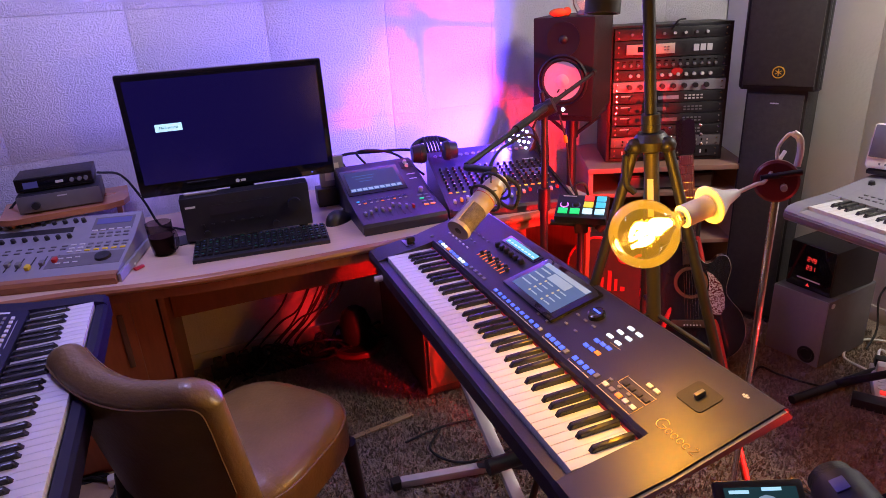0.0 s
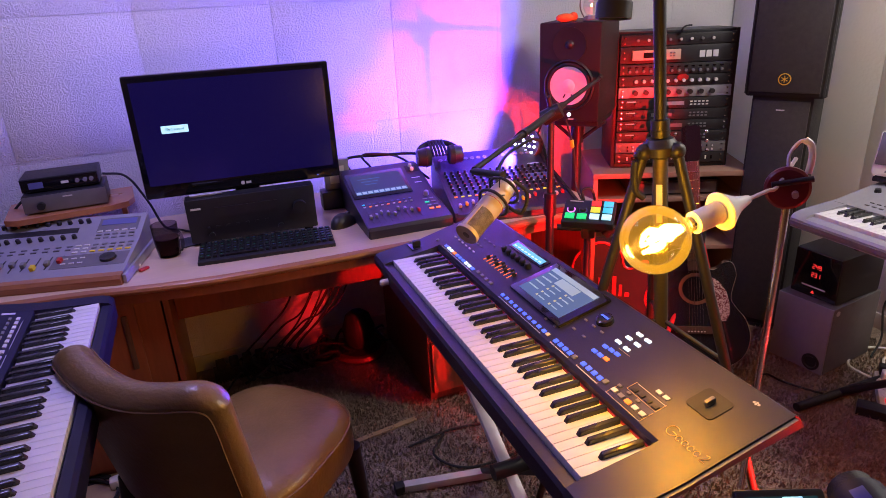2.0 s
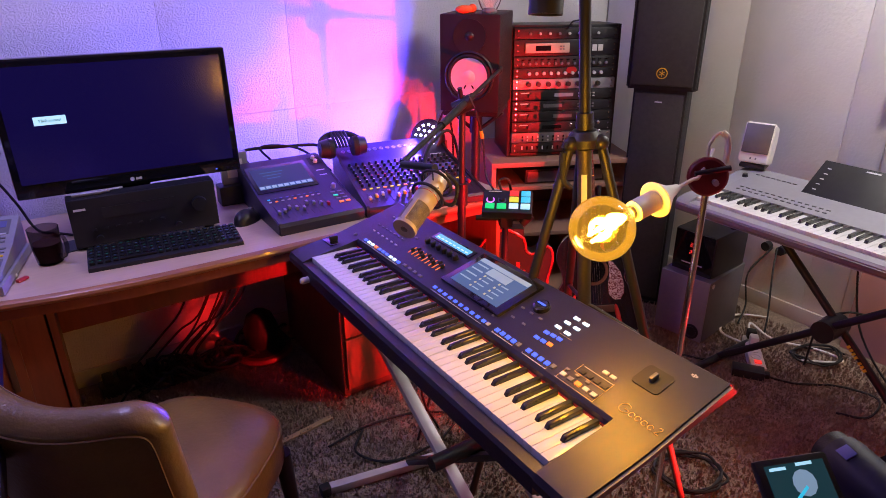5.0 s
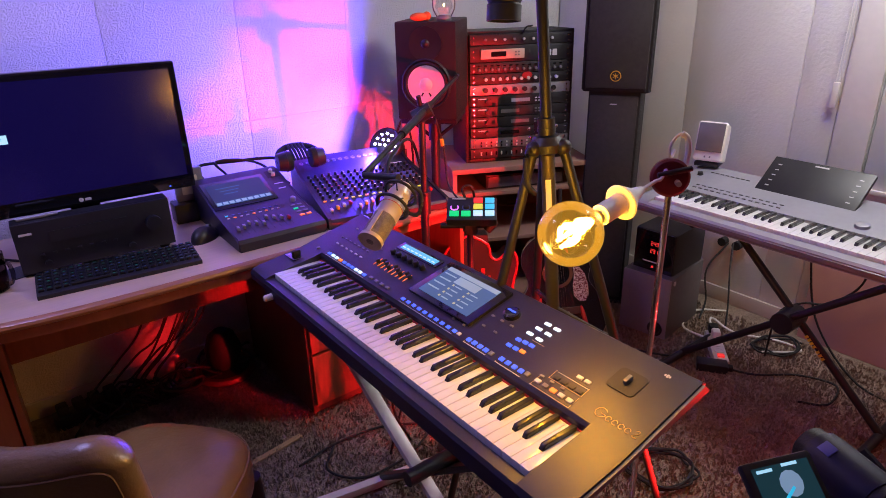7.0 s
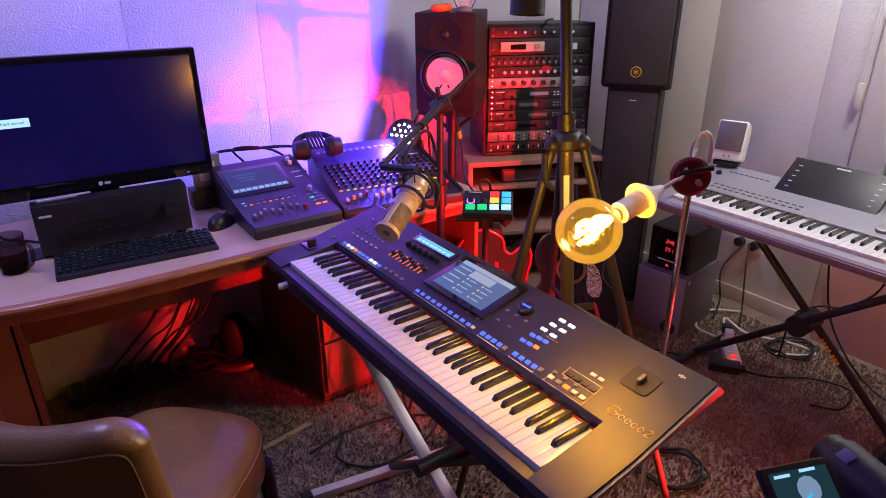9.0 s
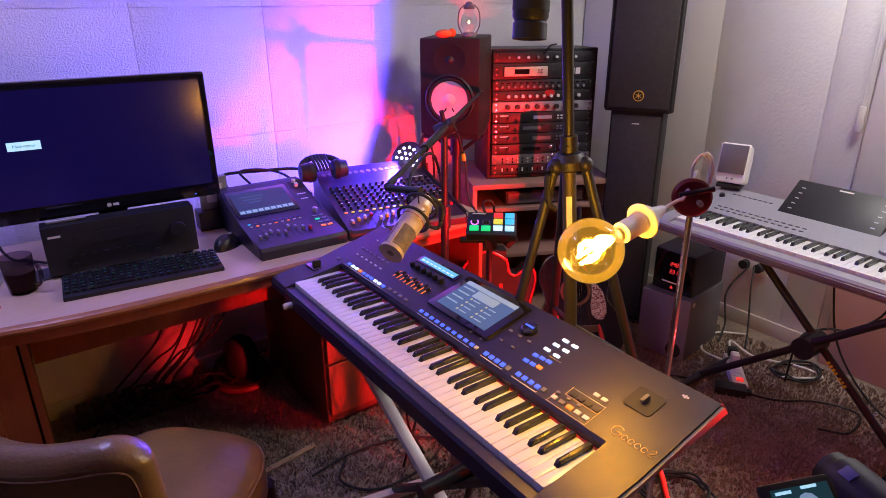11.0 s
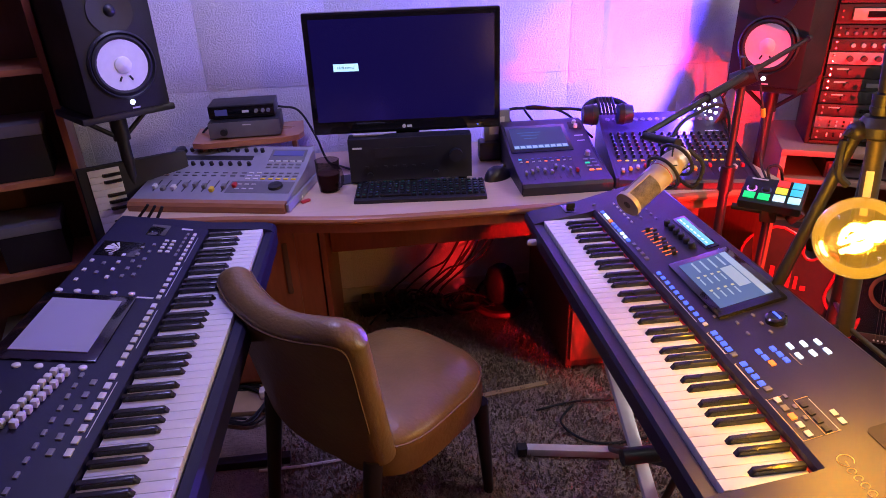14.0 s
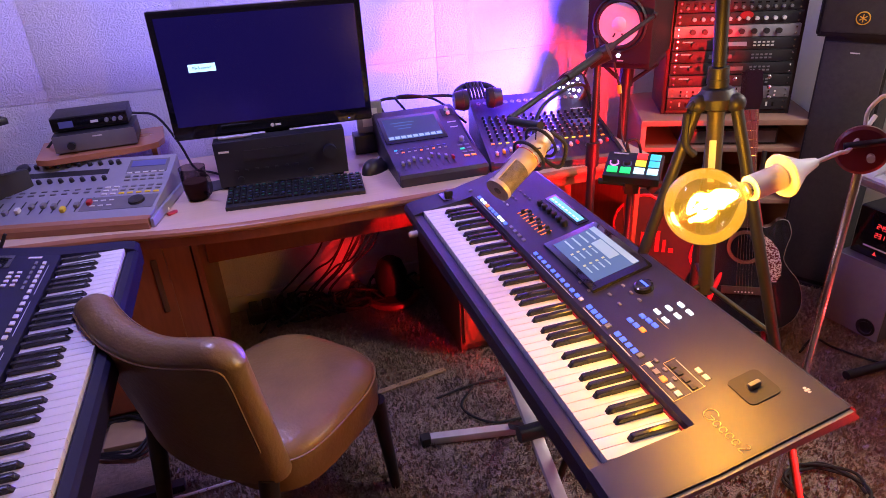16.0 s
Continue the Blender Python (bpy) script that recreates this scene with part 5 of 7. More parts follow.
def analog_mixer():
    t = thing("analog_mixer", pose(0.065, 2.545, 0.75, 0, 0, 17), "black analogue mixing desk full of knobs and lit faders", "mixer")
    w, d = 0.46, 0.50
    bm = B()
    prism(bm, [(0.0, 0.0), (-0.003, 0.025), (0.004, 0.035), (0.38, 0.105), (0.40, 0.115), (0.49, 0.150), (d, 0.14), (d, 0.0)], 0, w)
    part("body", bm, "satin", t)
    pa = Panel(0.004, 0.035, 0.07 / 0.376)
    pb = Panel(0.40, 0.115, 0.035 / 0.09)
    for x in (-0.006, w + 0.006):
        part("side_cheek", prism(B(), [(0.0, 0.0), (-0.006, 0.03), (0.004, 0.042), (0.38, 0.112), (0.49, 0.158), (d, 0.148), (d, 0.0)], x - 0.0055, x + 0.0055), "black", t)
    knob = finish(spin(B(), [(0.0065, 0), (0.0055, 0.011), (0.004, 0.0125), (0, 0.0125)], 12), "knob", "black")
    for c in range(16):
        x = 0.022 + 0.0277 * c
        for r in range(7):
            tip = ("grey", "pale", "red", "grey", "blue_print", "grey", "black")[r]
            k = part("knob", knob, "black", t, at=pa.at(x, 0.165 + 0.030 * r))
            if tip != "black":
                part("knob_cap", spin(B(), [(0.0035, 0.0126), (0.003, 0.0135), (0, 0.0135)], 8), tip, k)
        button(t, "lit_button" if c % 3 == 0 else "button", "lit_yellow" if c % 3 else "lit_orange", x, 0.140, 0.013, 0.006, pa)
        part("fader_slot", box(B(), 0.003, 0.075, 0.0008), "black", t, at=pa.at(x, 0.075, 0.0001))
        part("fader_cap", box(B(), 0.011, 0.018, 0.012, (0, 0, 0), 0.003), ("pale", "tag", "pale", "red")[c % 4], t, at=pa.at(x, 0.062 + 0.011 * ((c * 5) % 4)))
        part("jack_socket", spin(B(), [(0.009, 0), (0.009, 0.003), (0.005, 0.003), (0.004, 0.0005), (0, 0.0005)], 12), "grey", t, at=pb.at(x, 0.445))
    part("effect_field", box(B(), 0.10, 0.055, 0.001), "blue_print", t, at=pa.at(0.395, 0.255, 0.0001))
    part("lettering_bar", box(B(), 0.05, 0.007, 0.0005), "print", t, at=pa.at(0.41, 0.372, 0.0002))


def headphones():
    t = thing("headphones", pose(-0.03, 2.90, 0.90, -62, 0, 20), "black studio headphones resting on the mixers", "headphones")
    part("headband", hose(B(), [(-0.085, 0, 0.03), (-0.078, 0, 0.08), (-0.045, 0, 0.112), (0, 0, 0.122), (0.045, 0, 0.112), (0.078, 0, 0.08), (0.085, 0, 0.03)], 0.012, 10), "rubber", t)
    for s in (-1, 1):
        e = part("ear_cup", rod(B(), (s * 0.062, 0, 0.035), (s * 0.095, 0, 0.035), 0.040, 0.034, 24), "black", t)
        part("ear_pad", rod(B(), (s * 0.040, 0, 0.035), (s * 0.061, 0, 0.035), 0.038, 0.042, 24), "rubber", e)
    for k in range(5):
        part("band_rib", hose(B(), [(-0.03 + 0.014 * k, -0.014, 0.116), (-0.03 + 0.014 * k, -0.02, 0.06), (-0.03 + 0.014 * k, -0.016, 0.02)], 0.006, 6), "rubber", t)


def par_light():
    c = PAR + Vector((0.03, 0.05, -0.035))
    t = thing("par_light", Matrix.Translation(c) @ pose(0, 0, 0, 62, 0, -38), "black stage spotlight with a ring of lit blue-white diodes", "spotlight")
    part("housing", spin(B(), [(0.030, -0.10), (0.060, -0.07), (0.078, -0.02), (0.080, 0.0), (0.076, 0.004), (0.070, 0.0), (0, 0.0)], 30), "black", t)
    led = finish(spin(B(), [(0.0066, 0.0), (0.0066, 0.004), (0.004, 0.006), (0, 0.0065)], 12), "diode", "lit_led")
    for r, n in ((0.0, 1), (0.026, 6), (0.052, 12)):
        for k in range(n):
            a = 2 * math.pi * k / n
            part("diode", led, "lit_led", t, at=Matrix.Translation((r * math.cos(a), r * math.sin(a), 0.0005)))
    part("bracket", hose(B(), [(-0.086, 0, -0.03), (-0.088, -0.05, -0.05), (-0.06, -0.105, -0.06), (0, -0.112, -0.06), (0.06, -0.105, -0.06), (0.088, -0.05, -0.05), (0.086, 0, -0.03)], 0.007, 8), "black", t)
    solo("lamp_cable", hose(B(), [c + Vector((0.05, 0.03, 0.03)), c + Vector((0.09, 0.05, 0.10)), c + Vector((0.12, 0.05, 0.02)), c + Vector((0.13, 0.05, -0.15))], 0.005, 8), "rubber", "black cable behind the spotlight", "cable")


def red_lamps():
    """The stand of the two red stage lamps; the heads sit just behind their light."""
    foot = RED + Vector((0.05, -0.11, -RED.z))
    t = thing("stage_lamp_stand", Matrix.Translation(foot), "black stand with two red stage lamps", "stand")
    part("pole", rod(B(), (0, 0, 0.02), (0, 0, RED.z + 0.06), 0.011), "black", t)
    part("base", spin(B(), [(0.13, 0.0), (0.13, 0.012), (0.03, 0.026), (0, 0.026)], 28), "black", t)
    for z in (RED.z, RED_LOW.z):
        head = part("lamp_head", spin(B(), [(0.0, -0.07), (0.030, -0.07), (0.046, -0.035), (0.048, 0.0), (0.043, 0.0), (0.040, -0.012), (0, -0.012)], 28), "black", t, at=Matrix.Translation((-0.02, 0.045, z)) @ Vector((-0.42, 0.9, 0.03)).to_track_quat("Z", "Y").to_matrix().to_4x4())
        part("lens", spin(B(), [(0.039, -0.011), (0.034, -0.008), (0, -0.006)], 24), "lit_red", head, "glowing red lens")


red_lamps()
monitor()
receiver()
computer_keyboard()
mouse()
mug()
small_desk_things()
amp_stack()
amp_leads()
daw_controller()
digital_mixer()
analog_mixer()
headphones()
par_light()


# ---------------------------------------------------------------- loudspeakers and rack
def studio_monitor(m, label):
    """Origin at the middle of the front's lower edge; front faces -y."""
    t = thing("studio_monitor", m, label, "loudspeaker", "studio monitors")
    w, d, h = 0.25, 0.334, 0.39
    part("cabinet", box(B(), w, d, h, (0, d / 2, 0), 0.008), "vinyl", t)
    part("woofer_ring", spin(B(), [(0.104, 0.0), (0.104, 0.005), (0.098, 0.010), (0.093, 0.004), (0.093, 0.0)], 40), "black", t, at=pose(0, 0, 0.145, 90))
    part("woofer_surround", spin(B(), [(0.093, 0.001), (0.091, 0.007), (0.084, 0.010), (0.077, 0.006), (0.076, 0.001)], 40), "rubber", t, at=pose(0, 0, 0.145, 90))
    part("woofer_cone", spin(B(), [(0.078, 0.006), (0.055, 0.003), (0.030, 0.0015), (0.0, 0.0012)], 40), "woofer", t, "white paper cone", at=pose(0, 0, 0.145, 90))
    part("dust_cap", spin(B(), [(0.029, 0.0018), (0.025, 0.009), (0.014, 0.014), (0, 0.016)], 28), "woofer", t, at=pose(0, 0, 0.145, 90))
    for s in (-1, 1):
        part("cone_lead", rod(B(), (s * 0.012, -0.006, 0.112), (s * 0.020, -0.006, 0.098), 0.003), "black", t)
    part("tweeter_guide", spin(B(), [(0.068, 0.0), (0.068, 0.004), (0.055, 0.003), (0.030, 0.0008), (0.018, 0.0008)], 36), "black", t, at=pose(0, 0, 0.305, 90))
    part("tweeter_dome", spin(B(), [(0.018, 0.001), (0.014, 0.008), (0.007, 0.012), (0, 0.013)], 24), "black", t, at=pose(0, 0, 0.305, 90))
    part("badge_light", spin(B(), [(0.008, 0.0), (0.008, 0.002), (0, 0.0025)], 20), "lit_led", t, "glowing white badge", at=pose(0.004, 0, 0.029, 90))
    part("logo_bars", box(B(), 0.024, 0.001, 0.005, (0.012, -0.0006, 0.008)), "print", t)
    return t


def monitor_stand(name, m, h, tray):
    t = thing(name, m, "black speaker stand with a flat tray", "stand", "speaker stands")
    part("tray", box(B(), tray, 0.27, 0.022, (0, 0.16, h - 0.023), 0.006), "black", t)
    part("pole", rod(B(), (0, 0.16, 0.02), (0, 0.16, h - 0.023), 0.020), "black", t)
    part("base", box(B(), 0.26, 0.28, 0.02, (0, 0.16, 0.0), 0.004), "black", t)
    part("collar", rod(B(), (0, 0.16, h - 0.12), (0, 0.16, h - 0.03), 0.028), "black", t)
    for x in (-0.06, 0.06):
        part("arm", rod(B(), (x * 2.0, 0.16, h - 0.024), (x * 0.2, 0.16, h - 0.11), 0.008), "black", t)
    return t


right_m = pose(0.492, 3.035, 1.025, 0, 0, -20)
studio_monitor(right_m, "black studio loudspeaker with a white cone lit red")
monitor_stand("speaker_stand", pose(0.492, 3.035, 0, 0, 0, -20), 1.0235, 0.24)
left_m = pose(-1.415, 1.945, 1.085, 0, 0, 68)
studio_monitor(left_m, "black studio loudspeaker with a white cone on a tray")
monitor_stand("speaker_stand", pose(-1.415, 1.945, 0, 0, 0, 68), 1.0835, 0.30)


def rack():
    t = thing("equipment_rack", pose(0.975, 3.31, 0.75, -1.5, 0, 1), "black rack case filled with audio processors", "rack")
    w, h, d = 0.52, 0.60, 0.30
    for s in (-1, 1):
        part("side_board", box(B(), 0.016, d, h, (s * (w / 2 - 0.008), d / 2, 0), 0.002), "black", t)
        part("rack_rail", box(B(), 0.020, 0.006, h - 0.04, (s * (w / 2 - 0.027), 0.004, 0.02)), "dark_silver", t)
    part("top_board", box(B(), w - 0.034, d, 0.016, (0, d / 2, h - 0.016), 0.002), "black", t)
    part("bottom_board", box(B(), w - 0.034, d, 0.016, (0, d / 2, 0), 0.002), "black", t)
    part("back_board", box(B(), w - 0.034, 0.006, h - 0.034, (0, d - 0.003, 0.017)), "black", t)
    U = 0.0437
    rows = [("patch_unit", "black", 1), ("patch_unit", "dark_silver", 1), ("recorder_unit", "black", 1), ("effect_unit", "black", 1), ("effect_unit", "black", 1), ("synth_unit", "black", 1), ("preamp_unit", "silver", 1), ("preamp_unit", "black", 1), ("compressor_unit", "black", 1), ("wireless_unit", "black", 1.5), ("power_unit", "black", 1)]
    z = 0.022
    for i, (name, mat, u) in enumerate(rows):
        hh = U * u * 1.13
        p = part(name, box(B(), 0.484, 0.020, hh - 0.003, (0, -0.004, z), 0.0015), mat, t, at=Matrix.Translation((0, -0.004 - 0.002 * (i % 3), 0)))
        part("unit_case", box(B(), 0.43, 0.22, hh - 0.006, (0, 0.13, z + 0.001)), "black", p)
        f = -0.0145
        mid = z + hh / 2 - 0.002
        for s in (-1, 1):
            for dz in (-1, 1):
                part("rack_screw", rod(B(), (s * 0.225, f, mid + dz * 0.012), (s * 0.225, f - 0.003, mid + dz * 0.012), 0.0035, seg=8), "chrome", p)
        if i < 2:
            for r in range(2 if i == 1 else 1):
                for c in range(16):
                    part("fader_slot" if i == 0 else "jack", box(B(), 0.006, 0.004, 0.016 if i == 0 else 0.008, (-0.19 + 0.025 * c, f - 0.001, mid - 0.008 + (r - 0.5) * 0.016 * i)), "pale" if (c + i) % 2 == 0 else "gloss", p)
        elif name in ("recorder_unit", "effect_unit", "synth_unit"):
            part("display", box(B(), 0.09, 0.002, 0.016, (-0.05 + 0.05 * (i % 2), f - 0.001, mid - 0.008)), "gloss" if i == 2 else ("pale_screen" if i == 5 else "dark_silver"), p)
            for c in range(5):
                part("button", box(B(), 0.010, 0.003, 0.006, (0.075 + 0.017 * c, f - 0.0015, mid + 0.003)), "pale" if i == 5 else "grey", p)
                part("button", box(B(), 0.010, 0.003, 0.006, (0.075 + 0.017 * c, f - 0.0015, mid - 0.010)), "pale" if i == 5 else "grey", p)
            part("knob", rod(B(), (-0.16, f, mid), (-0.16, f - 0.014, mid), 0.010), "black", p)
            part("label_bars", box(B(), 0.04, 0.001, 0.005, (-0.185, f - 0.0005, mid + 0.008)), "print", p)
        elif name == "preamp_unit":
            for c in range(11 if mat == "black" else 8):
                x = -0.17 + (0.034 if mat == "black" else 0.047) * c
                part("knob", rod(B(), (x, f, mid), (x, f - 0.014, mid), 0.0075 if mat == "black" else 0.011), "pale" if mat == "black" else "black", p)
            if mat == "black":
                part("badge", spin(B(), [(0.016, 0), (0.014, 0.003), (0, 0.003)], 20, Matrix.Diagonal((1.6, 1, 1, 1))), "red", p, at=pose(0.03, f - 0.0005, mid + 0.012, 90))
        elif name == "compressor_unit":
            for c in range(14):
                part("knob", rod(B(), (-0.20 + 0.030 * c, f, mid - 0.006), (-0.20 + 0.030 * c, f - 0.012, mid - 0.006), 0.006), "grey", p)
                part("scale_bar", box(B(), 0.014, 0.001, 0.005, (-0.20 + 0.030 * c, f - 0.0005, mid + 0.008)), "gloss", p)
        elif name == "wireless_unit":
            b = part("receiver_box", box(B(), 0.205, 0.012, 0.042, (-0.09, f - 0.006, mid - 0.021), 0.002), "champagne", p, "pale metal wireless receiver")
            part("display", box(B(), 0.07, 0.002, 0.022, (-0.11, f - 0.013, mid - 0.011)), "gloss", b)
            for c in range(4):
                part("button", box(B(), 0.008, 0.003, 0.006, (-0.03 + 0.014 * (c % 2), f - 0.0135, mid - 0.008 + 0.012 * (c // 2))), "grey", b)
            for k in range(3):
                part("logo_bar", prism(B(), [(-0.001, mid - 0.016), (-0.001, mid + 0.012), (0.0, mid + 0.012), (0.0, mid - 0.016)], 0.094 + 0.028 * k, 0.116 + 0.028 * k), "print", p, at=Matrix.Translation((0, f - 0.0005, 0)))
        else:
            for c in range(8):
                part("knob", rod(B(), (-0.17 + 0.045 * c, f, mid), (-0.17 + 0.045 * c, f - 0.010, mid), 0.006), "pale" if c % 3 else "grey", p)
            part("antenna", hose(B(), [(0.0, f - 0.004, mid + 0.02), (0.015, f - 0.02, mid + 0.05), (0.05, f, mid + 0.055)], 0.004), "black", p)
        z += hh
    # cabinet below
    c = thing("low_cabinet", pose(0.975, 3.22, 0.0, 0, 0, 2), "reddish-brown open cabinet carrying the rack", "cabinet")
    part("top_board", box(B(), 0.70, 0.50, 0.025, (0, 0.24, 0.724), 0.004), "cabinet", c)
    for s in (-1, 1):
        part("side_board", box(B(), 0.022, 0.49, 0.714, (s * 0.337, 0.24, 0.01), 0.002), "cabinet", c)
    for zz in (0.03, 0.36, 0.60):
        part("shelf_board", box(B(), 0.65, 0.46, 0.02, (0, 0.25, zz), 0.002), "cabinet", c)
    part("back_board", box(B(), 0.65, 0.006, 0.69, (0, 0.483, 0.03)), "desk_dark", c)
    b = thing("document_box", pose(1.0, 3.36, 0.622, 0, 0, 3), "dark flat device stored in the cabinet", "box")
    part("case", box(B(), 0.40, 0.26, 0.07, (0, 0.05, 0), 0.004), "black", b)
    part("front_panel", box(B(), 0.38, 0.006, 0.05, (0, -0.084, 0.01), 0.001), "dark_silver", b)


rack()


def pa_stack():
    yaw = -31
    t = thing("tower_speaker", pose(1.375, 3.155, 0.0, 0, 0, yaw), "tall slim black floor loudspeaker with a cloth front", "loudspeaker")
    part("cabinet", box(B(), 0.235, 0.30, 1.06, (0, 0.17, 0.015), 0.006), "vinyl", t)
    part("grille", box(B(), 0.215, 0.014, 1.02, (0, 0.012, 0.04), 0.005), "grille", t)
    part("brand_bars", box(B(), 0.032, 0.001, 0.005, (0.0, 0.0042, 1.02)), "print", t)
    part("plinth", box(B(), 0.25, 0.32, 0.015, (0, 0.17, 0.0), 0.003), "black", t)
    t = thing("stage_speaker", pose(1.375, 3.150, 1.0765, 0, 0, yaw), "black stage loudspeaker with a gold round badge", "loudspeaker")
    bm = B()
    out = [(-0.155, 0.02), (-0.14, 0.0), (0.14, 0.0), (0.155, 0.02), (0.155, 0.06), (0.115, 0.30), (-0.115, 0.30), (-0.155, 0.06)]
    slab(bm, out, 0.0, 0.56)
    bmesh.ops.bevel(bm, geom=bm.edges[:], offset=0.008, segments=2, affect="EDGES")
    part("cabinet", bm, "vinyl", t)
    part("grille", box(B(), 0.268, 0.014, 0.52, (0, -0.001, 0.02), 0.006), "grille", t)
    part("badge", spin(B(), [(0.024, 0), (0.024, 0.003), (0.0200, 0.003), (0.0200, 0.0)], 28), "gold", t, "gold ring badge", at=pose(0.0, -0.0085, 0.075, 90))
    part("badge_field", spin(B(), [(0.0202, 0.0005), (0.0202, 0.0034), (0, 0.0034)], 24), "black", t, at=pose(0.0, -0.0085, 0.075, 90))
    for k in range(3):
        part("badge_spoke", box(B(), 0.028, 0.001, 0.0030, (0, 0, -0.0015)), "gold", t, at=pose(0.0, -0.0122, 0.075, 0, 60 * k + 30))


pa_stack()


def bass_and_ups():
    t = thing("subwoofer", pose(1.45, 2.807, 0.0, 0, 0, -54), "silver-grey subwoofer box with a round port", "subwoofer")
    part("cabinet", box(B(), 0.235, 0.33, 0.30, (0, 0.17, 0.012), 0.004), "dark_silver", t)
    part("front_panel", box(B(), 0.232, 0.008, 0.30, (0, 0.002, 0.012), 0.003), "silver", t)
    part("port", spin(B(), [(0.036, 0), (0.036, 0.004), (0.027, 0.006), (0.023, 0.001), (0, 0.0005)], 28), "black", t, at=pose(0.065, -0.002, 0.055, 90))
    for s in (-1, 1):
        for y in (0.03, 0.30):
            part("foot", rod(B(), (s * 0.09, y, 0), (s * 0.09, y, 0.013), 0.013), "rubber", t)
    part("corner_plug", rod(B(), (0.1175, 0.03, 0.29), (0.1205, 0.03, 0.29), 0.011), "pale", t)
    t = thing("voltage_regulator", pose(1.475, 2.825, 0.3125, 0, 0, -57), "black voltage regulator with red glowing digits", "regulator")
    part("case", box(B(), 0.20, 0.28, 0.20, (0, 0.15, 0.0), 0.012), "black", t)
    part("front_panel", box(B(), 0.19, 0.006, 0.19, (0, 0.008, 0.005), 0.002), "gloss", t)
    seg = {"2": "abged", "4": "fgbc", "9": "abcdfg", "3": "abgcd", "1": "bc"}
    def digit(ch, x, z, s=0.0085):
        place = {"a": (0, 2 * s, s, 0), "g": (0, s, s, 0), "d": (0, 0, s, 0), "b": (s / 2, 1.5 * s, 0, s), "c": (s / 2, 0.5 * s, 0, s), "f": (-s / 2, 1.5 * s, 0, s), "e": (-s / 2, 0.5 * s, 0, s)}
        bm = B()
        for k in seg[ch]:
            dx, dz, w_, h_ = place[k]
            box(bm, max(w_, 0.0022), 0.001, max(h_, 0.0022), (x + dx, 0, z + dz - max(h_, 0.0022) / 2))
        part("lit_digit", bm, "lit_red", t, at=Matrix.Translation((0, 0.0042, 0)), smooth=False)
    for i, ch in enumerate("249"):
        digit(ch, -0.012 + 0.0135 * i, 0.128)
    for i, ch in enumerate("231"):
        digit(ch, -0.012 + 0.0135 * i, 0.092)
    part("label_bar", box(B(), 0.10, 0.001, 0.006, (0.0, 0.0045, 0.045)), "print", t)
    part("warning_mark", slab(B(), [(-0.008, 0), (0.008, 0), (0, 0.014)], 0, 0.001), "lit_red", t, at=pose(0, 0.0046, 0.02, 90))


bass_and_ups()


def satellite():
    t = thing("satellite_speaker", pose(1.648, 2.775, 0.817, 0, 0, -45), "small silver tilted satellite loudspeaker on the keyboard", "loudspeaker")
    part("foot", box(B(), 0.10, 0.09, 0.018, (0, 0.02, 0), 0.006), "black", t)
    tilt = pose(0, 0, 0.018, -14)
    bm = B()
    prism(bm, [(-0.03, 0.0), (-0.03, 0.155), (-0.02, 0.165), (0.04, 0.155), (0.062, 0.10), (0.055, 0.0)], -0.058, 0.058)
    bmesh.ops.bevel(bm, geom=bm.edges[:], offset=0.006, segments=2, affect="EDGES")
    part("body", bm, "white", t, at=tilt)
    part("grille", box(B(), 0.104, 0.006, 0.118, (0, -0.033, 0.040), 0.003), "dark_silver", t, at=tilt)
    for x in (-0.01, 0.01):
        part("control", box(B(), 0.006, 0.002, 0.008, (x, -0.0315, 0.014)), "grey", t, at=tilt)


satellite()


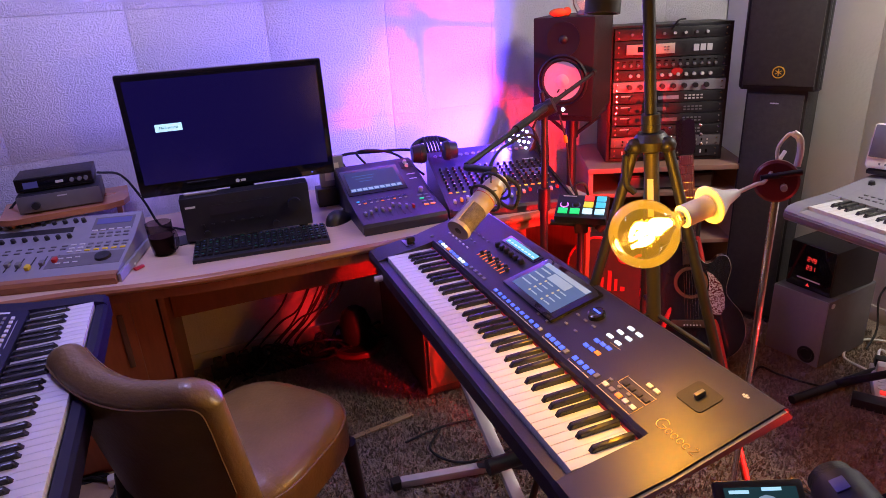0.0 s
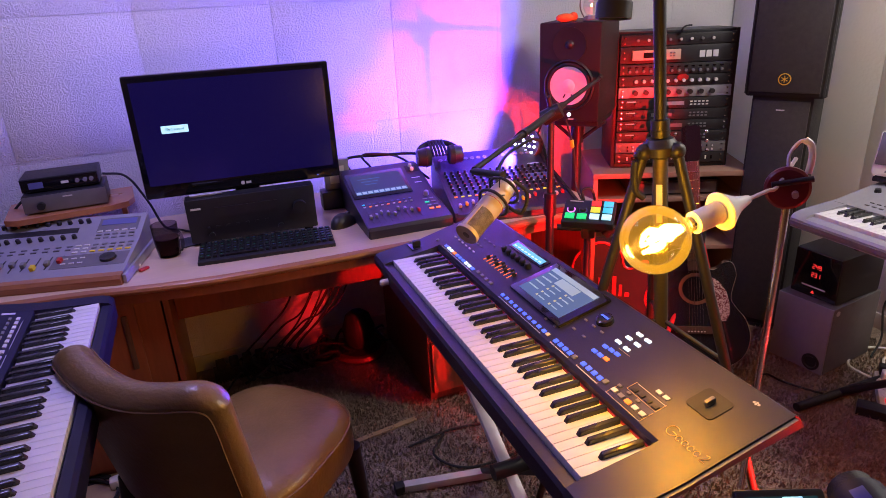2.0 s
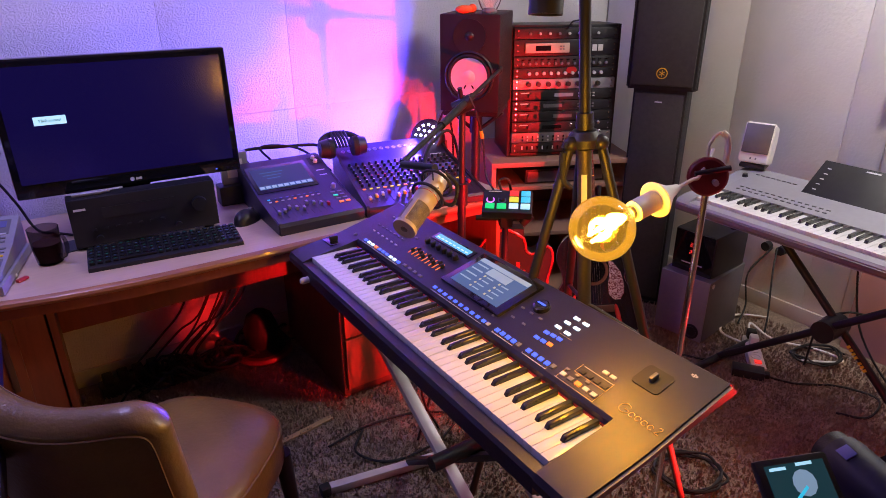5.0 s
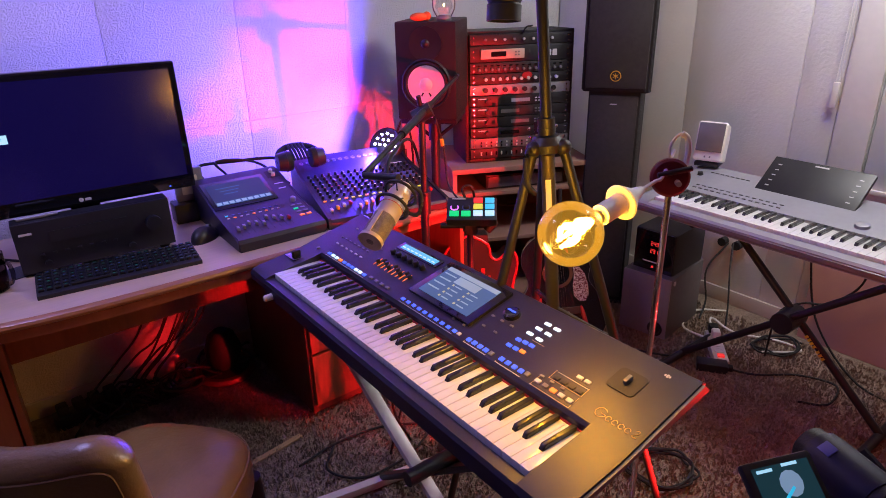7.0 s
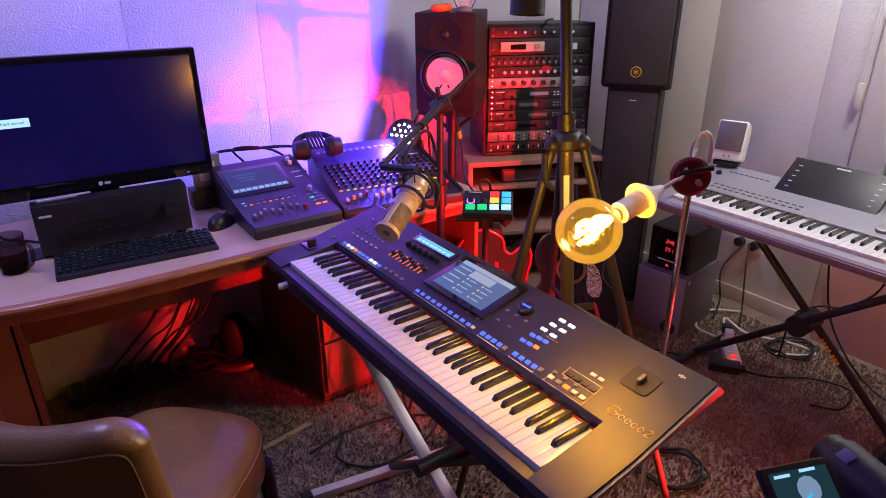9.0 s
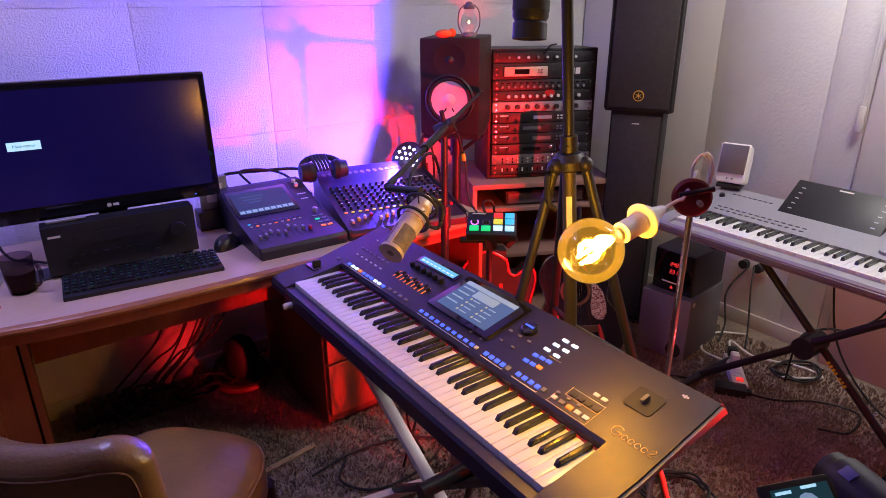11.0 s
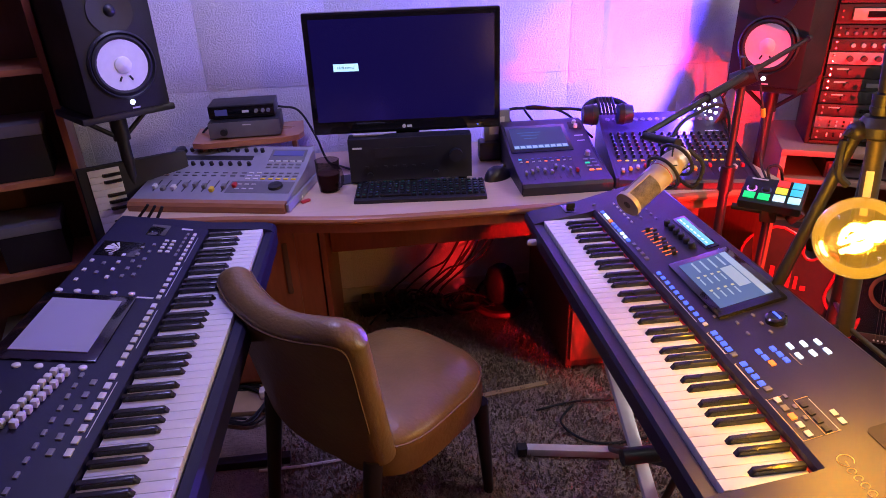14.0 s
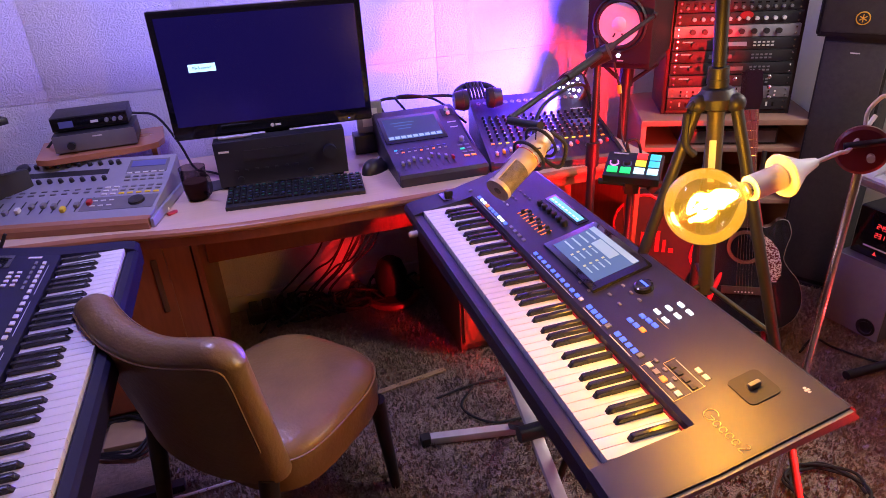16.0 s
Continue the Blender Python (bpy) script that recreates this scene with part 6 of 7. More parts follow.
# ---------------------------------------------------------------- lamp, tripods, microphone
def bulb_lamp():
    t = thing("bulb_lamp", pose(0.805, 1.600, 0.0), "glowing globe bulb on a chrome pole with a red disc", "lamp")
    part("base", spin(B(), [(0.12, 0.0), (0.12, 0.012), (0.10, 0.02), (0.02, 0.028), (0, 0.028)], 32), "red", t)
    part("pole", rod(B(), (0, 0, 0.02), (0, 0, 1.125), 0.0075), "chrome", t)
    cv = Vector((-0.008, -0.010, 1.165))
    n = Vector((-0.35, -0.93, 0.1)).normalized()
    q = n.to_track_quat("Z", "Y").to_matrix().to_4x4()
    disc = part("disc", spin(B(), [(0.0, -0.010), (0.036, -0.010), (0.041, -0.006), (0.041, 0.006), (0.036, 0.010), (0, 0.010)], 36), "disc_red", t, "dark red round disc", at=Matrix.Translation(cv) @ q)
    part("clip", rod(B(), cv + n * 0.010 + Vector((-0.03, 0, 0.008)), cv + n * 0.013 + Vector((0.040, -0.01, 0.022)), 0.006), "black", disc, at=(Matrix.Translation(cv) @ q).inverted())
    part("screw", rod(B(), (0.014, -0.008, 0.011), (0.014, -0.008, 0.034), 0.006), "champagne", disc)
    bulb_c = Vector((0.525 - 0.805, 1.447 - 1.600, 1.115))
    end = cv + n * 0.015 + Vector((-0.02, 0, 0.005))
    ax = (end - bulb_c).normalized()
    fr = Matrix.Translation(bulb_c) @ ax.to_track_quat("Z", "Y").to_matrix().to_4x4()
    R = 0.0625
    prof = [(0.0, -R)] + [(R * math.cos(a), R * math.sin(a)) for a in np.linspace(-1.45, 1.08, 18)] + [(0.0185, 0.066), (0.0150, 0.078)]
    g = part("globe", spin(B(), prof, 36), "amber", t, "amber glass globe", at=fr)
    g.visible_shadow = False
    rng = random.Random(9)
    for k in range(7):
        a = 2 * math.pi * k / 7
        pts = [(0.004 * math.cos(a), 0.004 * math.sin(a), 0.058)]
        for z, r in ((0.043, 0.010), (0.030, 0.014), (0.018, 0.019), (0.004, 0.017), (-0.010, 0.021), (-0.024, 0.012)):
            r *= rng.uniform(0.45, 1.4)
            pts.append((r * math.cos(a + 0.3), r * math.sin(a + 0.3), z + rng.uniform(-0.005, 0.005)))
        f = part("filament", hose(B(), pts, 0.0042, 6), "filament", t, at=fr)
        f.visible_shadow = False
    stem = part("stem", rod(B(), (0, 0, 0.062), (0, 0, 0.02), 0.007, 0.003), "clear", t, at=fr)
    stem.visible_shadow = False
    part("screw_cap", rod(B(), (0, 0, 0.072), (0, 0, 0.094), 0.0150, seg=24), "chrome", t, at=fr)
    part("socket", spin(B(), [(0.0185, 0.085), (0.0215, 0.087), (0.0215, 0.142), (0.019, 0.146), (0, 0.146)], 28), "white", t, "white lamp socket", at=fr)
    part("cup", spin(B(), [(0.036, 0.146), (0.038, 0.149), (0.030, 0.162), (0.016, 0.185), (0.008, 0.215), (0.006, 0.216), (0.013, 0.184), (0.026, 0.160), (0.034, 0.147)], 32), "white", t, "white ceiling-rose cup", at=fr)
    part("cord", hose(B(), [fr @ Vector((0, 0, 0.20)), fr @ Vector((0, 0, 0.26)), end, cv + Vector((0.02, 0.03, 0.05))], 0.004, 8), "white", t)
    k = 0.68
    part("cord_loop", hose(B(), [cv + Vector(v) * k for v in ((0.005, 0.02, 0.04), (0.0, 0.02, 0.09), (0.02, 0.02, 0.125), (0.036, 0.018, 0.132))], 0.0035, 8), "white", t)
    part("plug", hose(B(), [cv + Vector(v) * k for v in ((0.034, 0.018, 0.133), (0.050, 0.012, 0.118), (0.056, 0.008, 0.085), (0.052, 0.006, 0.040))], 0.0065, 10), "white", t)


def camera_tripod():
    c = Vector((0.625, 1.845, 0))
    stance = Matrix.Translation(c + Vector((0, 0, 1.0))) @ pose(0, 0, 0, 0, -4.6, 0) @ Matrix.Translation((0, 0, -1.0))
    t = thing("camera_tripod", stance, "tall black and alloy camera tripod with a red-lit leg", "tripod")
    part("column", rod(B(), (0, 0, 0.82), (0, 0, 1.74), 0.0135), "black", t)
    part("sleeve", rod(B(), (0, 0, 0.72), (0, 0, 1.19), 0.0175), "alu", t, "brushed alloy sleeve")
    part("sticker", box(B(), 0.014, 0.002, 0.095, (0, 0, 0), 0.0005), "white", t, "white printed sticker", at=pose(-0.0062, -0.0172, 1.01, 0, 0, -20))
    part("collar", rod(B(), (0, 0, 1.215), (0, 0, 1.255), 0.021), "black", t)
    part("collar_ring", rod(B(), (0, 0, 1.222), (0, 0, 1.232), 0.0225), "black", t)
    part("shoulder", spin(B(), [(0.018, 1.165), (0.040, 1.175), (0.042, 1.195), (0.030, 1.212), (0.018, 1.214)], 24), "black", t)
    for k, ang in enumerate((200, 318, 80)):
        a = radians(ang)
        d = Vector((math.cos(a), math.sin(a), 0))
        top = d * 0.042 + Vector((0, 0, 1.185))
        foot = stance.inverted() @ (c + d * (0.40 if k < 2 else 0.42) + Vector((0.03, 0, 0.012)))
        mid = top.lerp(foot, 0.52)
        leg = part("leg", rod(B(), top, mid, 0.0125, 0.0125), "black", t)
        part("lower_tube", rod(B(), mid, foot, 0.0095), "alu", leg)
        part("clamp", rod(B(), mid + (top - mid) * 0.03, mid - (top - mid) * 0.05, 0.017), "black", leg)
        part("rubber_foot", rod(B(), foot + Vector((0, 0, 0.012)), foot - Vector((0, 0, 0.012)), 0.014), "rubber", leg)
        part("strut", rod(B(), (0, 0, 0.74), top.lerp(foot, 0.42), 0.006), "black", t)
        part("hinge", ball(B(), top, 0.020, 12, 8), "black", t)
    part("crank", hose(B(), [(-0.03, -0.01, 1.19), (-0.06, -0.03, 1.18), (-0.065, -0.035, 1.11), (-0.045, -0.03, 1.08)], 0.008, 8), "black", t)
    # camera with its lens pointing down, on an arm from the column
    arm_top = Vector((0, 0, 1.70))
    t2 = thing("photo_camera", stance @ Matrix.Translation((-0.105, -0.06, 1.50)) @ pose(0, 0, 0, -8, 8, 0), "black camera with its lens pointing down, held over the keyboard", "camera")
    part("lens", spin(B(), [(0.0, 0.002), (0.030, 0.002), (0.031, -0.012), (0.037, -0.012), (0.037, 0.020), (0.034, 0.024), (0.039, 0.034), (0.039, 0.085), (0.035, 0.09), (0.035, 0.15), (0, 0.15)], 32), "black", t2)
    part("lens_ring", spin(B(), [(0.0385, 0.045), (0.0400, 0.046), (0.0400, 0.066), (0.0385, 0.067)], 32), "rubber", t2)
    part("body", box(B(), 0.13, 0.09, 0.06, (0, 0, 0.15), 0.01), "black", t2)
    part("bracket", rod(B(), (0.0, 0.0, 0.19), (0.115, 0.055, 0.19), 0.009), "black", t2)


def mic_and_boom():
    t = thing("boom_stand", pose(0.395, 2.505, 0.0), "black microphone boom stand behind the keyboard", "stand")
    part("pole", rod(B(), (0, 0, 0.03), (0, 0, 1.14), 0.0115), "black", t)
    part("thick_tube", rod(B(), (0, 0, 0.03), (0, 0, 0.80), 0.015), "black", t)
    part("clutch", rod(B(), (0, 0, 0.80), (0, 0, 0.88), 0.022), "black", t)
    for k in range(3):
        a = radians(40 + 120 * k)
        part("leg", rod(B(), (0, 0, 0.14), (0.28 * math.cos(a), 0.28 * math.sin(a), 0.015), 0.010), "black", t)
    j = Vector((0.0, -0.005, 1.160))
    low = Vector((0.169 - 0.395, 1.95 - 2.505, 1.117))
    far = Vector((0.600 - 0.395, 2.945 - 2.505, 1.205))
    part("joint", rod(B(), j + Vector((-0.028, 0.0, -0.02)), j + Vector((0.03, -0.01, 0.01)), 0.026), "black", t)
    part("joint_knob", rod(B(), j + Vector((-0.005, -0.005, 0.02)), j + Vector((-0.012, -0.015, 0.055)), 0.008), "black", t)
    part("boom", rod(B(), low, far, 0.008), "black", t)
    part("boom_sleeve", rod(B(), low.lerp(far, 0.30), low.lerp(far, 0.62), 0.0125), "black", t)
    part("boom_tip", rod(B(), far, far + (far - low).normalized() * 0.03, 0.011), "rubber", t)
    part("mount", rod(B(), low + Vector((0.0, 0.0, -0.005)), Vector((0.245 - 0.395, 1.862 - 2.505, 1.125)), 0.010), "black", t)
    part("mic_cable", hose(B(), [low + Vector((0.10, -0.07, -0.01)), low + Vector((0.135, -0.05, -0.05)), low + Vector((0.12, -0.06, -0.10)), low + Vector((0.07, -0.03, -0.07)), low + Vector((0.06, 0.06, -0.02)), low + Vector((0.10, 0.25, -0.01)), Vector((-0.03, 0.02, 1.05)), Vector((0.02, 0.02, 0.8))], 0.005, 8), "rubber", t)
    part("tag_cable", hose(B(), [j + Vector((0.05, 0.03, -0.03)), j + Vector((0.08, 0.05, -0.14)), j + Vector((0.09, 0.03, -0.26)), j + Vector((0.11, -0.05, -0.30))], 0.0035, 8), "rubber", t)
    part("cable_tag", rod(B(), j + Vector((0.072, 0.044, -0.105)), j + Vector((0.076, 0.047, -0.130)), 0.007), "tag", t)
    # microphone, in its spider mount
    a, b = Vector((0.160, 1.730, 1.019)), Vector((0.262, 1.872, 1.102))
    ax = (b - a).normalized()
    fr = Matrix.Translation(a) @ ax.to_track_quat("Z", "Y").to_matrix().to_4x4()
    m = thing("studio_microphone", fr, "champagne-coloured large studio microphone in a black spider mount", "microphone")
    L = (b - a).length
    part("grille_head", spin(B(), [(0.0, 0.0), (0.018, 0.001), (0.0275, 0.006), (0.0285, 0.012), (0.0285, 0.075), (0.0275, 0.078)], 32), "mesh", m, "metal mesh head")
    part("body", spin(B(), [(0.0293, 0.075), (0.0293, 0.135), (0.0270, 0.160), (0.020, L - 0.005), (0.012, L), (0, L)], 32), "champagne", m)
    part("head_band", spin(B(), [(0.0293, 0.0005), (0.0300, 0.004), (0.0300, 0.010), (0.0258, 0.012)], 32), "champagne", m)
    for k in (0, 1):
        part("head_rib", box(B(), 0.012, 0.004, 0.07, (0, (0.0285 if k else -0.0285), 0.008), 0.001), "champagne", m)
    part("red_ring", hose(B(), [(0.0294 * math.cos(a_), 0.0294 * math.sin(a_), 0.112) for a_ in np.linspace(0, 2 * math.pi, 25)], 0.0009, 6, 1), "red", m, "thin red ring")
    part("switch_dot", spin(B(), [(0.004, 0), (0.004, 0.001), (0, 0.001)], 12), "black", m, at=pose(-0.010, -0.0243, 0.098, 90))
    for z, r in ((0.118, 0.040), (0.165, 0.040)):
        part("mount_ring", hose(B(), [(r * math.cos(t_), r * math.sin(t_), z) for t_ in np.linspace(0, 2 * math.pi, 17)], 0.004, 8, 2), "black", m)
    for k in range(8):
        q = 2 * math.pi * k / 8
        part("elastic", rod(B(), (0.040 * math.cos(q), 0.040 * math.sin(q), 0.118 if k % 2 else 0.165), (0.025 * math.cos(q + 0.4), 0.025 * math.sin(q + 0.4), 0.142), 0.0018, seg=6), "rubber", m)


def pad_controller():
    t = thing("pad_controller", pose(0.492, 2.165, 0.905, 24, 0, -14), "small black pad controller with coloured lit squares", "controller")
    part("case", box(B(), 0.150, 0.100, 0.026, (0, 0, 0), 0.004), "black", t)
    def sq(x, y, mat):
        part("lit_pad", box(B(), 0.028, 0.022, 0.004, (x, y, 0.0293), 0.0015), mat, t)
    cols = (-0.052, -0.017, 0.019, 0.054)
    sq(cols[2], 0.030, "lit_red"), sq(cols[3], 0.030, "lit_cyan")
    sq(cols[2], 0.003, "lit_yellow"), sq(cols[3], 0.003, "lit_cyan")
    sq(cols[0], -0.028, "lit_green"), sq(cols[1], -0.028, "lit_green"), sq(cols[2], -0.026, "lit_ice"), sq(cols[3], -0.026, "lit_ice")
    for x, mat in ((cols[0], "lit_violet"), (cols[1], "blue_print")):
        part("knob_ring", spin(B(), [(0.0125, 0.026), (0.0125, 0.028), (0.010, 0.028), (0.010, 0.026)], 24), mat, t, at=Matrix.Translation((x, 0.003, 0)))
        part("knob", spin(B(), [(0.0095, 0.026), (0.0085, 0.036), (0, 0.037)], 20), "black", t, at=Matrix.Translation((x, 0.003, 0)))
    part("logo_bars", box(B(), 0.04, 0.004, 0.0006, (-0.04, 0.038, 0.0293)), "print", t)
    part("cable", hose(B(), [(-0.02, 0.05, 0.015), (-0.03, 0.075, 0.04), (0.0, 0.08, 0.035), (0.01, 0.09, -0.10)], 0.004, 8), "rubber", t)
    s = thing("pad_stand", pose(0.492, 2.19, 0.0), "black clamp stand under the pad controller", "stand")
    part("pole", rod(B(), (0, 0, 0.02), (0, 0, 0.895), 0.010), "black", s)
    part("arm", rod(B(), (-0.09, 0.02, 0.86), (0.06, -0.01, 0.86), 0.009), "black", s)
    part("arm_knob", rod(B(), (0.05, -0.012, 0.845), (0.075, -0.016, 0.875), 0.014), "black", s)
    part("clamp", box(B(), 0.04, 0.04, 0.05, (0, 0, 0.835), 0.005), "black", s)
    part("base", spin(B(), [(0.12, 0), (0.12, 0.01), (0.02, 0.02), (0, 0.02)], 28), "black", s)


bulb_lamp()
camera_tripod()
mic_and_boom()
pad_controller()


# ---------------------------------------------------------------- guitar, chair, small things
def guitar():
    base = Vector((1.0, 2.62, 0.095))
    t = thing("acoustic_guitar", Matrix.Translation(base) @ pose(0, 0, 0, -17, -7, -14), "dark glossy acoustic guitar with a speckled pickguard on a red-lit stand", "guitar")
    half = [(0.0, 0.0), (0.10, 0.012), (0.165, 0.055), (0.192, 0.125), (0.180, 0.20), (0.145, 0.25), (0.128, 0.285), (0.135, 0.33), (0.148, 0.38), (0.135, 0.435), (0.09, 0.478), (0.03, 0.492)]
    right = [(p.x, p.y) for p in smooth_line([(a, b, 0) for a, b in half], 4)]
    horn = half[:9] + [(0.136, 0.425), (0.105, 0.428), (0.080, 0.405), (0.055, 0.402), (0.035, 0.43), (0.03, 0.492)]
    cut = [(p.x, p.y) for p in smooth_line([(a, b, 0) for a, b in horn], 4)]
    outline = cut + [(-x, y) for x, y in reversed(right[1:])]
    up = pose(0, 0, 0, 90)
    part("body", slab(B(), outline, -0.09, 0.0), "guitar", t, at=up)
    part("binding", slab(B(), [(x * 1.012, y * 1.006 - 0.002) for x, y in outline], -0.012, -0.004), "guitar_edge", t, at=up)
    part("sound_hole", spin(B(), [(0.050, 0.0), (0.050, 0.0015), (0, 0.0015)], 36), "gloss", t, at=pose(0, -0.0005, 0.325, 90))
    part("rosette", spin(B(), [(0.064, 0.0), (0.064, 0.002), (0.053, 0.002), (0.053, 0.0)], 36), "neck", t, at=pose(0, -0.0005, 0.325, 90))
    guard = [(0.060, 0.372), (0.088, 0.352), (0.112, 0.315), (0.122, 0.27), (0.122, 0.225), (0.108, 0.198), (0.080, 0.196), (0.060, 0.222), (0.058, 0.262), (0.066, 0.30), (0.068, 0.335)]
    part("pickguard", slab(B(), guard, 0.0008, 0.0025), "guard", t, "speckled pale pickguard", at=up)
    part("bridge", box(B(), 0.16, 0.010, 0.030, (0, -0.006, 0.145), 0.003), "fret", t)
    for k in range(6):
        part("bridge_pin", rod(B(), (-0.03 + 0.012 * k, -0.011, 0.155), (-0.03 + 0.012 * k, -0.015, 0.155), 0.003, seg=8), "pale", t)
    part("neck", box(B(), 0.052, 0.026, 0.345, (0, 0.008, 0.485), 0.008), "neck", t)
    part("fretboard", box(B(), 0.054, 0.007, 0.43, (0, -0.008, 0.40), 0.001), "fret", t)
    for k in range(16):
        z = 0.825 - 0.64 * (1 - 0.5 ** ((k + 1) / 12))
        part("fret_wire", box(B(), 0.052, 0.0015, 0.0022, (0, -0.0122, z)), "chrome", t)
    part("headstock", slab(B(), [(-0.026, 0.832), (0.026, 0.832), (0.038, 0.87), (0.034, 0.965), (0.012, 0.975), (0.0, 0.968), (-0.012, 0.975), (-0.034, 0.965), (-0.038, 0.87)], -0.022, -0.004), "gloss", t, at=up)
    for s in (-1, 1):
        for k in range(3):
            part("tuner", ball(B(), (s * 0.056, 0.012, 0.872 + 0.036 * k), 0.008, 10, 8), "chrome", t)
    for k in range(6):
        x = -0.02 + 0.008 * k
        part("string", rod(B(), (x * 1.3, -0.014, 0.155), (x, -0.014, 0.830), 0.0006, seg=5), "chrome", t)
    # the red lamp's light on this stand is put into its red material
    s = thing("guitar_stand", Matrix.Translation((1.0, 2.72, 0.0)) @ pose(0, 0, 0, 0, 0, -14), "metal guitar stand with red light painted into its colour", "stand")
    for x in (-0.17, 0.17):
        part("leg", rod(B(), (0, 0.12, 0.55), (x, -0.18, 0.012), 0.010), "red", s)
        part("yoke", hose(B(), [(x * 0.55, 0.03, 0.085), (x * 0.6, -0.10, 0.075), (x * 0.6, -0.22, 0.08), (x * 0.6, -0.235, 0.11)], 0.008, 8), "red", s)
    part("leg", rod(B(), (0, 0.12, 0.55), (0, 0.34, 0.012), 0.010), "red", s)
    part("neck_post", rod(B(), (0, 0.12, 0.5), (0, 0.19, 0.72), 0.009), "black", s)
    g = thing("gig_bag", pose(0.66, 2.74, 0.0, 0, 0, -8), "black padded bag with a red printed mark on the floor", "bag")
    out = [(x * 1.1, y * 1.15) for x, y in outline]
    part("bag_body", slab(B(), out, -0.12, 0.0), "vinyl", g, at=pose(0, 0, 0.004, 80))
    part("piping", hose(B(), [(x * 1.09, 0.0, 0.004 + y * 1.14) for x, y in outline[::3]], 0.006, 6, 2), "red", g, at=pose(0, 0, 0, -10))
    for x, w_, h_ in ((-0.045, 0.016, 0.075), (-0.018, 0.012, 0.055), (0.012, 0.016, 0.085), (0.038, 0.012, 0.05), (0.065, 0.018, 0.018)):
        part("mark_bar", box(B(), w_, 0.003, h_, (x, -0.003, 0.34)), "red", g, at=pose(0, 0, 0, -10))


guitar()


def chair():
    t = thing("dining_chair", pose(-0.465, 1.555, 0.0, 0, 0, -20), "tan leather upholstered chair with a curved back and dark legs", "chair")
    # seat: rounded front, thick cushion
    ring = []
    for k in range(48):
        a = 2 * math.pi * k / 48
        c, s_ = math.cos(a), math.sin(a)
        e = 0.62
        x = 0.225 * math.copysign(abs(c) ** e, c)
        y = 0.13 + 0.235 * math.copysign(abs(s_) ** e, s_)
        x *= 1.0 - 0.06 * (y - 0.13) / 0.235
        ring.append((x, y))
    bm = B()
    levels = [(0.95, 0.352), (1.0, 0.365), (1.0, 0.435), (0.985, 0.455), (0.94, 0.469), (0.80, 0.480), (0.5, 0.487), (0.2, 0.488)]
    rows = [[bm.verts.new((x * s_, 0.13 + (y - 0.13) * s_, z)) for x, y in ring] for s_, z in levels]
    for a, b in zip(rows, rows[1:]):
        for k in range(48):
            bm.faces.new((a[k], a[(k + 1) % 48], b[(k + 1) % 48], b[k]))
    bm.faces.new(rows[0][::-1]), bm.faces.new(rows[-1])
    seat = part("seat", bm, "leather", t)
    part("piping", hose(B(), [(x * 0.99, 0.13 + (y - 0.13) * 0.99, 0.4525) for x, y in ring] + [(ring[0][0] * 0.99, 0.13 + (ring[0][1] - 0.13) * 0.99, 0.4525)], 0.0035, 6, 2), "leather", seat)
    # back: curved shell with thickness, lower in the middle of its top
    bm = B()
    inner, outer = [], []
    N, V_ = 45, 22
    def back_pt(u, v, off):
        a = (u - 0.5) * 2
        width = 0.225 + 0.022 * v
        x = a * width
        y = -0.135 - 0.07 * v + 0.06 * abs(a) ** 2.2
        top = 0.868 - 0.025 * math.cos(a * math.pi / 2) ** 2 - 0.045 * max(0.0, (abs(a) - 0.72) / 0.28) ** 2.2
        z = 0.465 + v * (top - 0.465)
        nx = -2.2 * 0.06 / width * abs(a) ** 1.2 * math.copysign(1, a)
        n_ = Vector((nx, 1, 0.14)).normalized()
        edge = min(1.0, min(u, 1 - u) / 0.085, (1 - v) / 0.085)
        th = 0.040 * math.sqrt(max(0.0, 1 - (1 - max(0.0, edge)) ** 2))
        return Vector((x, y, z)) + n_ * off * th
    for off, store in ((1, inner), (-1, outer)):
        for j in range(V_):
            store.append([bm.verts.new(back_pt(0.5 - 0.5 * math.cos(math.pi * i / (N - 1)), math.sin(0.5 * math.pi * j / (V_ - 1)), off)) for i in range(N)])
    for store, flip in ((inner, False), (outer, True)):
        for j in range(V_ - 1):
            for i in range(N - 1):
                f = (store[j][i], store[j][i + 1], store[j + 1][i + 1], store[j + 1][i])
                bm.faces.new(f[::-1] if flip else f)
    for i in range(N - 1):
        bm.faces.new((inner[0][i + 1], inner[0][i], outer[0][i], outer[0][i + 1]))
    bmesh.ops.remove_doubles(bm, verts=bm.verts[:], dist=0.0005)
    back = part("backrest", bm, "leather", t)
    for off in (1.03, -1.03):
        line = [back_pt(0.055, v, off) for v in (0.3, 0.6, 0.85)] + [back_pt(0.07 + 0.86 * k / 14, 0.925, off) for k in range(15)] + [back_pt(0.945, v, off) for v in (0.85, 0.6, 0.3)]
        part("seam", hose(B(), line, 0.0022, 5, 3), "stitch", back)
    for x, y, lean in ((-0.19, 0.30, (-0.01, 0.03)), (0.18, 0.30, (0.01, 0.03)), (-0.195, -0.118, (-0.01, -0.07)), (0.195, -0.118, (0.01, -0.07))):
        part("leg", rod(B(), (x, y, 0.36 if y > 0 else 0.470), (x + lean[0], y + lean[1], 0.0), 0.024, 0.015, 12), "dark_wood", t)


chair()


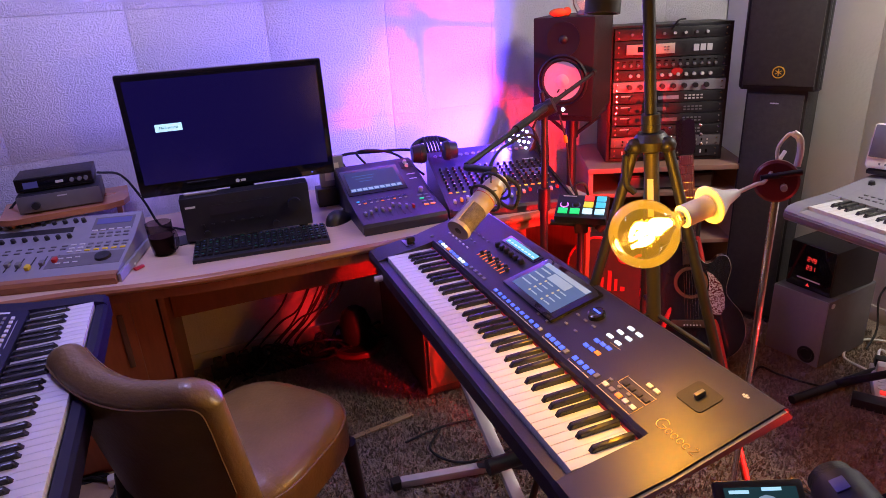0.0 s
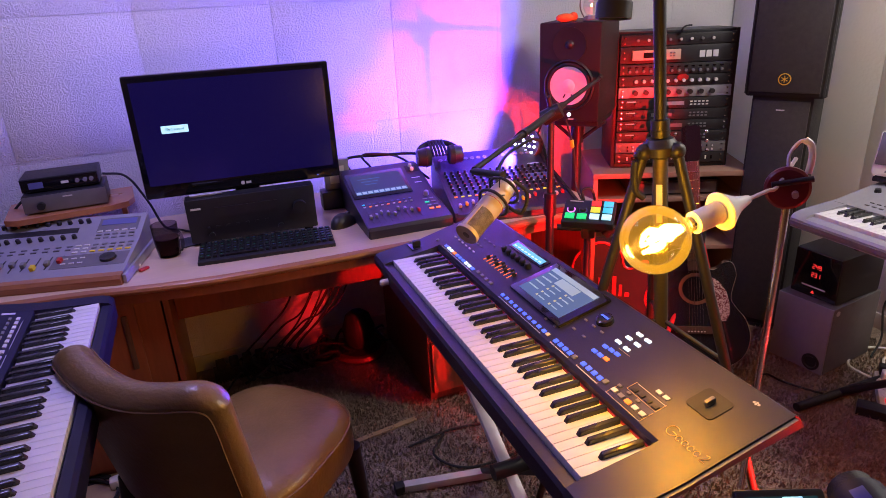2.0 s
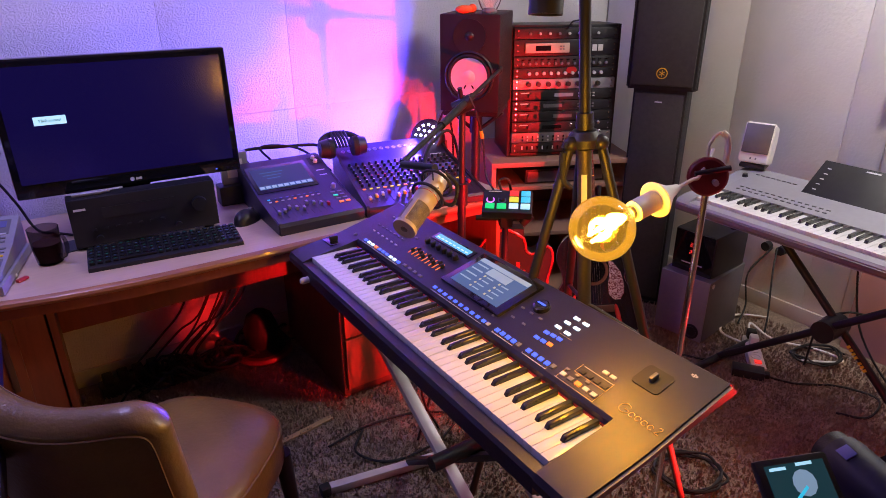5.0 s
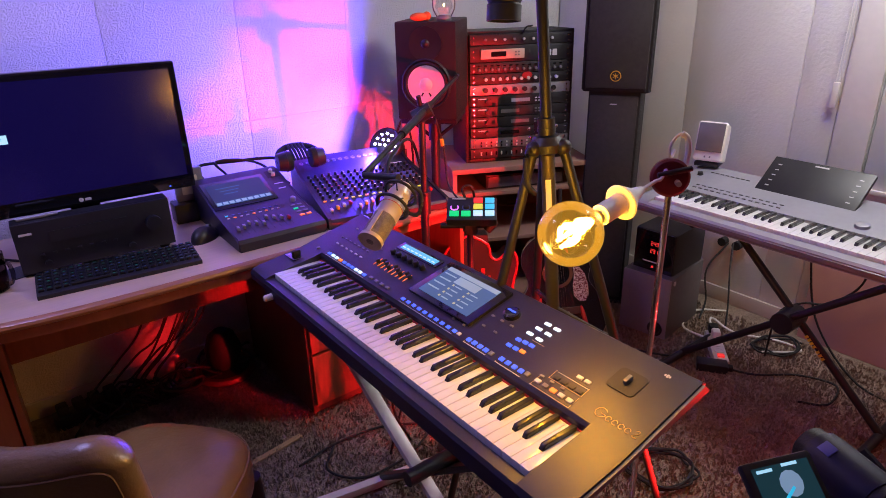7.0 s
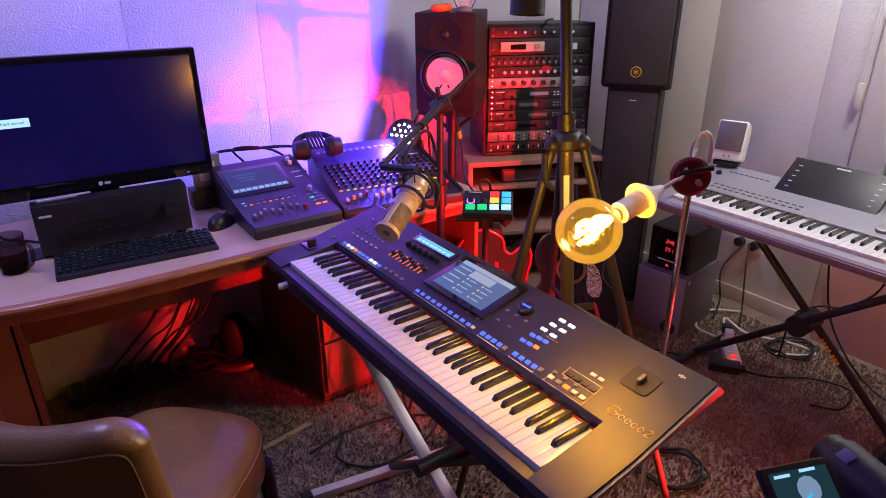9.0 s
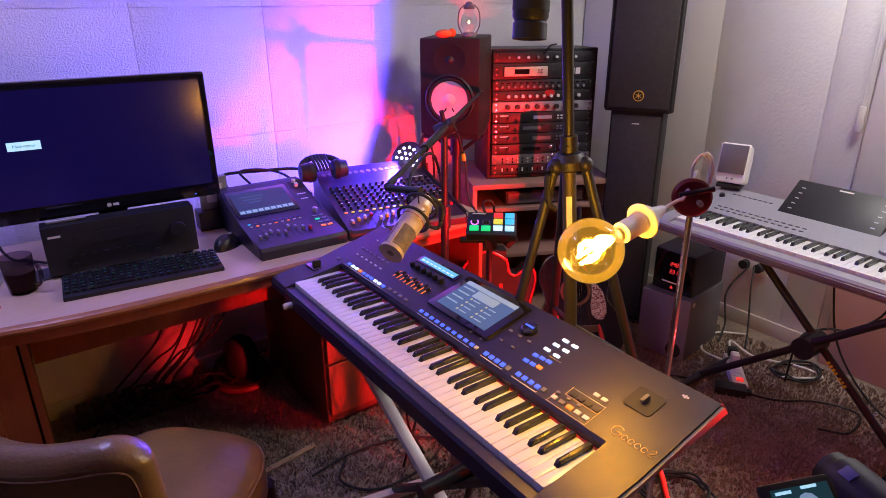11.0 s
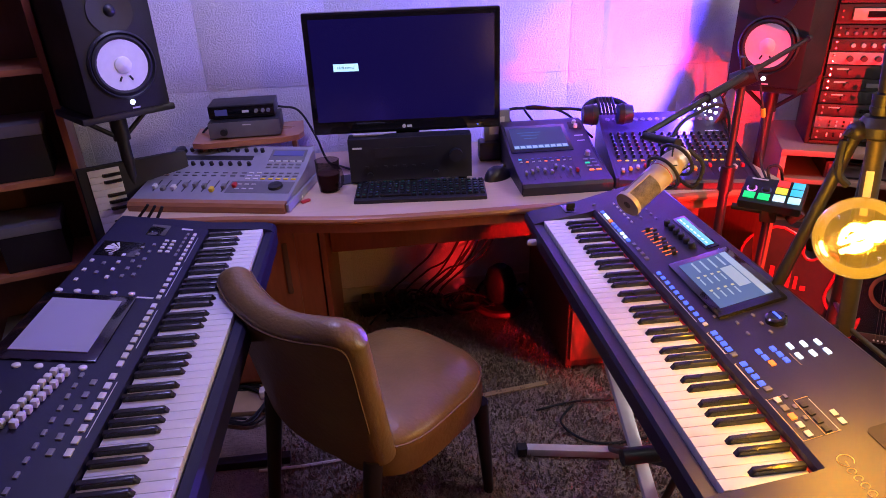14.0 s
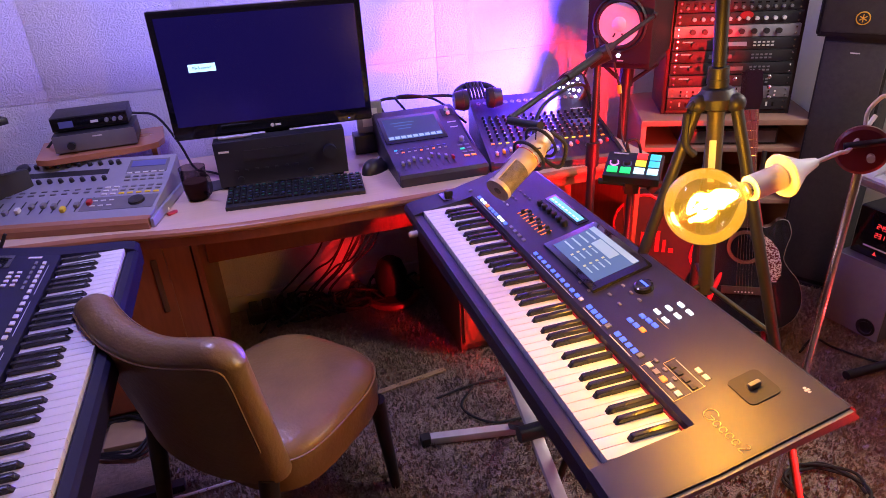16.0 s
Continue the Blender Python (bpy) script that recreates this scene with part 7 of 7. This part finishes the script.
def floor_clutter():
    rng = random.Random(5)
    # cable heap under the desk along the wall
    for i in range(10):
        pts, p0 = [], rng.uniform(0.3, 0.6)
        for k in range(9):
            pts.append(room(p0 + 0.07 * k + rng.uniform(-0.05, 0.05), rng.uniform(2.66, 2.86), rng.uniform(0.012, 0.10 if k % 3 else 0.02)))
        solo("floor_cable", hose(B(), pts, rng.choice((0.004, 0.005, 0.006)), 6, 5), "rubber", "black cable heaped on the carpet under the desk", "cable", group="cables under the desk")
    for i in range(9):
        p0 = rng.uniform(0.62, 1.0)
        pts = [room(p0 + 0.06 + 0.05 * i * 0.3, 2.80, 0.60), room(p0 + 0.02, 2.78, 0.42 - 0.02 * i), room(p0 - 0.10, 2.74, 0.22), room(p0 - 0.22, 2.74, 0.10), room(p0 - 0.15, 2.70, 0.015), room(p0 + 0.02, 2.72, 0.012)]
        solo("hanging_cable", hose(B(), pts, 0.0042, 6, 6), "rubber", "black cable hanging behind the desk to the floor", "cable", group="cables under the desk")
    t = thing("power_block", ROOM @ pose(0.44, 2.80, 0.0, 0, 0, 4), "long black mains block among cables", "mains block")
    part("case", box(B(), 0.24, 0.07, 0.055, (0, 0, 0), 0.006), "black", t)
    for k in range(4):
        part("plug", box(B(), 0.04, 0.045, 0.04, (-0.085 + 0.057 * k, 0, 0.0555), 0.008), "rubber", t)
    t = thing("floor_fan", ROOM @ pose(0.97, 2.73, 0.0), "black device with a round red-edged base under the desk", "device")
    part("base", spin(B(), [(0.0, 0), (0.11, 0), (0.125, 0.018), (0.118, 0.035), (0.06, 0.05), (0, 0.05)], 32), "black", t)
    part("rim", spin(B(), [(0.119, 0.0345), (0.1265, 0.020), (0.1285, 0.026), (0.1215, 0.040)], 32), "disc_red", t)
    part("body", spin(B(), [(0.05, 0.05), (0.070, 0.08), (0.075, 0.14), (0.055, 0.20), (0.03, 0.22), (0, 0.22)], 28), "rubber", t)
    # cables round the stands
    def coil(name, c, r, turns, label, mat="rubber", rad=0.0045, wob=0.02):
        pts = []
        for k in range(turns * 9):
            a = 2 * math.pi * k / 9
            rr = r * (0.75 + 0.3 * rng.random())
            pts.append(Vector((c[0] + rr * math.cos(a) + rng.uniform(-wob, wob), c[1] + 0.8 * rr * math.sin(a), 0.012 + 0.004 * (k // 9) + rng.uniform(0, 0.012))))
        solo(name, hose(B(), pts, rad, 6, 4), mat, label, "cable")
    coil("floor_cable", (1.10, 1.93, 0), 0.12, 4, "black cable coiled on the carpet under the keyboard")
    coil("floor_cable", (-1.17, 1.86, 0), 0.14, 5, "black cable coiled on the carpet beside the desk")
    coil("floor_cable", (1.98, 2.55, 0), 0.11, 3, "black cable coiled on the carpet under the silver keyboard")
    for pts, mat, lab in (
        ([(0.0, 2.28, 0.01), (-0.02, 2.16, 0.012), (0.10, 2.10, 0.012), (0.26, 2.18, 0.01), (0.36, 2.30, 0.012)], "rubber", "black cable lying on the carpet"),
        ([(-0.12, 2.20, 0.01), (0.02, 2.30, 0.012), (0.20, 2.36, 0.01), (0.42, 2.34, 0.012), (0.6, 2.42, 0.012)], "rubber", "black cable lying on the carpet"),
        ([(-0.9, 1.62, 0.01), (-0.75, 1.70, 0.012), (-0.62, 1.80, 0.01), (-0.55, 1.95, 0.012)], "white", "thin white cable lying on the carpet"),
        ([(1.63, 2.46, 0.02), (1.75, 2.38, 0.012), (1.92, 2.34, 0.012), (2.02, 2.24, 0.012), (1.90, 2.14, 0.012), (1.80, 2.18, 0.012)], "rubber", "black adapter lead lying on the carpet"),
        ([(1.72, 2.62, 0.03), (1.80, 2.80, 0.05), (1.86, 2.70, 0.02), (2.02, 2.60, 0.012), (2.06, 2.50, 0.012), (1.88, 2.52, 0.02)], "white", "white mains lead lying on the carpet"),
        ([(1.70, 2.66, 0.03), (1.66, 2.80, 0.02), (1.80, 2.93, 0.02), (1.96, 2.90, 0.015)], "white", "white mains lead lying on the carpet"),
        ([(1.99, 2.99, 0.34), (1.93, 2.90, 0.25), (1.88, 2.80, 0.10), (1.84, 2.74, 0.02)], "rubber", "black mains lead hanging from the wall socket"),
        ([(1.97, 3.0, 0.34), (1.86, 2.98, 0.22), (1.84, 2.92, 0.08), (1.78, 2.86, 0.015)], "rubber", "black mains lead hanging from the wall socket"),
        ([(1.92, 2.42, 0.69), (1.97, 2.45, 0.45), (2.02, 2.40, 0.2), (2.10, 2.22, 0.02), (2.2, 2.0, 0.012)], "rubber", "thin black lead hanging below the silver keyboard"),
        ([(2.05, 2.25, 0.69), (2.06, 2.28, 0.45), (2.0, 2.36, 0.33), (1.92, 2.4, 0.32), (1.86, 2.45, 0.25), (1.88, 2.5, 0.012)], "rubber", "thin black lead hanging below the silver keyboard"),
        ([(1.22, 2.62, 0.012), (1.30, 2.72, 0.012), (1.36, 2.66, 0.012), (1.50, 2.58, 0.012), (1.62, 2.60, 0.02)], "rubber", "black lead round the subwoofer"),
        ([(0.26, 2.22, 0.60), (0.25, 2.24, 0.40), (0.22, 2.22, 0.2), (0.28, 2.26, 0.012)], "rubber", "thin black lead hanging beside the drawers"),
        ([(0.30, 2.26, 0.62), (0.33, 2.28, 0.42), (0.28, 2.27, 0.25), (0.20, 2.20, 0.012)], "rubber", "thin black lead hanging beside the drawers"),
    ):
        solo("floor_cable", hose(B(), pts, 0.0045 if mat == "rubber" else 0.005, 6, 6), mat, lab, "cable")
    t = thing("power_strip", pose(1.70, 2.585, 0.0, 0, 0, 68), "white power strip with a red lit switch on the carpet", "power strip")
    part("case", box(B(), 0.27, 0.062, 0.04, (0, 0, 0), 0.008), "white", t)
    part("switch", box(B(), 0.022, 0.028, 0.008, (-0.095, 0, 0.0402), 0.002), "lit_red", t, "red lit switch")
    for x in (-0.045, 0.01, 0.065, 0.115):
        part("outlet", spin(B(), [(0.020, 0.0), (0.020, 0.002), (0.017, 0.002), (0.015, 0.0005), (0, 0.0005)], 20), "white", t, at=Matrix.Translation((x - 0.005, 0, 0.0402)))
    part("plug", box(B(), 0.045, 0.035, 0.045, (0.05, 0.0, 0.043), 0.008), "white", t)
    part("plug", box(B(), 0.04, 0.04, 0.04, (0.11, 0.0, 0.043), 0.008), "rubber", t)
    t = thing("power_adapter", pose(1.605, 2.465, 0.0, 0, 0, -28), "black power adapter on the carpet", "adapter")
    part("case", box(B(), 0.125, 0.062, 0.038, (0, 0, 0.004), 0.006), "black", t)
    part("socket", box(B(), 0.02, 0.03, 0.02, (0.073, 0, 0.012), 0.004), "rubber", t)
    t = thing("wall_socket", ROOM @ pose(P_RIGHT - 0.001, 1.70, 0.33), "white double wall socket with black plugs", "socket")
    part("plate", box(B(), 0.010, 0.15, 0.08, (-0.0055, 0, -0.04), 0.003), "white", t)
    for y in (-0.037, 0.037):
        part("plug", rod(B(), (-0.011, y, 0), (-0.045, y, 0), 0.022), "rubber", t)
    solo("leaning_board", box(B(), 0.02, 0.95, 0.52, (0, 0, 0), 0.003, pose(0, 0, 0, 0, 3, 0)), "pinkboard", "pale pinkish board leaning against the wall under the window", "board", ROOM @ pose(3.15, 0.82, 0.001))
    solo("floor_plank", box(B(), 0.30, 0.022, 0.008, (0, 0, 0), 0.002), "cardboard", "pale wooden lath lying on the carpet", "plank", pose(-0.24, 2.285, 0.002, 0, 0, 36))
    solo("floor_board", box(B(), 0.22, 0.16, 0.02, (0, 0, 0), 0.004), "cardboard", "light brown board lying on the carpet under cables", "board", pose(-1.13, 1.92, 0.002, 0, 0, 25))
    t = thing("mains_plug", pose(-1.09, 1.94, 0.0225, 0, 0, 35), "white mains plug lying on the board among cables", "plug")
    part("body", box(B(), 0.055, 0.04, 0.036, (0, 0, 0), 0.009), "white", t)
    part("pin", rod(B(), (0.027, -0.009, 0.018), (0.046, -0.009, 0.018), 0.0025, seg=8), "chrome", t)
    part("pin", rod(B(), (0.027, 0.009, 0.018), (0.046, 0.009, 0.018), 0.0025, seg=8), "chrome", t)
    t = thing("window_cord", ROOM @ pose(P_RIGHT - 0.02, 1.375, 1.04), "white blind cord with a hanging weight", "blind cord")
    part("weight", box(B(), 0.016, 0.026, 0.105, (0, 0, 0), 0.005), "white", t)
    for y in (-0.006, 0.006):
        part("cord", rod(B(), (0, y, 0.10), (0.0, y - 0.012, 1.16), 0.0018, seg=6), "white", t)
    part("cord_hook", box(B(), 0.03, 0.02, 0.04, (0.004, -0.012, 1.15), 0.004), "white", t)


floor_clutter()


def left_corner():
    # bookcase by the left wall
    t = thing("bookcase", pose(-1.99, 1.62, 0.0, 0, 0, 47), "brown wooden bookcase with dark things on its shelves", "bookcase")
    w, d, h = 0.80, 0.28, 1.9
    for s in (-1, 1):
        part("side_board", box(B(), 0.022, d, h, (s * (w / 2), d / 2, 0), 0.002), "desk_wood", t)
    for z in (0.05, 0.50, 0.83, 1.20, 1.55, 1.87):
        part("shelf_board", box(B(), w - 0.024, d - 0.01, 0.02, (0, d / 2, z), 0.002), "shelf_wood", t)
    part("back_board", box(B(), w - 0.024, 0.006, h - 0.06, (0, d - 0.004, 0.05)), "desk_dark", t)
    for k, (x, ww, hh, z) in enumerate(((0.20, 0.2, 0.18, 0.52), (-0.05, 0.2, 0.22, 0.52), (0.22, 0.22, 0.2, 0.85), (-0.1, 0.26, 0.16, 0.85), (0.15, 0.3, 0.2, 0.07))):
        b = thing("storage_box", pose(-1.99, 1.62, 0.0, 0, 0, 47) @ pose(x, 0.13, z + 0.001), "dark box on the bookcase shelf", "box", "boxes in the bookcase")
        part("box_body", box(B(), ww, 0.2, hh * 0.75, (0, 0, 0), 0.004), "black", b)
        part("box_lid", box(B(), ww + 0.006, 0.206, hh * 0.2, (0, 0, hh * 0.75), 0.004), "grey", b)
    # upright small keyboard under the loudspeaker
    t = thing("small_keyboard", pose(-1.585, 1.915, 0.74, 82, 0, 55), "small piano keyboard standing upright behind the desk", "keyboard")
    part("body", box(B(), 0.36, 0.46, 0.05, (0.10, -0.08, -0.055), 0.006), "rubber", t)
    w_, b_ = key_meshes(0.10, 0.06)
    for k in range(15):
        r = pose(-0.05, 0.14 - WHITE * k, 0.001, 0, 0, -90)
        part("white_key", w_, "ivory", t, at=r)
        if k % 7 in (0, 1, 3, 4, 5):
            part("black_key", b_, "ebony", t, at=r @ Matrix.Translation((WHITE, 0.039, 0)))
    st = thing("keyboard_box", pose(-1.55, 1.955, 0.0, 0, 0, 55), "black case standing on the floor below the small keyboard", "case")
    part("case", box(B(), 0.40, 0.16, 0.42, (0.06, 0.06, 0), 0.01), "vinyl", st)
    for i in range(3):
        solo("hanging_cable", hose(B(), [(-1.30 - 0.03 * i, 1.86, 0.80), (-1.33 - 0.04 * i, 1.83, 0.72), (-1.36 - 0.03 * i, 1.80, 0.55), (-1.32, 1.78, 0.4), (-1.30 + 0.02 * i, 1.80, 0.012)], 0.005, 6, 6), "rubber", "black cable hanging behind the keyboard", "cable")


left_corner()


def camcorder():
    t = thing("camcorder", pose(0.559, 0.822, 1.065, 0, 0, 5), "black and violet camcorder with its small screen folded out", "camcorder")
    part("body", rod(B(), (0.064, -0.03, -0.012), (0.064, 0.06, -0.012), 0.026, seg=28), "vinyl", t)
    part("lens_barrel", rod(B(), (0.064, 0.06, -0.012), (0.064, 0.075, -0.012), 0.023, seg=28), "vinyl", t)
    part("top_shell", spin(B(), [(0.0275, -0.035), (0.0285, -0.025), (0.0285, 0.035), (0.0275, 0.045)], 28), "wing", t, at=pose(0.064, 0.015, -0.012, -90))
    part("hand_strap", hose(B(), [(0.090, -0.02, -0.03), (0.099, 0.005, -0.012), (0.094, 0.035, 0.004)], 0.006, 8), "vinyl", t)
    part("badge", box(B(), 0.014, 0.016, 0.0012, (0, 0, 0), 0.0004, pose(0.050, 0.040, 0.0128, 0, -28, 0)), "blue_print", t)
    sc = pose(-0.010, 0.0, 0.02, 38)
    part("flip_screen", box(B(), 0.082, 0.058, 0.010, (-0.032, 0.0, -0.005), 0.004), "black", t, at=sc)
    s = part("lit_screen", box(B(), 0.066, 0.044, 0.001, (-0.032, 0.0, 0.0052)), "screen_teal", t, "dark teal lit small screen", at=sc)
    part("screen_drawing", ball(B(), (-0.028, 0.002, 0.0065), 0.013, 12, 6, (1, 1, 0.04)), "display_head", s)
    part("screen_beam", box(B(), 0.022, 0.003, 0.0006, (0, 0, 0), 0, pose(-0.036, -0.008, 0.0064, 0, 0, 35)), "lit_cyan", s)
    for x, y in ((-0.052, 0.018), (-0.022, 0.020), (-0.022, -0.018)):
        part("screen_text", box(B(), 0.018, 0.003, 0.0006, (x, y, 0.0064)), "lit_ice", s)
    tr = thing("camcorder_tripod", Matrix.Translation((0.619, 0.84, -0.063)), "black tripod carrying the camcorder", "tripod")
    part("column", rod(B(), (0, 0, 0.55), (0, 0, 1.095), 0.013), "black", tr)
    part("head", box(B(), 0.05, 0.05, 0.03, (0, 0, 1.073), 0.006), "black", tr)
    for k in range(3):
        a = radians(-20 + 120 * k)
        part("leg", rod(B(), (0.02 * math.cos(a), 0.02 * math.sin(a), 0.92), (0.34 * math.cos(a), 0.34 * math.sin(a), 0.076), 0.012), "black", tr)


camcorder()


def on_top_of_monitor():
    solo("knitted_toy", ball(ball(B(), (0, 0, 0.016), 0.030, 14, 10, (1.3, 0.8, 0.55)), (0.032, 0, 0.018), 0.018, 12, 8), "orange", "small orange knitted lump on the loudspeaker", "ornament", pose(0.475, 3.06, 1.4155, 0, 0, 10))
    t = thing("oil_lantern", pose(0.575, 3.055, 1.4155), "small clear glass oil lantern on the loudspeaker", "lantern")
    part("base", spin(B(), [(0.0, 0), (0.030, 0), (0.032, 0.008), (0.022, 0.020), (0, 0.022)], 24), "grey", t)
    part("chimney", spin(B(), [(0.018, 0.022), (0.034, 0.05), (0.030, 0.075), (0.018, 0.10), (0.017, 0.11)], 24), "clear", t)
    part("cap", spin(B(), [(0.022, 0.108), (0.024, 0.115), (0.010, 0.135), (0, 0.137)], 24), "dark_silver", t)
    for s in (-1, 1):
        part("frame_wire", hose(B(), [(s * 0.026, 0, 0.01), (s * 0.044, 0, 0.05), (s * 0.040, 0, 0.10), (s * 0.020, 0, 0.125)], 0.0025, 6), "dark_silver", t)
    part("flame_light", ball(B(), (0, 0, 0.058), 0.004, 8, 6, (1, 1, 1.6)), "filament", t)


on_top_of_monitor()
